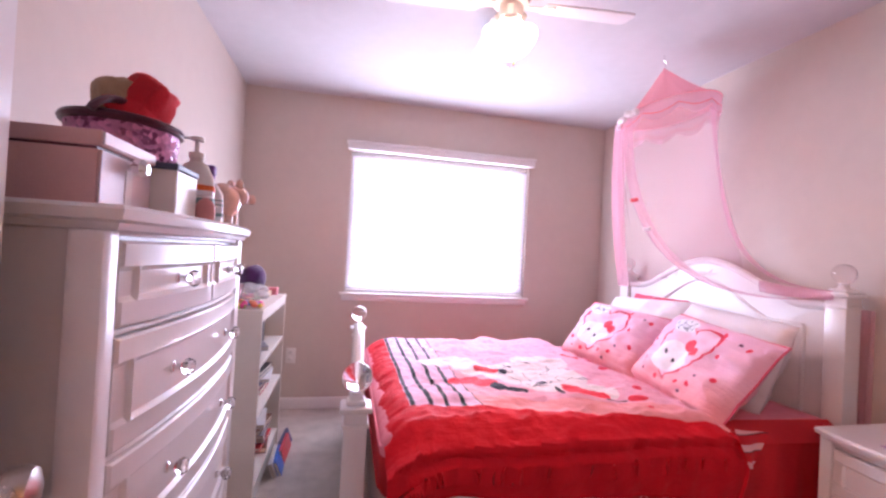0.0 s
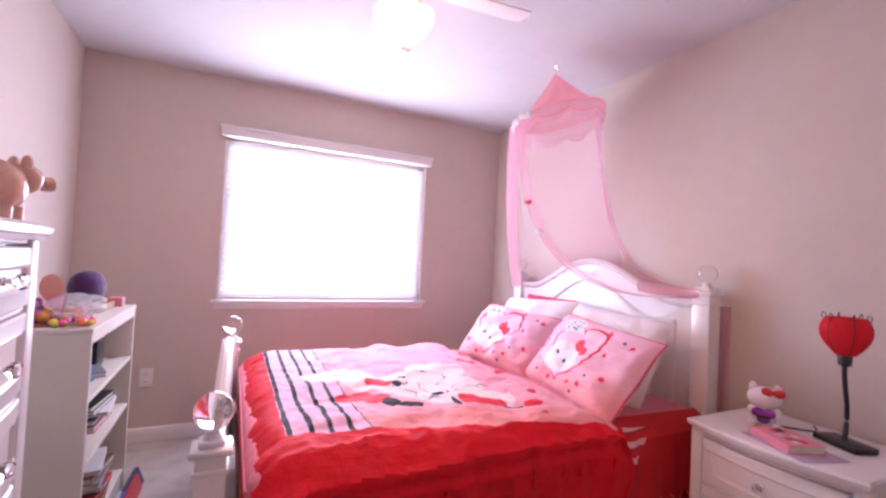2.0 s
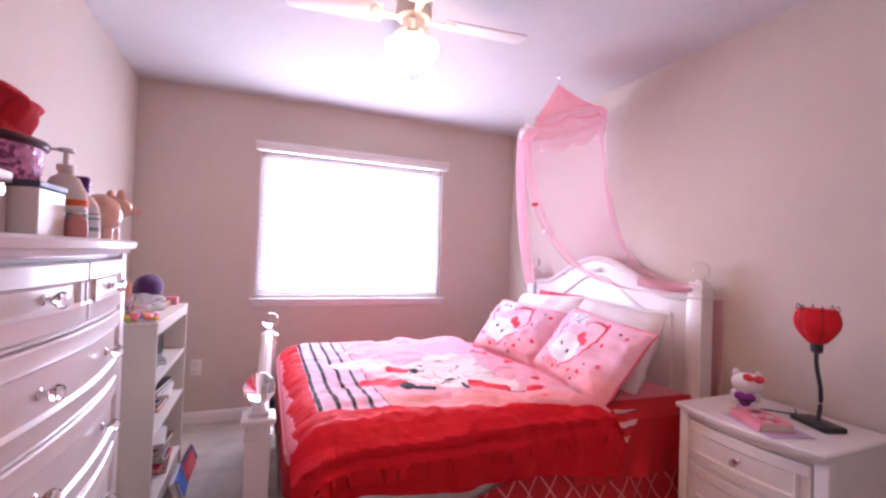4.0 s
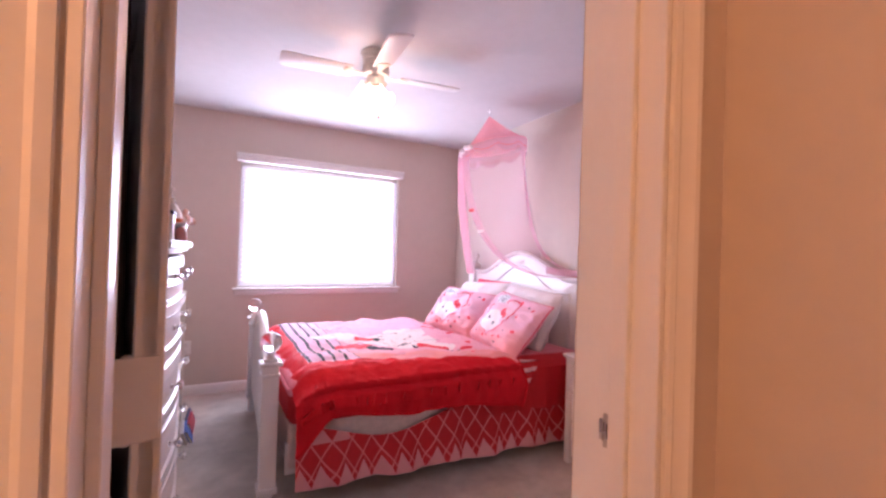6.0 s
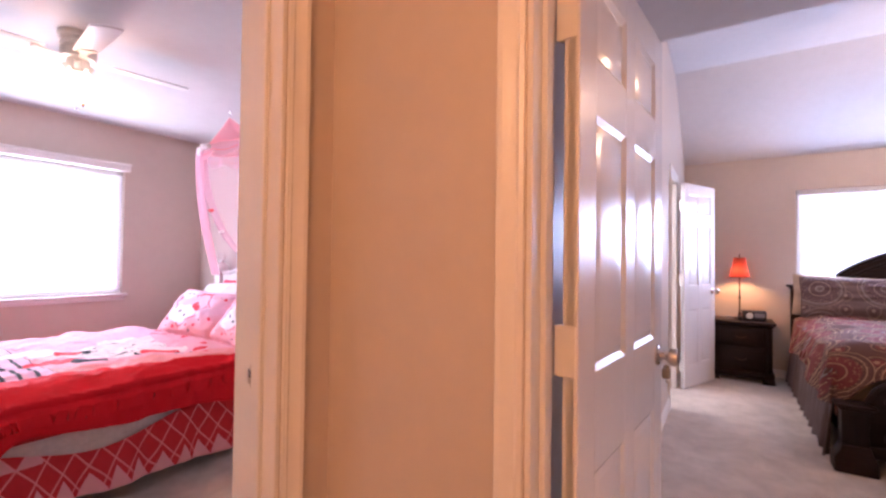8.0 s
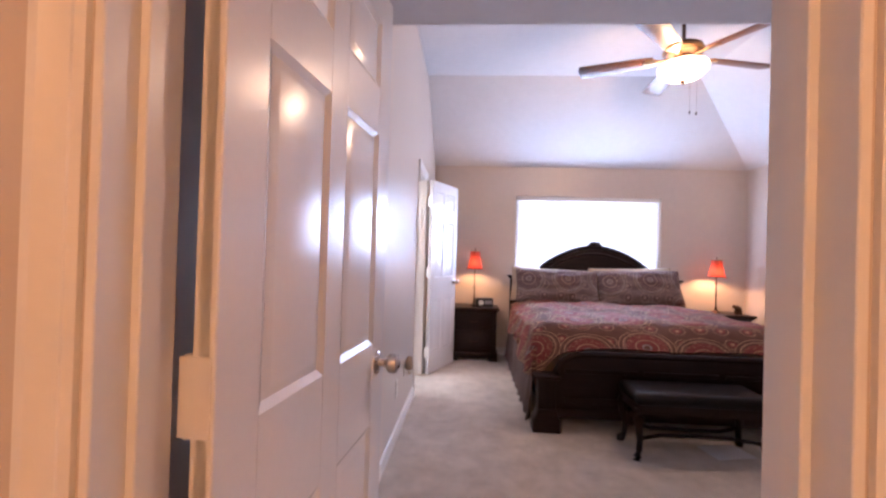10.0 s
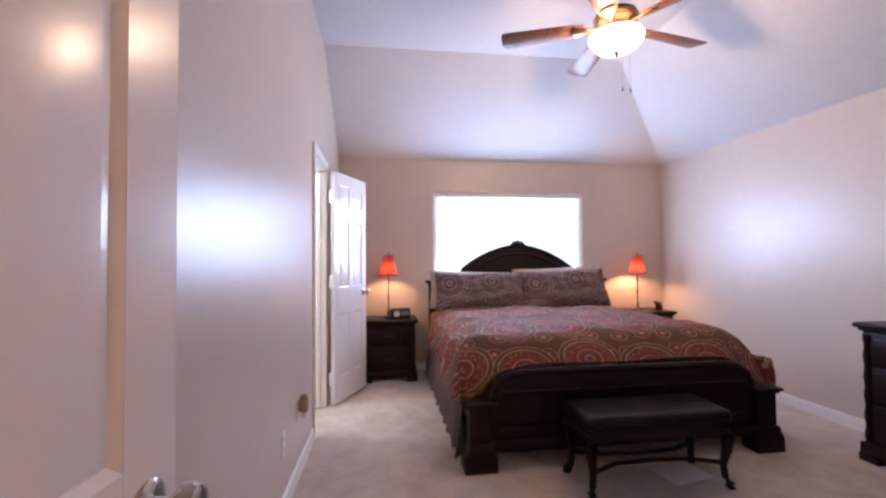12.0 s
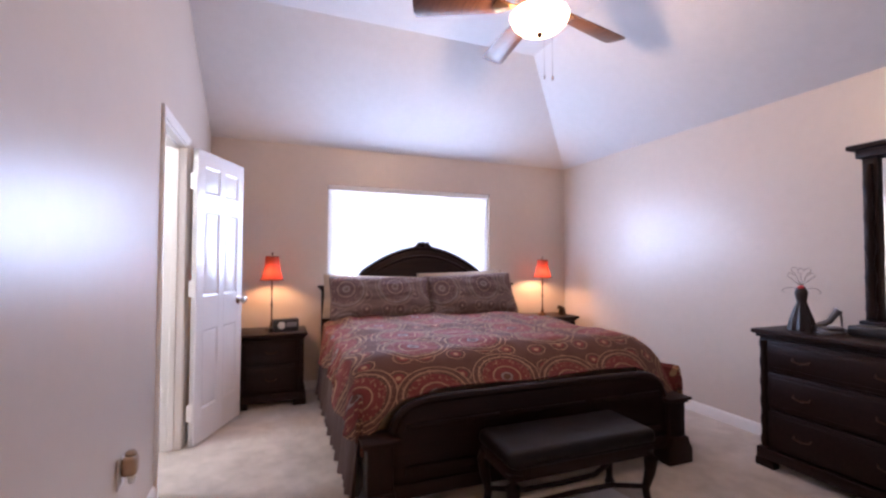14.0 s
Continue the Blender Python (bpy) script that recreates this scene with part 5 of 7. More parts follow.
def main_bed():
    th = thing("king_bed", 0, 0, 0, 0, "dark espresso wooden king bed with carved arched headboard", "bed")
    mid = (QY0 + QY1) / 2

    def headf(y):
        u = abs(y - mid)
        if u < 0.66:
            return 1.13 + 0.275 * math.cos(math.pi / 2 * u / 0.66) ** 0.85
        return 1.12

    hb = part("headboard", crest_board(BX1 - 0.02, BX1 + 0.03, QY0 + 0.26, QY1 - 0.26, 0.30, headf, 60), DARKWOOD, th)
    part("crest_rail", tube([(BX1 - 0.012, y, headf(y)) for y in [mid - 0.66 + 1.32 * i / 50 for i in range(51)]], 0.022, 8), DARKWOOD, hb)
    part("inner_moulding", tube([(BX1 - 0.022, y, headf(y) - 0.085) for y in [mid - 0.58 + 1.16 * i / 40 for i in range(41)]], 0.012, 8), DARKWOOD, hb)
    cv = bmesh.new()
    for s in (-1, 1):
        tube([(BX1 - 0.02, mid + s * (0.02 + 0.15 * t), 1.435 - 0.045 * t + 0.018 * math.sin(t * 8)) for t in (0, 0.2, 0.4, 0.6, 0.8, 1.0)], 0.022, 8, cv, (1.0, 0.9, 0.75, 0.6, 0.4, 0.15))
        tube([(BX1 - 0.02, mid + s * (0.01 + 0.05 * t), 1.44 + 0.03 * t) for t in (0, 0.5, 1.0)], 0.016, 8, cv, (1.0, 0.8, 0.2))
    lathe([(0.03 * math.sin(math.pi * k / 10) if 0 < k < 10 else 0, 0.036 - 0.036 * math.cos(math.pi * k / 10)) for k in range(11)], 14, cv, pose(BX1 - 0.015, mid, 1.405))
    part("carved_crest", cv, DARKWOOD, hb)
    for s, y in ((-1, QY0), (1, QY1)):
        yy = y - s * 0.13
        part("head_pilaster", box(BX1 - 0.03, BX1 + 0.035, yy - 0.13, yy + 0.13, 0, 0.985, 0.005), DARKWOODV, th)
        cap = box(BX1 - 0.045, BX1 + 0.045, yy - 0.145, yy + 0.145, 0.985, 1.005, 0.006)
        box(BX1 - 0.06, BX1 + 0.05, yy - 0.165, yy + 0.165, 1.005, 1.028, 0.008, 2, cap)
        part("head_cap", cap, DARKWOOD, th)
        fy = y - s * 0.075
        fp = box(BX0 - 0.05, BX0 + 0.05, fy - 0.065, fy + 0.065, 0.06, 0.375, 0.006)
        part("foot_post", fp, DARKWOODV, th)
        fc = box(BX0 - 0.065, BX0 + 0.065, fy - 0.08, fy + 0.08, 0.375, 0.392, 0.006)
        box(BX0 - 0.08, BX0 + 0.08, fy - 0.095, fy + 0.095, 0.392, 0.412, 0.008, 2, fc)
        part("foot_cap", fc, DARKWOOD, th)
        ft = prism(((-0.10, 0), (0.10, 0), (0.10, 0.09), (0.075, 0.13), (0.065, 0.17), (-0.065, 0.17), (-0.075, 0.13), (-0.10, 0.09)), BX0 - 0.075, BX0 + 0.06, "x", 0.008, m=pose(0, fy, 0))
        part("foot", ft, DARKWOOD, th)
        part("side_rail", box(BX0 + 0.05, BX1 - 0.03, y - s * 0.055 - 0.015, y - s * 0.055 + 0.015, 0.16, 0.36, 0.004), DARKWOOD, th)

    def footf(y):
        u = abs(y - mid) / (QY1 - mid - 0.14)
        return 0.40 + 0.165 * max(0.0, 1 - u ** 12) ** 0.6

    fb = part("footboard", crest_board(BX0 - 0.02, BX0 + 0.02, QY0 + 0.14, QY1 - 0.14, 0.10, footf, 50), DARKWOOD, th)
    part("crest_rail", tube([(BX0, y, footf(y)) for y in [QY0 + 0.142 + (QY1 - QY0 - 0.284) * i / 50 for i in range(51)]], 0.026, 8), DARKWOOD, fb)
    part("lower_rail", box(BX0 - 0.035, BX0 + 0.02, QY0 + 0.14, QY1 - 0.14, 0.10, 0.175, 0.008), DARKWOOD, fb)
    for a in range(3):
        y0 = QY0 + 0.20 + a * 0.565
        pn = box(BX0 - 0.032, BX0 - 0.018, y0, y0 + 0.52, 0.21, 0.25, 0.004)
        box(BX0 - 0.032, BX0 - 0.018, y0, y0 + 0.52, 0.43, 0.46, 0.004, 2, pn)
        part("panel_moulding", pn, DARKWOOD, fb)
    return th


main_bed()
def mattress(x0, x1, y0, y1, z0, z1, mat, label):
    th = thing("mattress", 0, 0, 0, 0, label, "mattress")
    part("body", box(x0, x1, y0, y1, z0, z1, 0.05, 4), mat, th)
    for z in (z0 + 0.045, z1 - 0.045):
        part("piping", tube([(x0 + 0.04, y0, z), (x1 - 0.04, y0, z), (x1, y0 + 0.04, z), (x1, y1 - 0.04, z), (x1 - 0.04, y1, z), (x0 + 0.04, y1, z), (x0, y1 - 0.04, z), (x0, y0 + 0.04, z), (x0 + 0.04, y0, z)], 0.006, 6), mat, th)


mattress(4.17, 6.12, -3.76, -1.87, 0.30, 0.70, TAN, "deep mattress in a tan fitted sheet")
mattress(0.70, 2.625, 1.415, 2.885, 0.40, 0.625, sheet_mat(), "mattress in a pink and red fitted sheet")


def gathered_skirt(name, x0, x1, y, s, z0, z1, mat, label):
    def f(u, v):
        x = x0 + (x1 - x0) * u
        w = 0.012 * math.sin(x * 75) + 0.010 * math.sin(x * 31 + 2)
        return (x, y + s * (w * (0.3 + v) + 0.03 * v), z1 + (z0 - z1) * v)
    return single(name, sheet(f, 160, 8, thick=0.003), mat, None, label, "bed skirt")


gathered_skirt("bed_skirt", 4.03, 6.10, -1.795, 1, 0.02, 0.42, VALANCE, "gathered dark brown bed skirt under the mattress")
gathered_skirt("bed_skirt", 4.03, 6.10, -3.84, -1, 0.02, 0.42, VALANCE, "gathered dark brown bed skirt under the mattress")


def main_comforter():
    def f(u, v):
        x = 3.975 + 1.93 * v
        top = 0.772 - 0.012 * v
        sd = 0.36 + 0.06 * math.sin(x * 2.1) + 0.03 * math.sin(x * 6)
        lt = 1.98
        s = u * (2 * sd + lt)
        y0, y1 = -3.83, -1.80
        if s < sd:
            y, z = y0, top - sd + s
        elif s < sd + lt:
            y, z = y0 + (y1 - y0) * (s - sd) / lt, top
        else:
            y, z = y1, top - (s - sd - lt)
        for e, sg in ((y0, 1), (y1, -1)):
            q = max(0.0, (y - e) * sg)
            if q < 0.22 and z > top - 0.2:
                z -= 0.085 * (1 - q / 0.22) ** 2
            if z < top - 0.05 and q < 0.05:
                y -= sg * 0.055 * min(1.0, (top - z) / 0.3)
        ft = max(0.0, 1 - (x - 3.975) / 0.26)
        if z > 0.6:
            z -= (0.17 + 0.13 * min(1.0, abs(y + 2.815) / 0.95) ** 7) * ft ** 2.2
        p = Vector((x * 3.2, y * 3.2, z * 2))
        wr = 0.026 * noise.noise(p) + 0.012 * noise.noise(p * 2.6) + 0.005 * noise.noise(p * 6)
        if s < sd or s > sd + lt:
            y += 0.022 * math.sin(x * 17 + 2 * noise.noise(Vector((x * 4, 0, 0)))) * min(1.0, (top - z) / 0.25)
        return (x + 0.3 * wr, y + 0.3 * wr, z + wr)

    th = thing("comforter", 0, 0, 0, 0, "brown and wine comforter with circle medallions on the king bed", "comforter")
    part("quilt", sheet(f, 150, 110, thick=0.012), PAISLEY, th)
    part("side_binding", tube([f(0.0, j / 109) for j in range(110)], 0.008, 6), PAISLEY, th)
    part("side_binding", tube([f(1.0, j / 109) for j in range(110)], 0.008, 6), PAISLEY, th)
    part("foot_binding", tube([f(i / 149, 0.0) for i in range(150)], 0.008, 6), PAISLEY, th)


main_comforter()
pillow("pillow_sham", lean(5.90, -2.33, 0.915, -24, 0, 1), 0.98, 0.42, 0.22, PAISLEYP, 12, "brown circle-patterned pillow sham against the headboard", VALANCE)["group"] = "pillows on the king bed"
pillow("pillow_sham", lean(5.90, -3.27, 0.925, -24, 0, -2), 0.98, 0.44, 0.22, PAISLEYP, 15, "brown circle-patterned pillow sham against the headboard", VALANCE)["group"] = "pillows on the king bed"
pillow("pillow", lean(6.02, -2.28, 0.92, -14, 0, 2), 0.98, 0.42, 0.14, TAN, 18, "tan pillow tucked behind the sham")["group"] = "pillows on the king bed"
pillow("pillow", lean(6.02, -3.22, 0.945, -14, 0, -2), 0.98, 0.44, 0.14, TAN, 21, "tan pillow tucked behind the sham")["group"] = "pillows on the king bed"


def bench():
    th = thing("bench", 3.672, -2.775, 0, 0, "dark wooden bench with a black leather seat and curved legs", "bench")
    l, d = 0.85, 0.34
    part("seat_cushion", box(-d / 2, d / 2, -l / 2, l / 2, 0.345, 0.425, 0.036, 5), LEATHER, th)
    part("welt", tube([(-d / 2 + 0.004, -l / 2 + 0.03, 0.358), (-d / 2 + 0.004, l / 2 - 0.03, 0.358)], 0.007, 8), LEATHER, th)
    part("apron", box(-d / 2 + 0.015, d / 2 - 0.015, -l / 2 + 0.015, l / 2 - 0.015, 0.290, 0.348, 0.005), DARKWOOD, th)
    for sx in (-1, 1):
        for sy in (-1, 1):
            x, y = sx * (d / 2 - 0.035), sy * (l / 2 - 0.04)
            prof = ((0.32, 0.0, 1.25), (0.27, 0.012, 1.15), (0.20, 0.008, 0.85), (0.12, -0.006, 0.62), (0.05, 0.002, 0.62), (0.022, 0.016, 0.95), (0.0, 0.018, 0.80))
            part("leg", tube([(x + sx * o, y + sy * o, z) for z, o, k in prof], 0.030, 12, taper=[k for z, o, k in prof]), DARKWOODV, th)
    for sx in (-1, 1):
        part("stretcher", tube([(sx * (d / 2 - 0.04), -l / 2 + 0.05, 0.13), (sx * 0.06, -0.22, 0.13), (sx * 0.05, 0.0, 0.13), (sx * 0.06, 0.22, 0.13), (sx * (d / 2 - 0.04), l / 2 - 0.05, 0.13)], 0.013, 8), DARKWOOD, th)
    return th


bench()


def bail_pull(parent, x, y, z, axis="y"):
    """A drop pull whose face looks along local -y (or -x)."""
    if axis == "y":
        pts = [(x - 0.045, y, z), (x - 0.04, y - 0.014, z - 0.012), (x, y - 0.018, z - 0.020), (x + 0.04, y - 0.014, z - 0.012), (x + 0.045, y, z)]
    else:
        pts = [(x, y - 0.045, z), (x - 0.014, y - 0.04, z - 0.012), (x - 0.018, y, z - 0.020), (x - 0.014, y + 0.04, z - 0.012), (x, y + 0.045, z)]
    part("pull", tube(pts, 0.0045, 8), BRONZE, parent, "curved metal drawer pull")


def dark_case(name, x, y, rz, w, d, h, rows, label, category):
    """A dark case on bracket feet, front along local -y, centred on x, back at y=0."""
    th = thing(name, x, y, 0, rz, label, category)
    part("body", box(-w / 2, w / 2, -d + 0.02, 0, 0.09, h - 0.045, 0.004), DARKWOODV, th)
    base = box(-w / 2 - 0.018, w / 2 + 0.018, -d - 0.006, 0, 0.045, 0.115, 0.010)
    part("plinth", base, DARKWOOD, th)
    for s in (-1, 1):
        part("foot", prism(((-0.02, 0), (0.09, 0), (0.085, 0.03), (0.06, 0.05), (-0.02, 0.05)), -d - 0.012, -d + 0.05, "y", 0.005, m=pose(-s * w / 2, 0, 0) @ Matrix.Diagonal((s, 1, 1, 1))), DARKWOOD, th)
        part("corner_column", lathe([(0.020 + 0.004 * math.sin(i * 1.7), 0.13 + (h - 0.20) * i / 20) for i in range(21)], 14, m=pose(s * (w / 2 - 0.022), -d + 0.022, 0)), DARKWOODV, th)
    top = box(-w / 2 - 0.012, w / 2 + 0.012, -d - 0.004, 0, h - 0.05, h - 0.030, 0.006)
    box(-w / 2 - 0.030, w / 2 + 0.030, -d - 0.025, 0, h - 0.030, h, 0.010, 3, top)
    part("top", top, DARKWOOD, th)
    for z0, z1, cols in rows:
        cw = (w - 0.10) / cols
        for c in range(cols):
            a, b = -w / 2 + 0.05 + c * cw + 0.004, -w / 2 + 0.05 + (c + 1) * cw - 0.004
            dr = box(a, b, -d + 0.004, -d + 0.03, z0, z1, 0.006)
            box(a + 0.025, b - 0.025, -d - 0.003, -d + 0.01, z0 + 0.025, z1 - 0.025, 0.004, 2, dr)
            p = part("drawer", dr, DARKWOOD, th)
            for px in ((a + b) / 2,) if cw < 0.6 else (a + cw * 0.25, a + cw * 0.75):
                bail_pull(p, px, -d - 0.003, (z0 + z1) / 2 + 0.006)
    return th


dark_case("nightstand", 6.29, -1.35, -90, 0.54, 0.42, 0.635, ((0.38, 0.575, 1), (0.13, 0.36, 1)), "dark wooden nightstand with two drawers beside the king bed", "nightstand")
dark_case("nightstand", 6.29, -4.28, -90, 0.54, 0.42, 0.655, ((0.38, 0.595, 1), (0.13, 0.36, 1)), "dark wooden nightstand with two drawers in the corner", "nightstand")
dark_case("dresser", 2.88, -4.715, 180, 1.62, 0.475, 0.85, ((0.60, 0.785, 2), (0.37, 0.585, 2), (0.13, 0.355, 2)), "wide dark wooden dresser with metal pulls along the wall", "dresser")
MIRROR = surface("mirror_silver", (0.86, 0.87, 0.88), 0.03, 0.0, 5, 50, 0.0, metal=1.0)


def dresser_mirror():
    th = thing("dresser_mirror", 2.80, -4.715, 0.85, 0, "tall dark framed mirror standing on the dresser", "mirror")
    w, h = 1.10, 1.12
    part("glass", box(-w / 2 + 0.07, w / 2 - 0.07, 0.012, 0.018, 0.09, h - 0.09), MIRROR, th)
    part("back_panel", box(-w / 2 + 0.03, w / 2 - 0.03, 0.0, 0.010, 0.03, h - 0.03), DARKWOOD, th)
    for s in (-1, 1):
        x = s * (w / 2 - 0.04)
        part("side_frame", box(x - 0.035, x + 0.035, 0.0, 0.05, 0.05, h - 0.07, 0.006), DARKWOODV, th)
        part("turned_column", lathe([(0.022 + 0.005 * math.sin(i * 1.3), 0.10 + (h - 0.22) * i / 24) for i in range(25)], 14, m=pose(x, 0.062, 0)), DARKWOODV, th)
    part("base_rail", box(-w / 2 - 0.01, w / 2 + 0.01, 0.0, 0.09, 0.0, 0.075, 0.008), DARKWOOD, th)
    cr = box(-w / 2 - 0.012, w / 2 + 0.012, 0.0, 0.085, h - 0.08, h - 0.03, 0.006)
    box(-w / 2 - 0.045, w / 2 + 0.045, 0.0, 0.115, h - 0.03, h, 0.010, 3, cr)
    part("cornice", cr, DARKWOOD, th)
    return th


dresser_mirror()
SHADER = sheer("red_lamp_shade", (0.30, 0.080, 0.060), 0.95, 80)


def table_lamp(x, y, z, h):
    th = thing("table_lamp", x, y, z, 0, "slim table lamp with a lit red bell shade", "table lamp", "lamps on the dark nightstands")
    part("base", lathe(((0.055, 0), (0.058, 0.008), (0.045, 0.018), (0.020, 0.030), (0.012, 0.05), (0.016, 0.06), (0.010, 0.075)), 24), BRONZE, th)
    part("stem", lathe(((0.008, 0.07), (0.006, h * 0.30), (0.010, h * 0.31), (0.014, h * 0.325), (0.008, h * 0.345), (0.006, h * 0.50), (0.014, h * 0.53), (0.006, h * 0.55), (0.006, h * 0.66)), 14), BRONZE, th)
    z0, z1 = h * 0.63, h * 0.935
    prof = [(0.105, z0), (0.092, z0 + 0.02), (0.078, z0 + 0.07), (0.066, z0 + 0.13), (0.058, z1), (0.055, z1), (0.063, z0 + 0.13), (0.075, z0 + 0.07), (0.089, z0 + 0.02), (0.102, z0)]
    part("shade", shell(prof), SHADER, th, "lit red bell shade")
    for r, z in ((0.1045, z0 + 0.002), (0.0575, z1 - 0.002)):
        part("trim", tube([(r * math.cos(a), r * math.sin(a), z) for a in [2 * math.pi * i / 24 for i in range(25)]], 0.004, 6), BRONZE, th, "dark braided shade trim")
    part("finial", lathe(((0.004, z1 - 0.01), (0.005, z1 + 0.01), (0.010, z1 + 0.018), (0.008, z1 + 0.03), (0, z1 + 0.042)), 12), BRONZE, th)
    part("spider", tube(((-0.057, 0, z1 - 0.004), (0, 0, z1), (0.057, 0, z1 - 0.004)), 0.002, 6), BRONZE, th)
    return th


def shell(prof, seg=20):
    """An open turned shell: outline rows closed on themselves, no caps."""
    bm = bmesh.new()
    rings = [[bm.verts.new((r * math.cos(a), r * math.sin(a), z)) for a in (2 * math.pi * i / seg for i in range(seg))] for r, z in prof]
    for a, b in zip(rings, rings[1:] + rings[:1]):
        for i in range(seg):
            j = (i + 1) % seg
            bm.faces.new((a[i], a[j], b[j], b[i]))
    bmesh.ops.recalc_face_normals(bm, faces=bm.faces[:])
    return bm


table_lamp(6.08, -1.345, 0.635, 0.72)
table_lamp(6.08, -4.245, 0.655, 0.68)


# ---- lamps out of sight and wall fittings ----
def dome_light(x, y, z, label):
    th = thing("ceiling_light", x, y, z, 0, label, "ceiling light")
    part("pan", lathe(((0, 0), (0.15, -0.001), (0.155, -0.02), (0.14, -0.03)), 32), NICKEL, th)
    part("glass_dome", lathe(((0.142, -0.022), (0.135, -0.06), (0.10, -0.10), (0.05, -0.125), (0, -0.132)), 32), DOME, th)


DOME = lit_glass("lit_dome_glass", (1.0, 0.80, 0.56), 4.0, 0.7)
dome_light(-0.75, -1.35, HC, "round lit glass dome light on the hall ceiling")
dome_light(4.9, 0.2, HC, "round lit glass dome light on the bathroom ceiling")


def outlet(x, y, z, rz, label):
    """A wall socket that faces local -y."""
    th = thing("wall_outlet", x, y, z, rz, label, "wall outlet")
    part("cover_plate", box(-0.037, 0.037, -0.006, 0, -0.058, 0.058, 0.003), PLATE, th)
    for dz in (-0.027, 0.027):
        part("socket", box(-0.017, 0.017, -0.008, -0.005, dz - 0.015, dz + 0.015, 0.004, 2), PLATE, th)
        for dx in (-0.006, 0.006):
            part("slot", box(dx - 0.0012, dx + 0.0012, -0.0086, -0.0078, dz - 0.005, dz + 0.005), BLACK, th)
    part("screw", lathe(((0.003, 0), (0.0025, 0.001), (0, 0.0012)), 8, m=pose(0, -0.006, 0, 90)), PLATE, th)
    return th


outlet(0.175, 3.46, 0.405, 0, "white wall outlet above the baseboard under the window")
outlet(3.62, -0.80, 0.345, 0, "white wall outlet low on the satin wall")
outlet(3.985, -0.80, 0.390, 0, "white wall outlet with a plug-in freshener")
AMBER = surface("tan_plastic", (0.34, 0.24, 0.15), 0.35, 0.1)


def freshener():
    th = thing("air_freshener", 3.985, -0.809, 0.415, 0, "tan plug-in air freshener in the wall outlet", "air freshener")
    part("housing", box(-0.030, 0.030, -0.055, 0.0, -0.035, 0.045, 0.016, 4), AMBER, th)
    part("vent_cap", lathe(((0.020, 0), (0.022, 0.012), (0.014, 0.022), (0, 0.024)), 16, m=pose(0, -0.03, 0.042)), AMBER, th)
    part("bottle", lathe(((0.0, -0.035), (0.014, -0.034), (0.017, -0.01), (0.010, 0.0)), 14, m=pose(0, -0.035, -0.034)), PLATE, th)


freshener()


def gap_cloth():
    """An added dark robe shape on the bedroom door's back, to darken the hinge gap."""
    th = thing("bathrobe", 0.271, -0.082, 0.012, 102.8, "dark brown bathrobe hanging behind the open door", "bathrobe")
    cloth = surface("dark_brown_terry", (0.035, 0.018, 0.012), 0.95, 0.3, 20, 240, 0.5, 0.004)

    def f(u, v):
        w = 0.10 + 0.20 * min(1.0, v * 5) ** 0.5 + 0.03 * v
        x = 0.285 + (u - 0.5) * 2 * w * 0.9
        y = 0.034 + 0.022 * math.sin(u * 16 + v * 2) * (0.4 + v) * 0.7 + 0.012
        return (x, y, 1.93 - 1.72 * v)

    part("body", sheet(f, 50, 30, thick=0.02), cloth, th)
    for s in (-1, 1):
        part("sleeve", tube([(0.30 + s * 0.12, 0.05, 1.86), (0.29 + s * 0.22, 0.055, 1.60), (0.285 + s * 0.245, 0.055, 1.05)], 0.045, 10, taper=(0.7, 1.0, 1.1)), cloth, th)
    part("hook", tube(((0.30, 0.0, 1.95), (0.30, 0.03, 1.95), (0.30, 0.045, 1.97)), 0.006, 8), NICKEL, th)


gap_cloth()

# ---- things on the white dresser ----
TOP = 1.285


def glitter(name, a, b, scale):
    n = Nodes(name)
    v = n.coord()
    vo = n.node("ShaderNodeTexVoronoi")
    n.put(vo.inputs["Vector"], v)
    vo.inputs["Scale"].default_value = scale
    f = n.split(vo.outputs["Color"])[0]
    n.put(n.b.inputs["Base Color"], n.mix(f, a, b))
    n.b.inputs["Metallic"].default_value = 0.35
    n.put(n.b.inputs["Roughness"], n.ramp(f, -0.2, 1.4))
    n.bump(vo.outputs["Distance"], 0.5, 0.004)
    return n.m


PINKG = surface("pink_glitter_paper", (0.68, 0.42, 0.41), 0.42, 0.05, 14, 260, 0.25, 0.002, metal=0.12)
SEQUIN = glitter("pink_sequins", (0.22, 0.04, 0.14), (0.78, 0.34, 0.58), 90)
PLUM = surface("plum_leather", (0.070, 0.008, 0.028), 0.35, 0.25)
STRAW = surface("straw", (0.48, 0.32, 0.20), 0.85, 0.2, 30, 300, 0.5)
REDFELT = surface("red_cloth", (0.62, 0.018, 0.030), 0.85, 0.15, 16, 200, 0.4, 0.004)
PALEPINK = surface("pale_pink_card", (0.76, 0.62, 0.66), 0.4, 0.04)


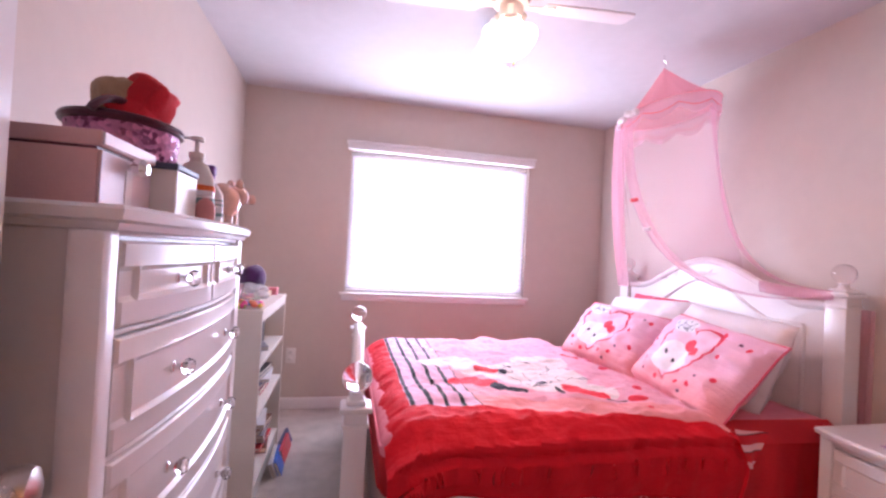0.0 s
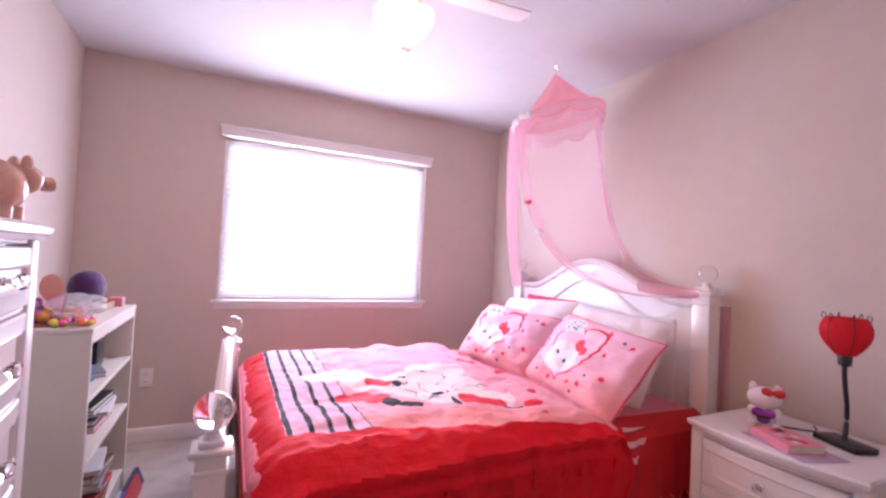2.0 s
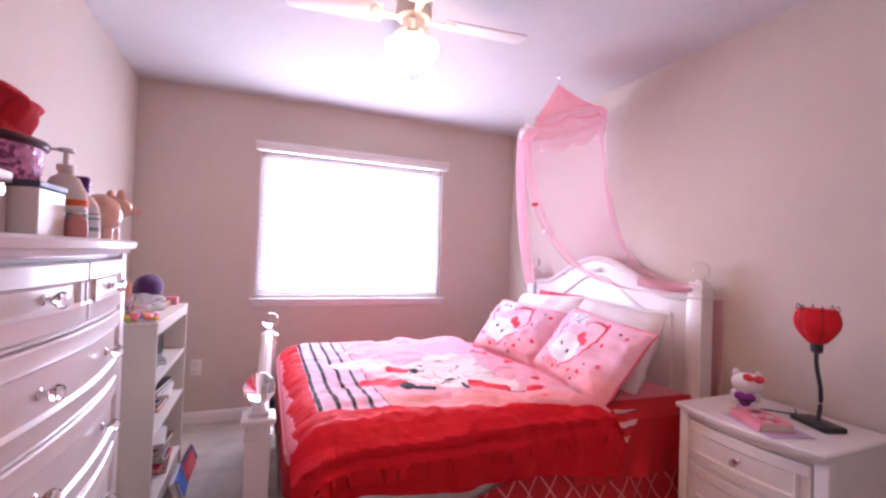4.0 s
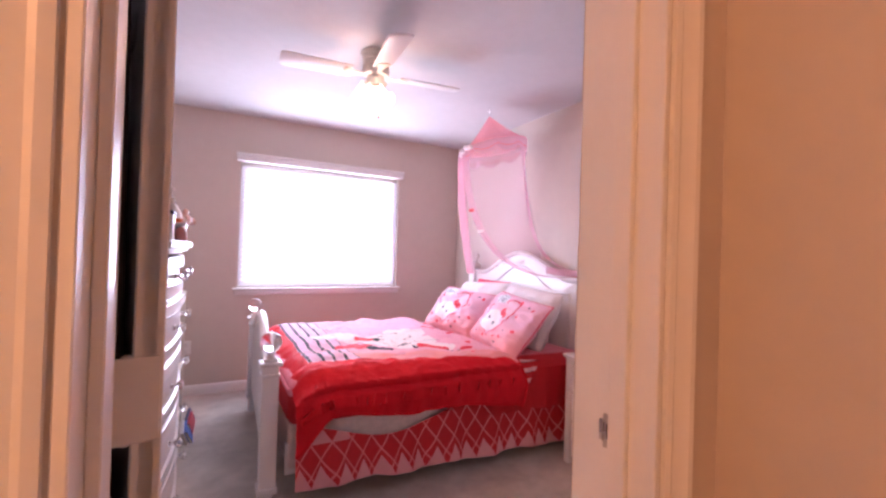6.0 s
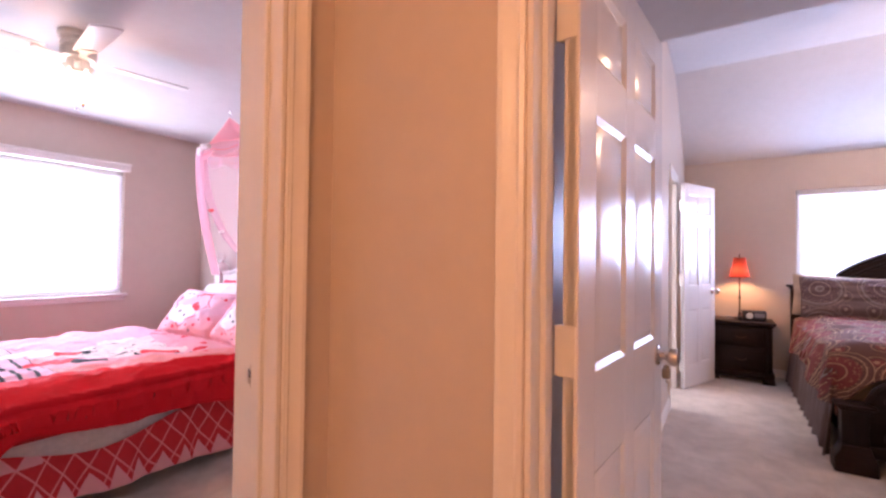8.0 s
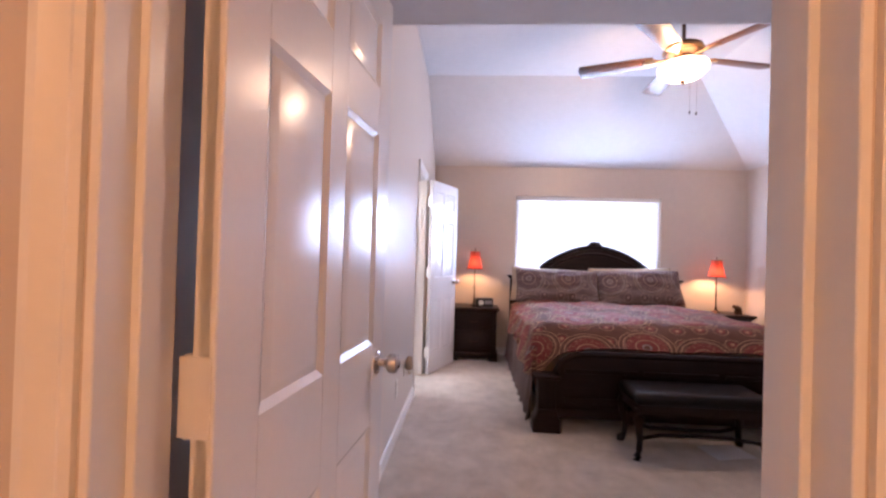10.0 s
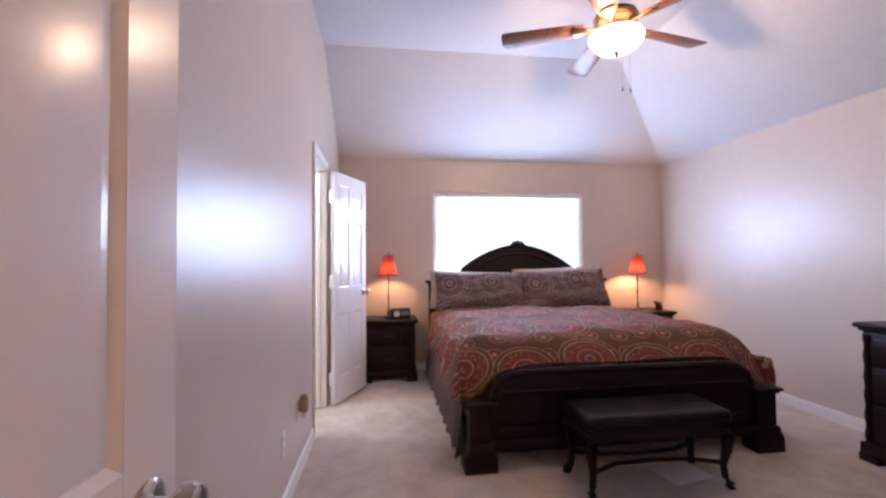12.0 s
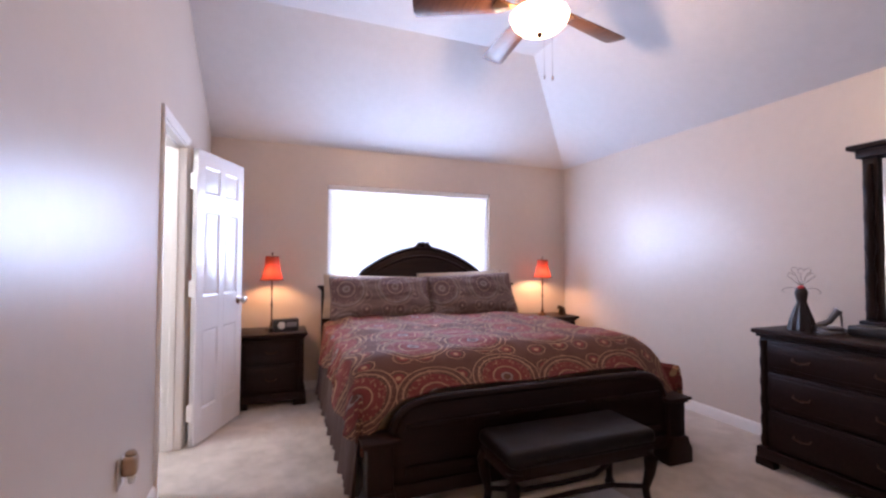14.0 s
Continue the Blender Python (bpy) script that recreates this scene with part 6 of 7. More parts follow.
def keepsake_box():
    th = thing("keepsake_box", 0.03, 0.785, TOP, 0, "pink glitter keepsake box with a silver knob on the dresser", "box")
    th.scale = (1.0, 0.88, 0.84)
    part("body", box(-0.165, 0.165, -0.095, 0.095, 0, 0.098, 0.003), PINKG, th)
    part("front_panel", box(0.1655, 0.169, -0.092, 0.092, 0.003, 0.096, 0.001, 1), PALEPINK, th)
    lid = part("lid", box(-0.170, 0.170, -0.099, 0.099, 0.102, 0.130, 0.004), PINKG, th)
    part("lid_front", box(0.1705, 0.174, -0.096, 0.096, 0.105, 0.127, 0.001, 1), PALEPINK, lid)
    part("seam", box(-0.163, 0.163, -0.093, 0.093, 0.096, 0.104), PLUM, th)
    part("knob", lathe(((0.006, 0), (0.006, 0.006), (0.017, 0.010), (0.018, 0.020), (0.012, 0.028), (0, 0.030)), 20, m=pose(0.169, 0.0, 0.083, 0, 90)), CHROME, th, "round silver knob")
    part("ribbon_tab", box(0.169, 0.1705, -0.012, 0.012, 0.0, 0.075, 0.0005, 1), COTTON, th)


keepsake_box()


def basket():
    th = thing("basket", 0.085, 1.015, TOP, 0, "plum and pink sequined basket with a handle on the dresser", "basket")
    th.scale = (0.86, 0.92, 0.80)
    prof = ((0.100, 0.0), (0.105, 0.004), (0.128, 0.20), (0.130, 0.235), (0.124, 0.235), (0.120, 0.20), (0.098, 0.010))
    bm = shell(prof, 32)
    bm.transform(Matrix.Diagonal((0.88, 0.92, 1, 1)))
    part("body", bm, SEQUIN, th)
    part("floor_panel", lathe(((0, 0.004), (0.098, 0.004), (0.098, 0.010), (0, 0.010)), 32, m=Matrix.Diagonal((0.88, 0.92, 1, 1))), PLUM, th)
    part("rim", tube([(0.113 * math.cos(a), 0.118 * math.sin(a), 0.232) for a in [2 * math.pi * i / 40 for i in range(41)]], 0.012, 8), PLUM, th)
    part("handle", tube([(0.0 + 0.02 * math.sin(t), 0.118 * math.cos(t) - 0.02, 0.232 + 0.055 * math.sin(t)) for t in [math.pi * i / 16 for i in range(17)]], 0.009, 8), PLUM, th)


basket()


def hat(name, x, y, z, tilt, mat, r, h, label):
    def f(u, v):
        a = 2 * math.pi * u
        if v < 0.55:
            q = v / 0.55
            rr, zz = r * math.sin(q * math.pi / 2) ** 0.6, h * (1 - 0.25 * q ** 4) if q < 1 else 0
            zz = h * (1 - q ** 5)
        else:
            q = (v - 0.55) / 0.45
            rr, zz = r * (1 + 0.45 * q), -0.035 * q - 0.012 * math.sin(3 * a) * q
        w = 0.008 * noise.noise(Vector((math.cos(a) * 2, math.sin(a) * 2, v * 4)))
        return Vector((rr * math.cos(a) + w, rr * math.sin(a) + w, zz + w))
    bm = sheet(f, 40, 26, close_u=True)
    bmesh.ops.remove_doubles(bm, verts=bm.verts[:], dist=0.0005)
    bmesh.ops.recalc_face_normals(bm, faces=bm.faces[:])
    ob = single(name, bm, mat, pose(x, y, z, *tilt), label, "hat")
    so = ob.modifiers.new("thickness", "SOLIDIFY")
    so.thickness = 0.003
    return ob


hat("straw_hat", 0.080, 1.005, TOP + 0.203, (4, -4, 0), STRAW, 0.046, 0.075, "tan straw hat lying on the basket")
hat("red_hat", 0.112, 1.015, TOP + 0.232, (-6, 34, 0), REDFELT, 0.047, 0.058, "red cloth bucket hat on top of the straw hat")


COVERS_NAVY = surface("navy_card", (0.05, 0.06, 0.11), 0.45, 0.1)


def carton():
    th = thing("carton", 0.200, 0.925, TOP, 0, "small black and white carton on the dresser", "carton")
    part("sleeve", box(-0.04, 0.04, -0.055, 0.055, 0, 0.085, 0.002, 1), PLATE, th)
    part("lid", box(-0.042, 0.042, -0.057, 0.057, 0.085, 0.097, 0.002, 1), COVERS_NAVY, th)
    part("side_label", box(-0.041, -0.012, -0.0565, -0.030, 0.001, 0.084, 0.0005, 1), BLACK, th)


carton()
LOTION = surface("cream_plastic", (0.84, 0.79, 0.73), 0.3, 0.03)
WHITEP = surface("glossy_white_plastic", (0.80, 0.77, 0.78), 0.25, 0.03)
ORANGE = surface("orange_label", (0.80, 0.16, 0.03), 0.5, 0.05)
PURPLE = surface("purple_plastic", (0.14, 0.02, 0.20), 0.3, 0.1)
TEAL = surface("grey_green_print", (0.20, 0.30, 0.28), 0.5, 0.05)


def bottle(name, x, y, h, r, mat, cap, label, bands, pump):
    th = thing(name, x, y, TOP, 0, label, "bottle", "bottles on the dresser")
    part("body", lathe(((r * 0.9, 0), (r, 0.006), (r * 1.02, h * 0.25), (r * 0.96, h * 0.5), (r * 0.62, h * 0.66), (r * 0.34, h * 0.70), (r * 0.34, h * 0.74)), 28, squash=0.62), mat, th)
    for z0, z1, m, k in bands:
        part("label", lathe(((r * 1.025 * k, h * z0), (r * 1.03 * k, h * z1)), 28, squash=0.63), m, th)
    part("collar", lathe(((r * 0.40, h * 0.735), (r * 0.40, h * 0.80), (r * 0.2, h * 0.81)), 18), cap, th)
    if pump:
        pb = lathe(((0.005, h * 0.80), (0.005, h * 0.94), (0.014, h * 0.945), (0.014, h * 0.985), (0, h * 0.99)), 14)
        box(-0.030, 0.008, -0.006, 0.006, h * 0.955, h * 0.98, 0.003, 2, pb)
        part("pump", pb, cap, th)
    else:
        part("spray_head", box(-0.022, 0.016, -0.012, 0.012, h * 0.80, h * 0.98, 0.007, 3), cap, th)


bottle("lotion_bottle", 0.215, 1.045, 0.190, 0.040, LOTION, LOTION, "tall cream lotion bottle with a pump and orange label", ((0.33, 0.42, ORANGE, 1.0), (0.10, 0.27, TEAL, 1.0)), True)
bottle("spray_bottle", 0.215, 1.135, 0.145, 0.036, WHITEP, PURPLE, "white bottle with a purple cap and printed label", ((0.12, 0.18, TEAL, 1.0), (0.30, 0.33, TEAL, 1.0), (0.38, 0.40, TEAL, 1.0)), False)
bottle("lotion_bottle", 0.180, 1.195, 0.13, 0.034, WHITEP, WHITEP, "slim white bottle behind the purple-capped one", (), False)
bottle("lotion_bottle", 0.255, 0.990, 0.065, 0.020, surface("rose_gel", (0.70, 0.30, 0.28), 0.3), WHITEP, "small rose gel bottle in front of the carton", (), False)


def piggy():
    bm = bmesh.new()

    def ball(c, rx, ry, rz, m=None):
        lathe([(math.sin(math.pi * k / 14) if 0 < k < 14 else 0, -math.cos(math.pi * k / 14)) for k in range(15)], 20, bm, Matrix.Translation(c) @ (m or Matrix()) @ Matrix.Diagonal((rx, ry, rz, 1)))

    ball((0, 0, 0.068), 0.046, 0.052, 0.050)
    ball((0.028, 0.030, 0.088), 0.032, 0.032, 0.030)
    lathe(((0.014, 0), (0.015, 0.018), (0.012, 0.020), (0, 0.020)), 14, bm, Matrix.Translation((0.050, 0.052, 0.082)) @ pose(0, 0, 0, 0, 80, 45))
    for s in (-1, 1):
        ball((0.022 + s * 0.016, 0.030 - s * 0.016, 0.118), 0.010, 0.007, 0.016)
        for q in (-1, 1):
            lathe(((0.012, 0), (0.013, 0.03)), 12, bm, pose(s * 0.022, q * 0.025, 0))
    single("piggy_bank", bm, surface("peach_glaze", (0.80, 0.50, 0.38), 0.18, 0.15, 20, 90, 0.02, coat=0.6), pose(0.215, 1.265, TOP), "glossy peach piggy bank at the end of the dresser", "piggy bank")


piggy()

# ---- books and toys in the bookcase ----
PAGES = surface("page_edges", (0.72, 0.66, 0.56), 0.8, 0.1, 60, 300, 0.3)
INKS = {"red": (0.55, 0.03, 0.04), "blue": (0.03, 0.14, 0.55), "navy": (0.04, 0.05, 0.14), "white": (0.72, 0.70, 0.70), "brown": (0.20, 0.08, 0.04), "pink": (0.75, 0.25, 0.32), "grey": (0.25, 0.24, 0.26), "teal": (0.06, 0.28, 0.30), "black": (0.03, 0.025, 0.03)}
COVERS = {k: surface(k + "_book_cover", c, 0.4, 0.12, 12) for k, c in INKS.items()}


def book(m, w, d, t, ink, label, group="books in the bookcase"):
    """A book lying flat: spine along local y at x=0."""
    th = thing("book", 0, 0, 0, 0, label, "book", group)
    th.matrix_basis = m
    c = box(0, w, -d / 2, d / 2, 0, 0.003, 0.001, 1)
    box(0, w, -d / 2, d / 2, t - 0.003, t, 0.001, 1, c)
    box(-0.002, 0.002, -d / 2, d / 2, 0, t, 0.001, 1, c)
    part("cover", c, COVERS[ink], th)
    part("page_block", box(0.003, w - 0.004, -d / 2 + 0.004, d / 2 - 0.004, 0.003, t - 0.003), PAGES, th)
    return th


rnd = random.Random(4)
for z, items in ((0.436, (("red", 0.03), ("navy", 0.022), ("white", 0.018), ("grey", 0.022), ("black", 0.02))), (0.101, (("brown", 0.03), ("red", 0.022), ("navy", 0.035), ("grey", 0.025), ("brown", 0.028), ("white", 0.02)))):
    h = z
    for ink, t in items:
        book(pose(-0.05 + rnd.uniform(-0.01, 0.02), 2.60 + rnd.uniform(-0.02, 0.02), h, 0, 0, rnd.uniform(-9, 9)), 0.20, 0.26, t, ink, f"{ink} book lying in a stack in the bookcase")
        h += t + 0.0005
for i, (ink, y) in enumerate((("red", 2.165), ("red", 2.195), ("navy", 2.23), ("white", 2.262), ("grey", 2.29))):
    book(pose(0.15, y, 0.437, 0, 0, 0) @ pose(-0.22, 0, 0, 0, 0, 0) @ pose(0, 0, 0, 90, 0, 0) @ pose(0, 0.11, 0, 0, 0, 0), 0.19 - 0.01 * (i % 2), 0.21, 0.024, ink, f"{ink} book standing on the bookcase shelf")
for i, (ink, y) in enumerate((("brown", 2.17), ("teal", 2.20), ("red", 2.235), ("blue", 2.27))):
    book(pose(-0.07, y, 0.102, 0, 0, 0) @ pose(0, 0, 0, 90, 0, 0) @ pose(0, 0.12, 0, 0, 0, 0), 0.2, 0.23, 0.026, ink, f"{ink} book standing on the lowest shelf")
for ink, m, w in (("blue", pose(0.222, 2.56, 0.068, 0, 66, 3), 0.13), ("white", pose(0.204, 2.54, 0.070, 0, 70, 1), 0.13), ("navy", pose(0.222, 2.78, 0.072, 0, 68, -3), 0.14), ("red", pose(0.239, 2.70, 0.072, 0, 76, -2), 0.13)):
    book(m, w, 0.24, 0.018, ink, f"{ink} picture book slipped onto the carpet by the bookcase", "books on the carpet")

SHELF = 0.9385


def blob(name, m, rx, ry, rz, mat, label, category, rough=0.1, seed=0.0):
    bm = lathe([(math.sin(math.pi * k / 18) if 0 < k < 18 else 0, -math.cos(math.pi * k / 18)) for k in range(19)], 28)
    for v in bm.verts:
        v.co *= 1 + rough * noise.noise(v.co * 1.7 + Vector((seed, 0, 0)))
        v.co = Vector((v.co.x * rx, v.co.y * ry, v.co.z * rz))
    return single(name, bm, mat, m, label, category)


blob("plush_toy", pose(0.02, 2.70, SHELF + 0.105), 0.075, 0.080, 0.075, surface("purple_plush", (0.06, 0.012, 0.10), 0.95, 0.5, 14, 160, 0.6, 0.006, sheen=0.5), "dark purple plush ball toy on the bookcase", "toy", 0.12, 3)
PEACH = surface("peach_plastic", (0.82, 0.36, 0.28), 0.4, 0.05)


def hand_mirror():
    th = thing("toy_hand_mirror", -0.04, 2.47, SHELF + 0.002, -30, "round peach toy hand mirror leaning on the bookcase", "toy")
    part("face", lathe(((0, -0.005), (0.052, -0.005), (0.056, 0.0), (0.052, 0.005), (0, 0.005)), 28, m=pose(0, 0, 0.115, 90, 0, 0)), PEACH, th)
    part("grip", box(-0.009, 0.009, -0.005, 0.005, 0.0, 0.066, 0.003), PEACH, th)


hand_mirror()


def tray():
    th = thing("toy_tray", 0.03, 2.69, SHELF, 0, "shallow woven tray under the plush toy", "tray")
    part("bottom", box(-0.09, 0.09, -0.13, 0.13, 0, 0.006, 0.002, 1), STRAW, th)
    for a in ((-0.09, -0.082, -0.13, 0.13), (0.082, 0.09, -0.13, 0.13), (-0.082, 0.082, -0.13, -0.122), (-0.082, 0.082, 0.122, 0.13)):
        part("rim", box(*a, 0.0, 0.032, 0.002, 1), STRAW, th)


tray()


def toy_tub():
    th = thing("toy_tub", -0.02, 2.24, SHELF, 10, "clear pink plastic tub full of small bright toys", "tub")
    bm = shell(((0.075, 0.0), (0.078, 0.003), (0.095, 0.105), (0.092, 0.105), (0.074, 0.006)), 24)
    bm.transform(Matrix.Diagonal((1.0, 1.25, 1, 1)))
    part("wall", bm, glassy("clear_pink_plastic", (0.98, 0.80, 0.86), 0.15, 1.3), th)
    part("bottom", lathe(((0, 0.001), (0.074, 0.001), (0.074, 0.004), (0, 0.004)), 24, m=Matrix.Diagonal((1, 1.25, 1, 1))), PEACH, th)


toy_tub()


def toy_bits(name, cx, cy, z, sx, sy, hz, count, label, seed):
    r = random.Random(seed)
    mats = [surface(f"toy_{k}", c, 0.35, 0.05) for k, c in (("yellow", (0.80, 0.55, 0.05)), ("pink", (0.80, 0.10, 0.28)), ("violet", (0.22, 0.06, 0.38)), ("blue", (0.05, 0.22, 0.60)), ("lime", (0.30, 0.50, 0.06)), ("coral", (0.85, 0.25, 0.15)))]
    bm = bmesh.new()
    for i in range(count):
        a, q = r.uniform(0, 6.28), math.sqrt(r.random())
        s = r.uniform(0.010, 0.019)
        before = len(bm.faces)
        lathe([(s * math.sin(math.pi * k / 6) if 0 < k < 6 else 0, s * 0.8 * (1 - math.cos(math.pi * k / 6))) for k in range(7)], 8, bm, pose(cx + sx * q * math.cos(a), cy + sy * q * math.sin(a), z + hz * (1 - q) * r.random(), r.uniform(-40, 40), r.uniform(-40, 40), 0))
        bm.faces.ensure_lookup_table()
        for f in bm.faces[before:]:
            f.material_index = i % 6
    return single(name, bm, mats, None, label, "toys", kind="stuff")


toy_bits("small_toys", -0.02, 2.24, SHELF + 0.006, 0.055, 0.07, 0.09, 60, "heap of small bright toys inside the tub", 2)
toy_bits("small_toys", 0.10, 2.20, SHELF + 0.001, 0.07, 0.06, 0.02, 34, "small bright toys scattered on the bookcase top", 5)
FILM = sheer("clear_bag_film", (0.92, 0.92, 0.95), 0.32, 40)


def plastic_bag(x, y, z, sx, sy, sz, seed, label):
    def f(u, v):
        a, b = 2 * math.pi * u, math.pi * v
        p = Vector((math.cos(a) * math.sin(b), math.sin(a) * math.sin(b), math.cos(b)))
        k = 1 + 0.32 * noise.noise(p * 2.2 + Vector((seed, 0, 0))) + 0.14 * noise.noise(p * 6 + Vector((0, seed, 0)))
        return Vector((x + sx * p.x * k, y + sy * p.y * k, max(z, z + sz * (1 + p.z * k))))
    single("plastic_bag", sheet(f, 36, 20, close_u=True), FILM, None, label, "bag", smooth=20)


plastic_bag(0.06, 2.42, SHELF, 0.10, 0.14, 0.045, 2.0, "crumpled clear plastic bag with toys on the bookcase")
toy_bits("small_toys", 0.06, 2.42, SHELF + 0.001, 0.06, 0.09, 0.05, 30, "small bright toys inside the clear bag", 9)
single("toy_block", box(0.09, 0.15, 2.77, 2.83, SHELF, SHELF + 0.045, 0.006), COVERS["pink"], None, "small pink toy box on the bookcase corner", "toy")


def doll_bottle():
    th = thing("toy_figure", 0.10, 2.40, 0.675, 0, "blue plastic toy figure on the upper shelf", "toy")
    part("body", lathe(((0.026, 0), (0.030, 0.01), (0.028, 0.06), (0.020, 0.09), (0.014, 0.10)), 18), COVERS["blue"], th)
    part("head", lathe([(0.019 * math.sin(math.pi * k / 10) if 0 < k < 10 else 0, 0.118 - 0.019 * math.cos(math.pi * k / 10)) for k in range(11)], 16), PEACH, th)
    part("base", lathe(((0.040, 0), (0.042, 0.004), (0.030, 0.010)), 20, m=pose(0, 0, -0.0)), COVERS["teal"], th)


doll_bottle()
single("black_box", box(-0.06, 0.10, 2.60, 2.72, 0.675, 0.80, 0.004), BLACK, None, "black box on the upper bookcase shelf", "box")
book(pose(0.0, 2.48, 0.676, 0, 0, 20), 0.15, 0.18, 0.02, "grey", "grey book lying on the upper shelf")

# ---- things on the white nightstand ----
NS = 0.6755


def toy_cat():
    """A plain white toy that holds a clock."""
    def ball(bm, c, r, m=None):
        lathe([(math.sin(math.pi * k / 14) if 0 < k < 14 else 0, -math.cos(math.pi * k / 14)) for k in range(15)], 20, bm, Matrix.Translation(c) @ (m or Matrix()) @ Matrix.Diagonal((*r, 1)))
        return bm

    th = thing("toy_clock", 2.50, 1.09, NS, 24, "white toy clock with a red bow and purple heart", "toy clock")
    bm = ball(bmesh.new(), (0, 0, 0.045), (0.036, 0.040, 0.046))
    ball(bm, (0, 0, 0.110), (0.042, 0.056, 0.042))
    for s in (-1, 1):
        ball(bm, (0, s * 0.038, 0.146), (0.010, 0.014, 0.020))
        ball(bm, (-0.020, s * 0.040, 0.062), (0.014, 0.013, 0.020))
    part("body", bm, WHITEP, th)
    for s in (-1, 1):
        part("foot", ball(bmesh.new(), (-0.022, s * 0.036, 0.014), (0.020, 0.017, 0.0145)), WHITEP, th)
    bow_mesh = ball(bmesh.new(), (-0.036, -0.028, 0.140), (0.009, 0.009, 0.009))
    for s in (-1, 1):
        ball(bow_mesh, (-0.034, -0.028 + s * 0.019, 0.140), (0.009, 0.019, 0.016), pose(0, 0, 0, s * 20))
    part("bow", bow_mesh, COVERS["red"], th, "glossy red bow")
    heart = ball(bmesh.new(), (-0.037, 0, 0.040), (0.012, 0.022, 0.020))
    for s in (-1, 1):
        ball(heart, (-0.038, s * 0.016, 0.060), (0.012, 0.022, 0.018))
    dial = part("heart", heart, surface("purple_gloss", (0.30, 0.04, 0.36), 0.25, 0.1), th, "glossy purple heart")
    part("display", box(-0.052, -0.046, -0.020, 0.020, 0.042, 0.054, 0.002, 1), BLACK, dial)


toy_cat()
LILAC = surface("lilac_felt", (0.56, 0.42, 0.56), 0.9, 0.08)
single("place_mat", box(-0.085, 0.085, -0.12, 0.12, 0, 0.0025, 0.001, 1), LILAC, pose(2.385, 0.945, NS, 0, 0, -18), "thin lilac mat on the white nightstand", "mat")


def pink_book():
    th = book(pose(2.325, 0.985, NS + 0.0028, 0, 0, -24), 0.125, 0.17, 0.028, "pink", "thick pink printed book on the nightstand mat", "")
    r = random.Random(3)
    for i in range(9):
        a, b = r.uniform(0.015, 0.09), r.uniform(-0.07, 0.05)
        part("cover_print", box(a, a + r.uniform(0.012, 0.028), b, b + r.uniform(0.012, 0.03), 0.028, 0.0288), COVERS[("white", "black", "red")[i % 3]], th)


pink_book()
SILK = sheer("red_silk_shade", (0.80, 0.05, 0.06), 0.96, 60)


def tulip_lamp():
    th = thing("tulip_lamp", 2.585, 0.88, NS, -20, "black table lamp with a red tulip shade on the nightstand", "table lamp")
    part("base", box(-0.045, 0.045, -0.075, 0.075, 0, 0.020, 0.004), BLACK, th)
    stem = [(0.0 + 0.030 * math.sin(t * 5.2), 0.02 * math.sin(t * 5.2), 0.018 + 0.275 * t) for t in [i / 20 for i in range(21)]]
    part("stem", tube(stem, 0.0075, 10), BLACK, th)
    sx, sy = stem[-1][0], stem[-1][1]
    part("cup", lathe(((0.012, 0.280), (0.019, 0.286), (0.021, 0.318), (0.019, 0.324)), 18, m=pose(sx, sy, 0)), BLACK, th)
    n = 12

    def shade(u, v):
        a = 2 * math.pi * u
        r = 0.071 * math.sin(math.pi * (0.12 + 0.60 * v))
        r *= 1 - 0.03 * (1 - abs(math.sin(n / 2 * a)))
        return Vector((sx + r * math.cos(a), sy + r * math.sin(a), 0.318 + 0.130 * v))

    sh = part("shade", sheet(shade, 96, 16, close_u=True), SILK, th, "red silk tulip shade")
    for k in range(6):
        a = 2 * math.pi * k / 6
        rib = [shade(k / 6, v / 10) for v in range(11)]
        part("rib", tube([p + Vector((0.001 * math.cos(a), 0.001 * math.sin(a), 0)) for p in rib], 0.0015, 6), BLACK, sh)
        o = rib[-1]
        curl = [o + Vector((math.cos(a), math.sin(a), 0)) * (0.006 * (1 - math.cos(t))) + Vector((0, 0, 0.012 * math.sin(t) + 0.004 * t / 6)) for t in [i * 0.42 for i in range(13)]]
        part("curl", tube(curl, 0.0016, 6), BLACK, sh)


tulip_lamp()
single("power_cord", tube([(2.53, 1.10, NS + 0.004), (2.57, 1.05, NS + 0.004), (2.60, 1.01, NS + 0.004), (2.63, 0.985, NS + 0.004), (2.66, 0.99, NS + 0.004), (2.705, 1.02, NS + 0.004)], 0.003, 6), BLACK, None, "black power cord lying on the white nightstand", "cord")

# ---- small things in the main bedroom ----
def clock_radio():
    th = thing("clock_radio", 6.00, -1.465, 0.635, -80, "black clock radio with a pale dial on the nightstand", "clock radio")
    th.scale = (1.25, 1.1, 1.25)
    part("case", box(-0.085, 0.085, -0.045, 0.045, 0.0, 0.088, 0.008), BLACK, th)
    part("dial", lathe(((0, 0), (0.024, 0), (0.026, 0.002), (0, 0.0025)), 24, m=pose(-0.035, -0.0455, 0.044, 90)), PLATE, th)
    part("display", box(0.0, 0.07, -0.0465, -0.0445, 0.03, 0.065, 0.001, 1), COVERS["grey"], th)
    part("telephone_base", box(-0.12, -0.09, -0.05, 0.02, 0.0, 0.03, 0.006), BLACK, th)


clock_radio()


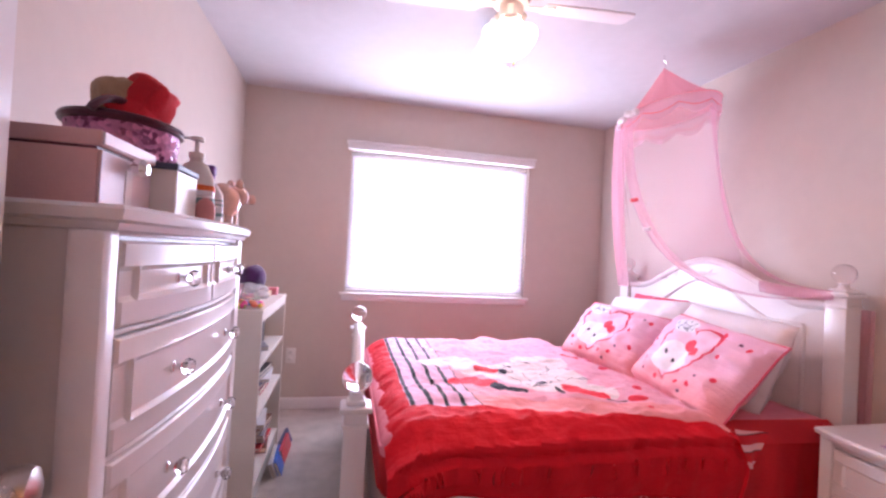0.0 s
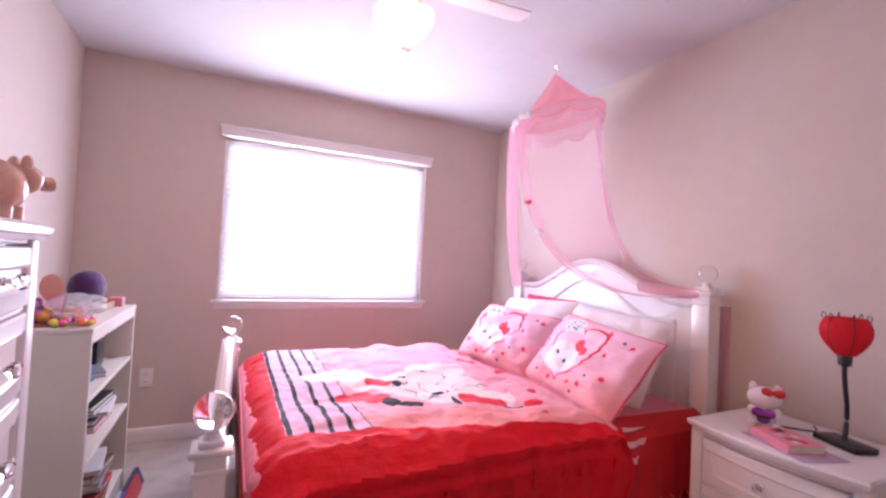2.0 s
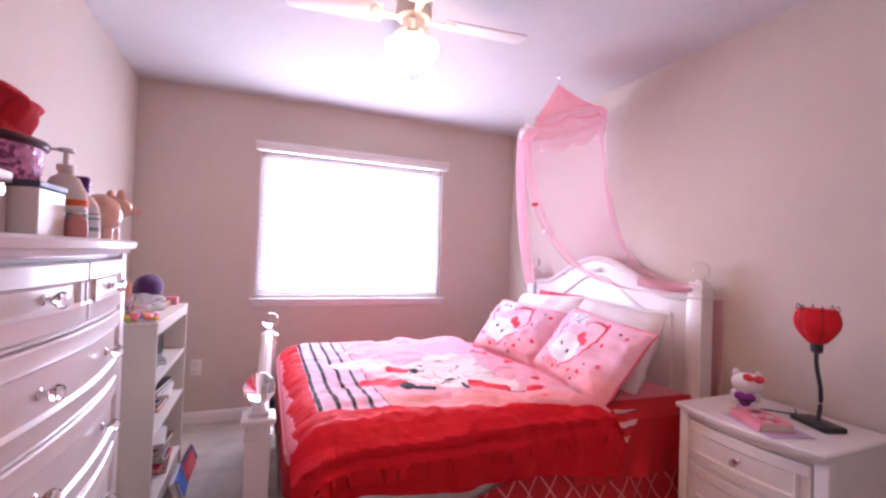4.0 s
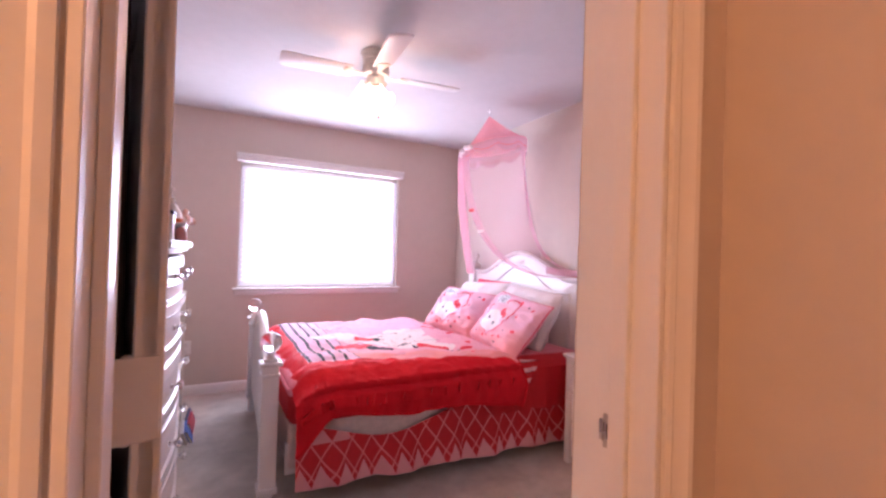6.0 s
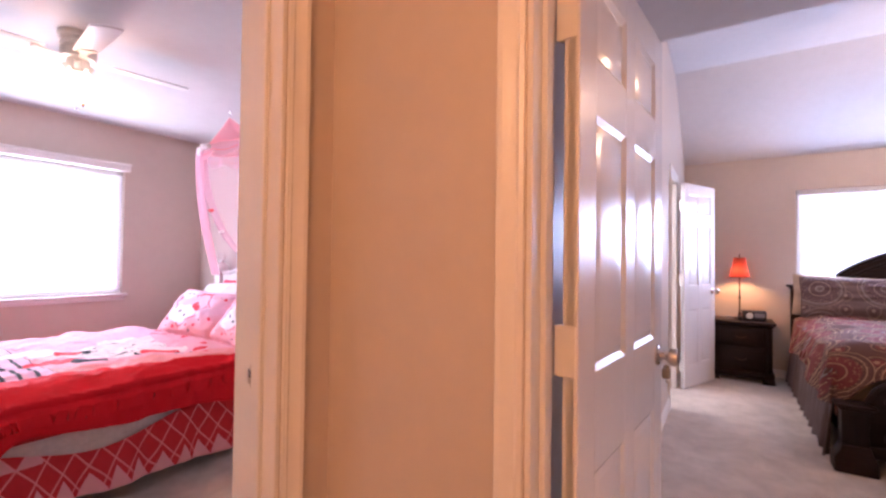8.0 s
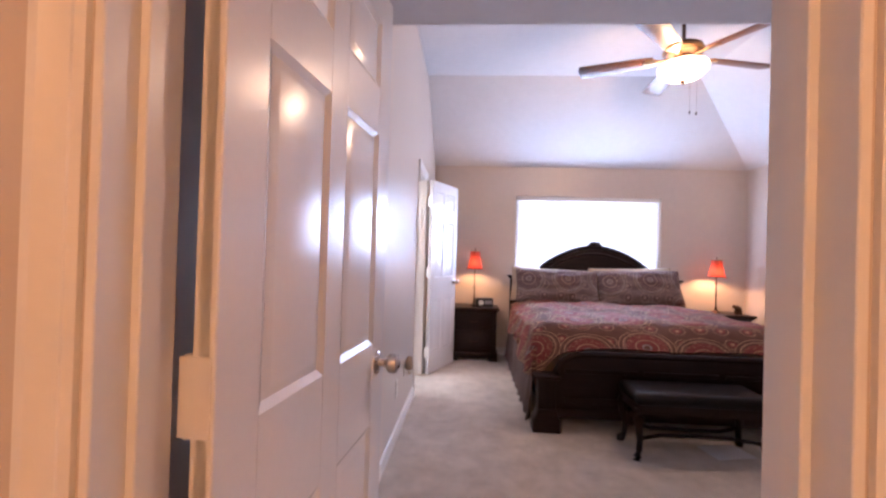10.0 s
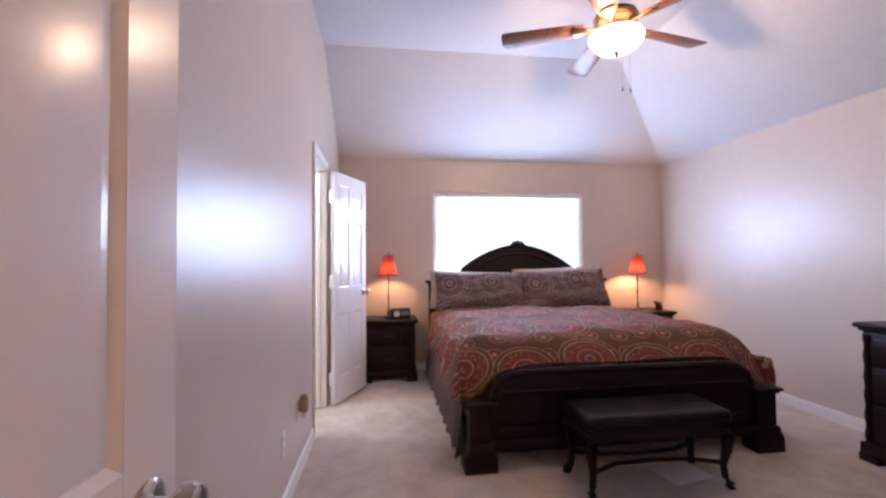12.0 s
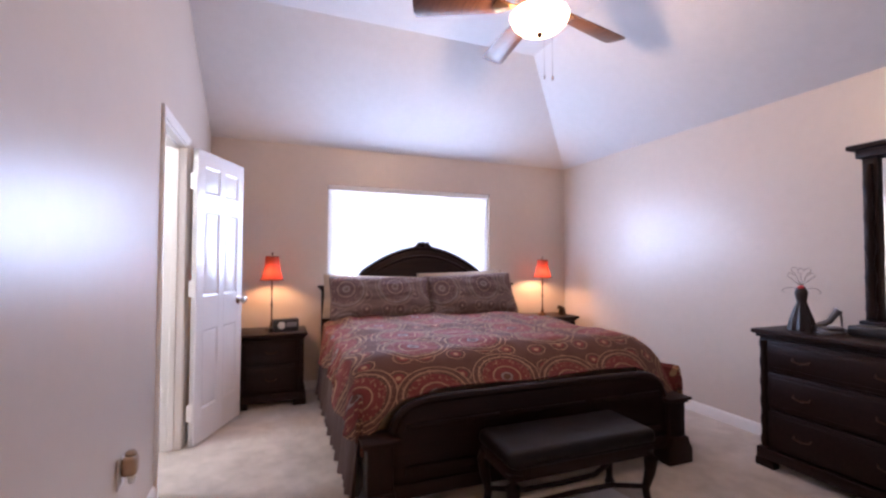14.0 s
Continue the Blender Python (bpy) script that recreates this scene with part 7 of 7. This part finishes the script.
def elephant():
    bm = bmesh.new()

    def ball(c, r):
        lathe([(math.sin(math.pi * k / 12) if 0 < k < 12 else 0, -math.cos(math.pi * k / 12)) for k in range(13)], 16, bm, Matrix.Translation(c) @ Matrix.Diagonal((*r, 1)))

    ball((0, 0, 0.062), (0.028, 0.046, 0.034))
    ball((0, 0.05, 0.085), (0.020, 0.024, 0.024))
    tube([(0, 0.066, 0.082), (0, 0.082, 0.075), (0, 0.086, 0.095), (0, 0.080, 0.112)], 0.008, 8, bm, (1.0, 0.8, 0.6, 0.5))
    for s in (-1, 1):
        ball((s * 0.022, 0.042, 0.088), (0.005, 0.016, 0.020))
        for q in (-0.028, 0.026):
            lathe(((0.013, 0), (0.011, 0.05)), 10, bm, pose(s * 0.015, q, 0))
    single("elephant_figurine", bm, BRONZE, pose(6.02, -4.47, 0.655, 0, 0, 20), "small dark elephant figurine on the nightstand", "figurine")


elephant()
SATIN = surface("black_satin", (0.014, 0.008, 0.010), 0.35, 0.3, 14, 120, 0.4, 0.004)


def dress_form():
    bm = bmesh.new()

    def f(u, v):
        a = 2 * math.pi * u
        prof = ((0.0, 0.070), (0.25, 0.058), (0.5, 0.038), (0.66, 0.024), (0.78, 0.032), (0.88, 0.034), (1.0, 0.018))
        r = next(r0 + (r1 - r0) * (v - v0) / (v1 - v0) for (v0, r0), (v1, r1) in zip(prof, prof[1:]) if v <= v1)
        r *= 1 + 0.12 * (1 - v) * math.sin(9 * a)
        return Vector((r * math.cos(a), 0.75 * r * math.sin(a), 0.27 * v))

    sheet(f, 54, 24, bm, close_u=True)
    before = len(bm.faces)
    for k, (a, l) in enumerate(((0, 0.10), (45, 0.09), (-45, 0.09), (20, 0.115), (-22, 0.11))):
        d = Vector((math.sin(radians(a)), 0, math.cos(radians(a))))
        base = Vector((0, 0, 0.27))
        pts = [base + d * l * t for t in (0, 0.4, 0.8)]
        e = pts[-1]
        s = 1 if a >= 0 else -1
        pts += [e + Vector((s * 0.016 * math.sin(t), 0, 0.016 * (1 - math.cos(t)))) for t in (0.8, 1.8, 2.8, 3.8, 4.8)]
        tube(pts, 0.0016, 5, bm)
    for s in (-1, 1):
        tube([(s * 0.02, 0, 0.255), (s * 0.06, 0, 0.262), (s * 0.085, 0, 0.252), (s * 0.095, 0, 0.235), (s * 0.082, 0, 0.228)], 0.0016, 5, bm)
    bm.faces.ensure_lookup_table()
    for fc in bm.faces[before:]:
        fc.material_index = 1
    before = len(bm.faces)
    lathe([(0.020 * math.sin(math.pi * k / 8) if 0 < k < 8 else 0, 0.262 - 0.014 * math.cos(math.pi * k / 8)) for k in range(9)], 12, bm)
    bm.faces.ensure_lookup_table()
    for fc in bm.faces[before:]:
        fc.material_index = 2
    single("jewellery_stand", bm, (SATIN, BRONZE, COVERS["red"]), pose(3.53, -4.40, 0.85, 0, 0, 20), "black dress-shaped jewellery stand with curled wire arms", "jewellery stand")


dress_form()


PEWTER = surface("dark_pewter", (0.20, 0.19, 0.20), 0.32, 0.12, 20, 200, 0.05, metal=0.9)


def shoe_ornament():
    th = thing("shoe_ornament", 3.41, -4.44, 0.85, 25, "pewter high-heeled shoe ornament on a round stand", "ornament")
    th.scale = (1.2, 1.2, 1.25)
    part("stand", lathe(((0.062, 0), (0.064, 0.010), (0.058, 0.018), (0.060, 0.026), (0.050, 0.032), (0, 0.033)), 26), PEWTER, th)
    sole = [(0.05, 0, 0.038), (0.025, 0, 0.040), (0.0, 0, 0.056), (-0.022, 0, 0.092), (-0.036, 0, 0.112)]
    part("shoe", tube(sole, 0.018, 12, taper=(0.35, 0.85, 0.75, 0.8, 0.95)), PEWTER, th)
    part("heel", tube(((-0.040, 0, 0.108), (-0.044, 0, 0.07), (-0.046, 0, 0.034)), 0.0055, 8, taper=(1.3, 0.8, 0.7)), PEWTER, th)


shoe_ornament()
single("jewellery_box", box(3.12, 3.34, -4.60, -4.47, 0.85, 0.905, 0.006), BLACK, None, "low black jewellery box beside the mirror foot", "box")
single("paper_sheet", box(-0.10, 0.10, -0.14, 0.14, 0.0, 0.002), surface("white_paper", (0.78, 0.77, 0.78), 0.7, 0.03), pose(3.70, -3.02, 0.004, 0, 0, 12), "white sheet of paper on the carpet under the bench", "paper")
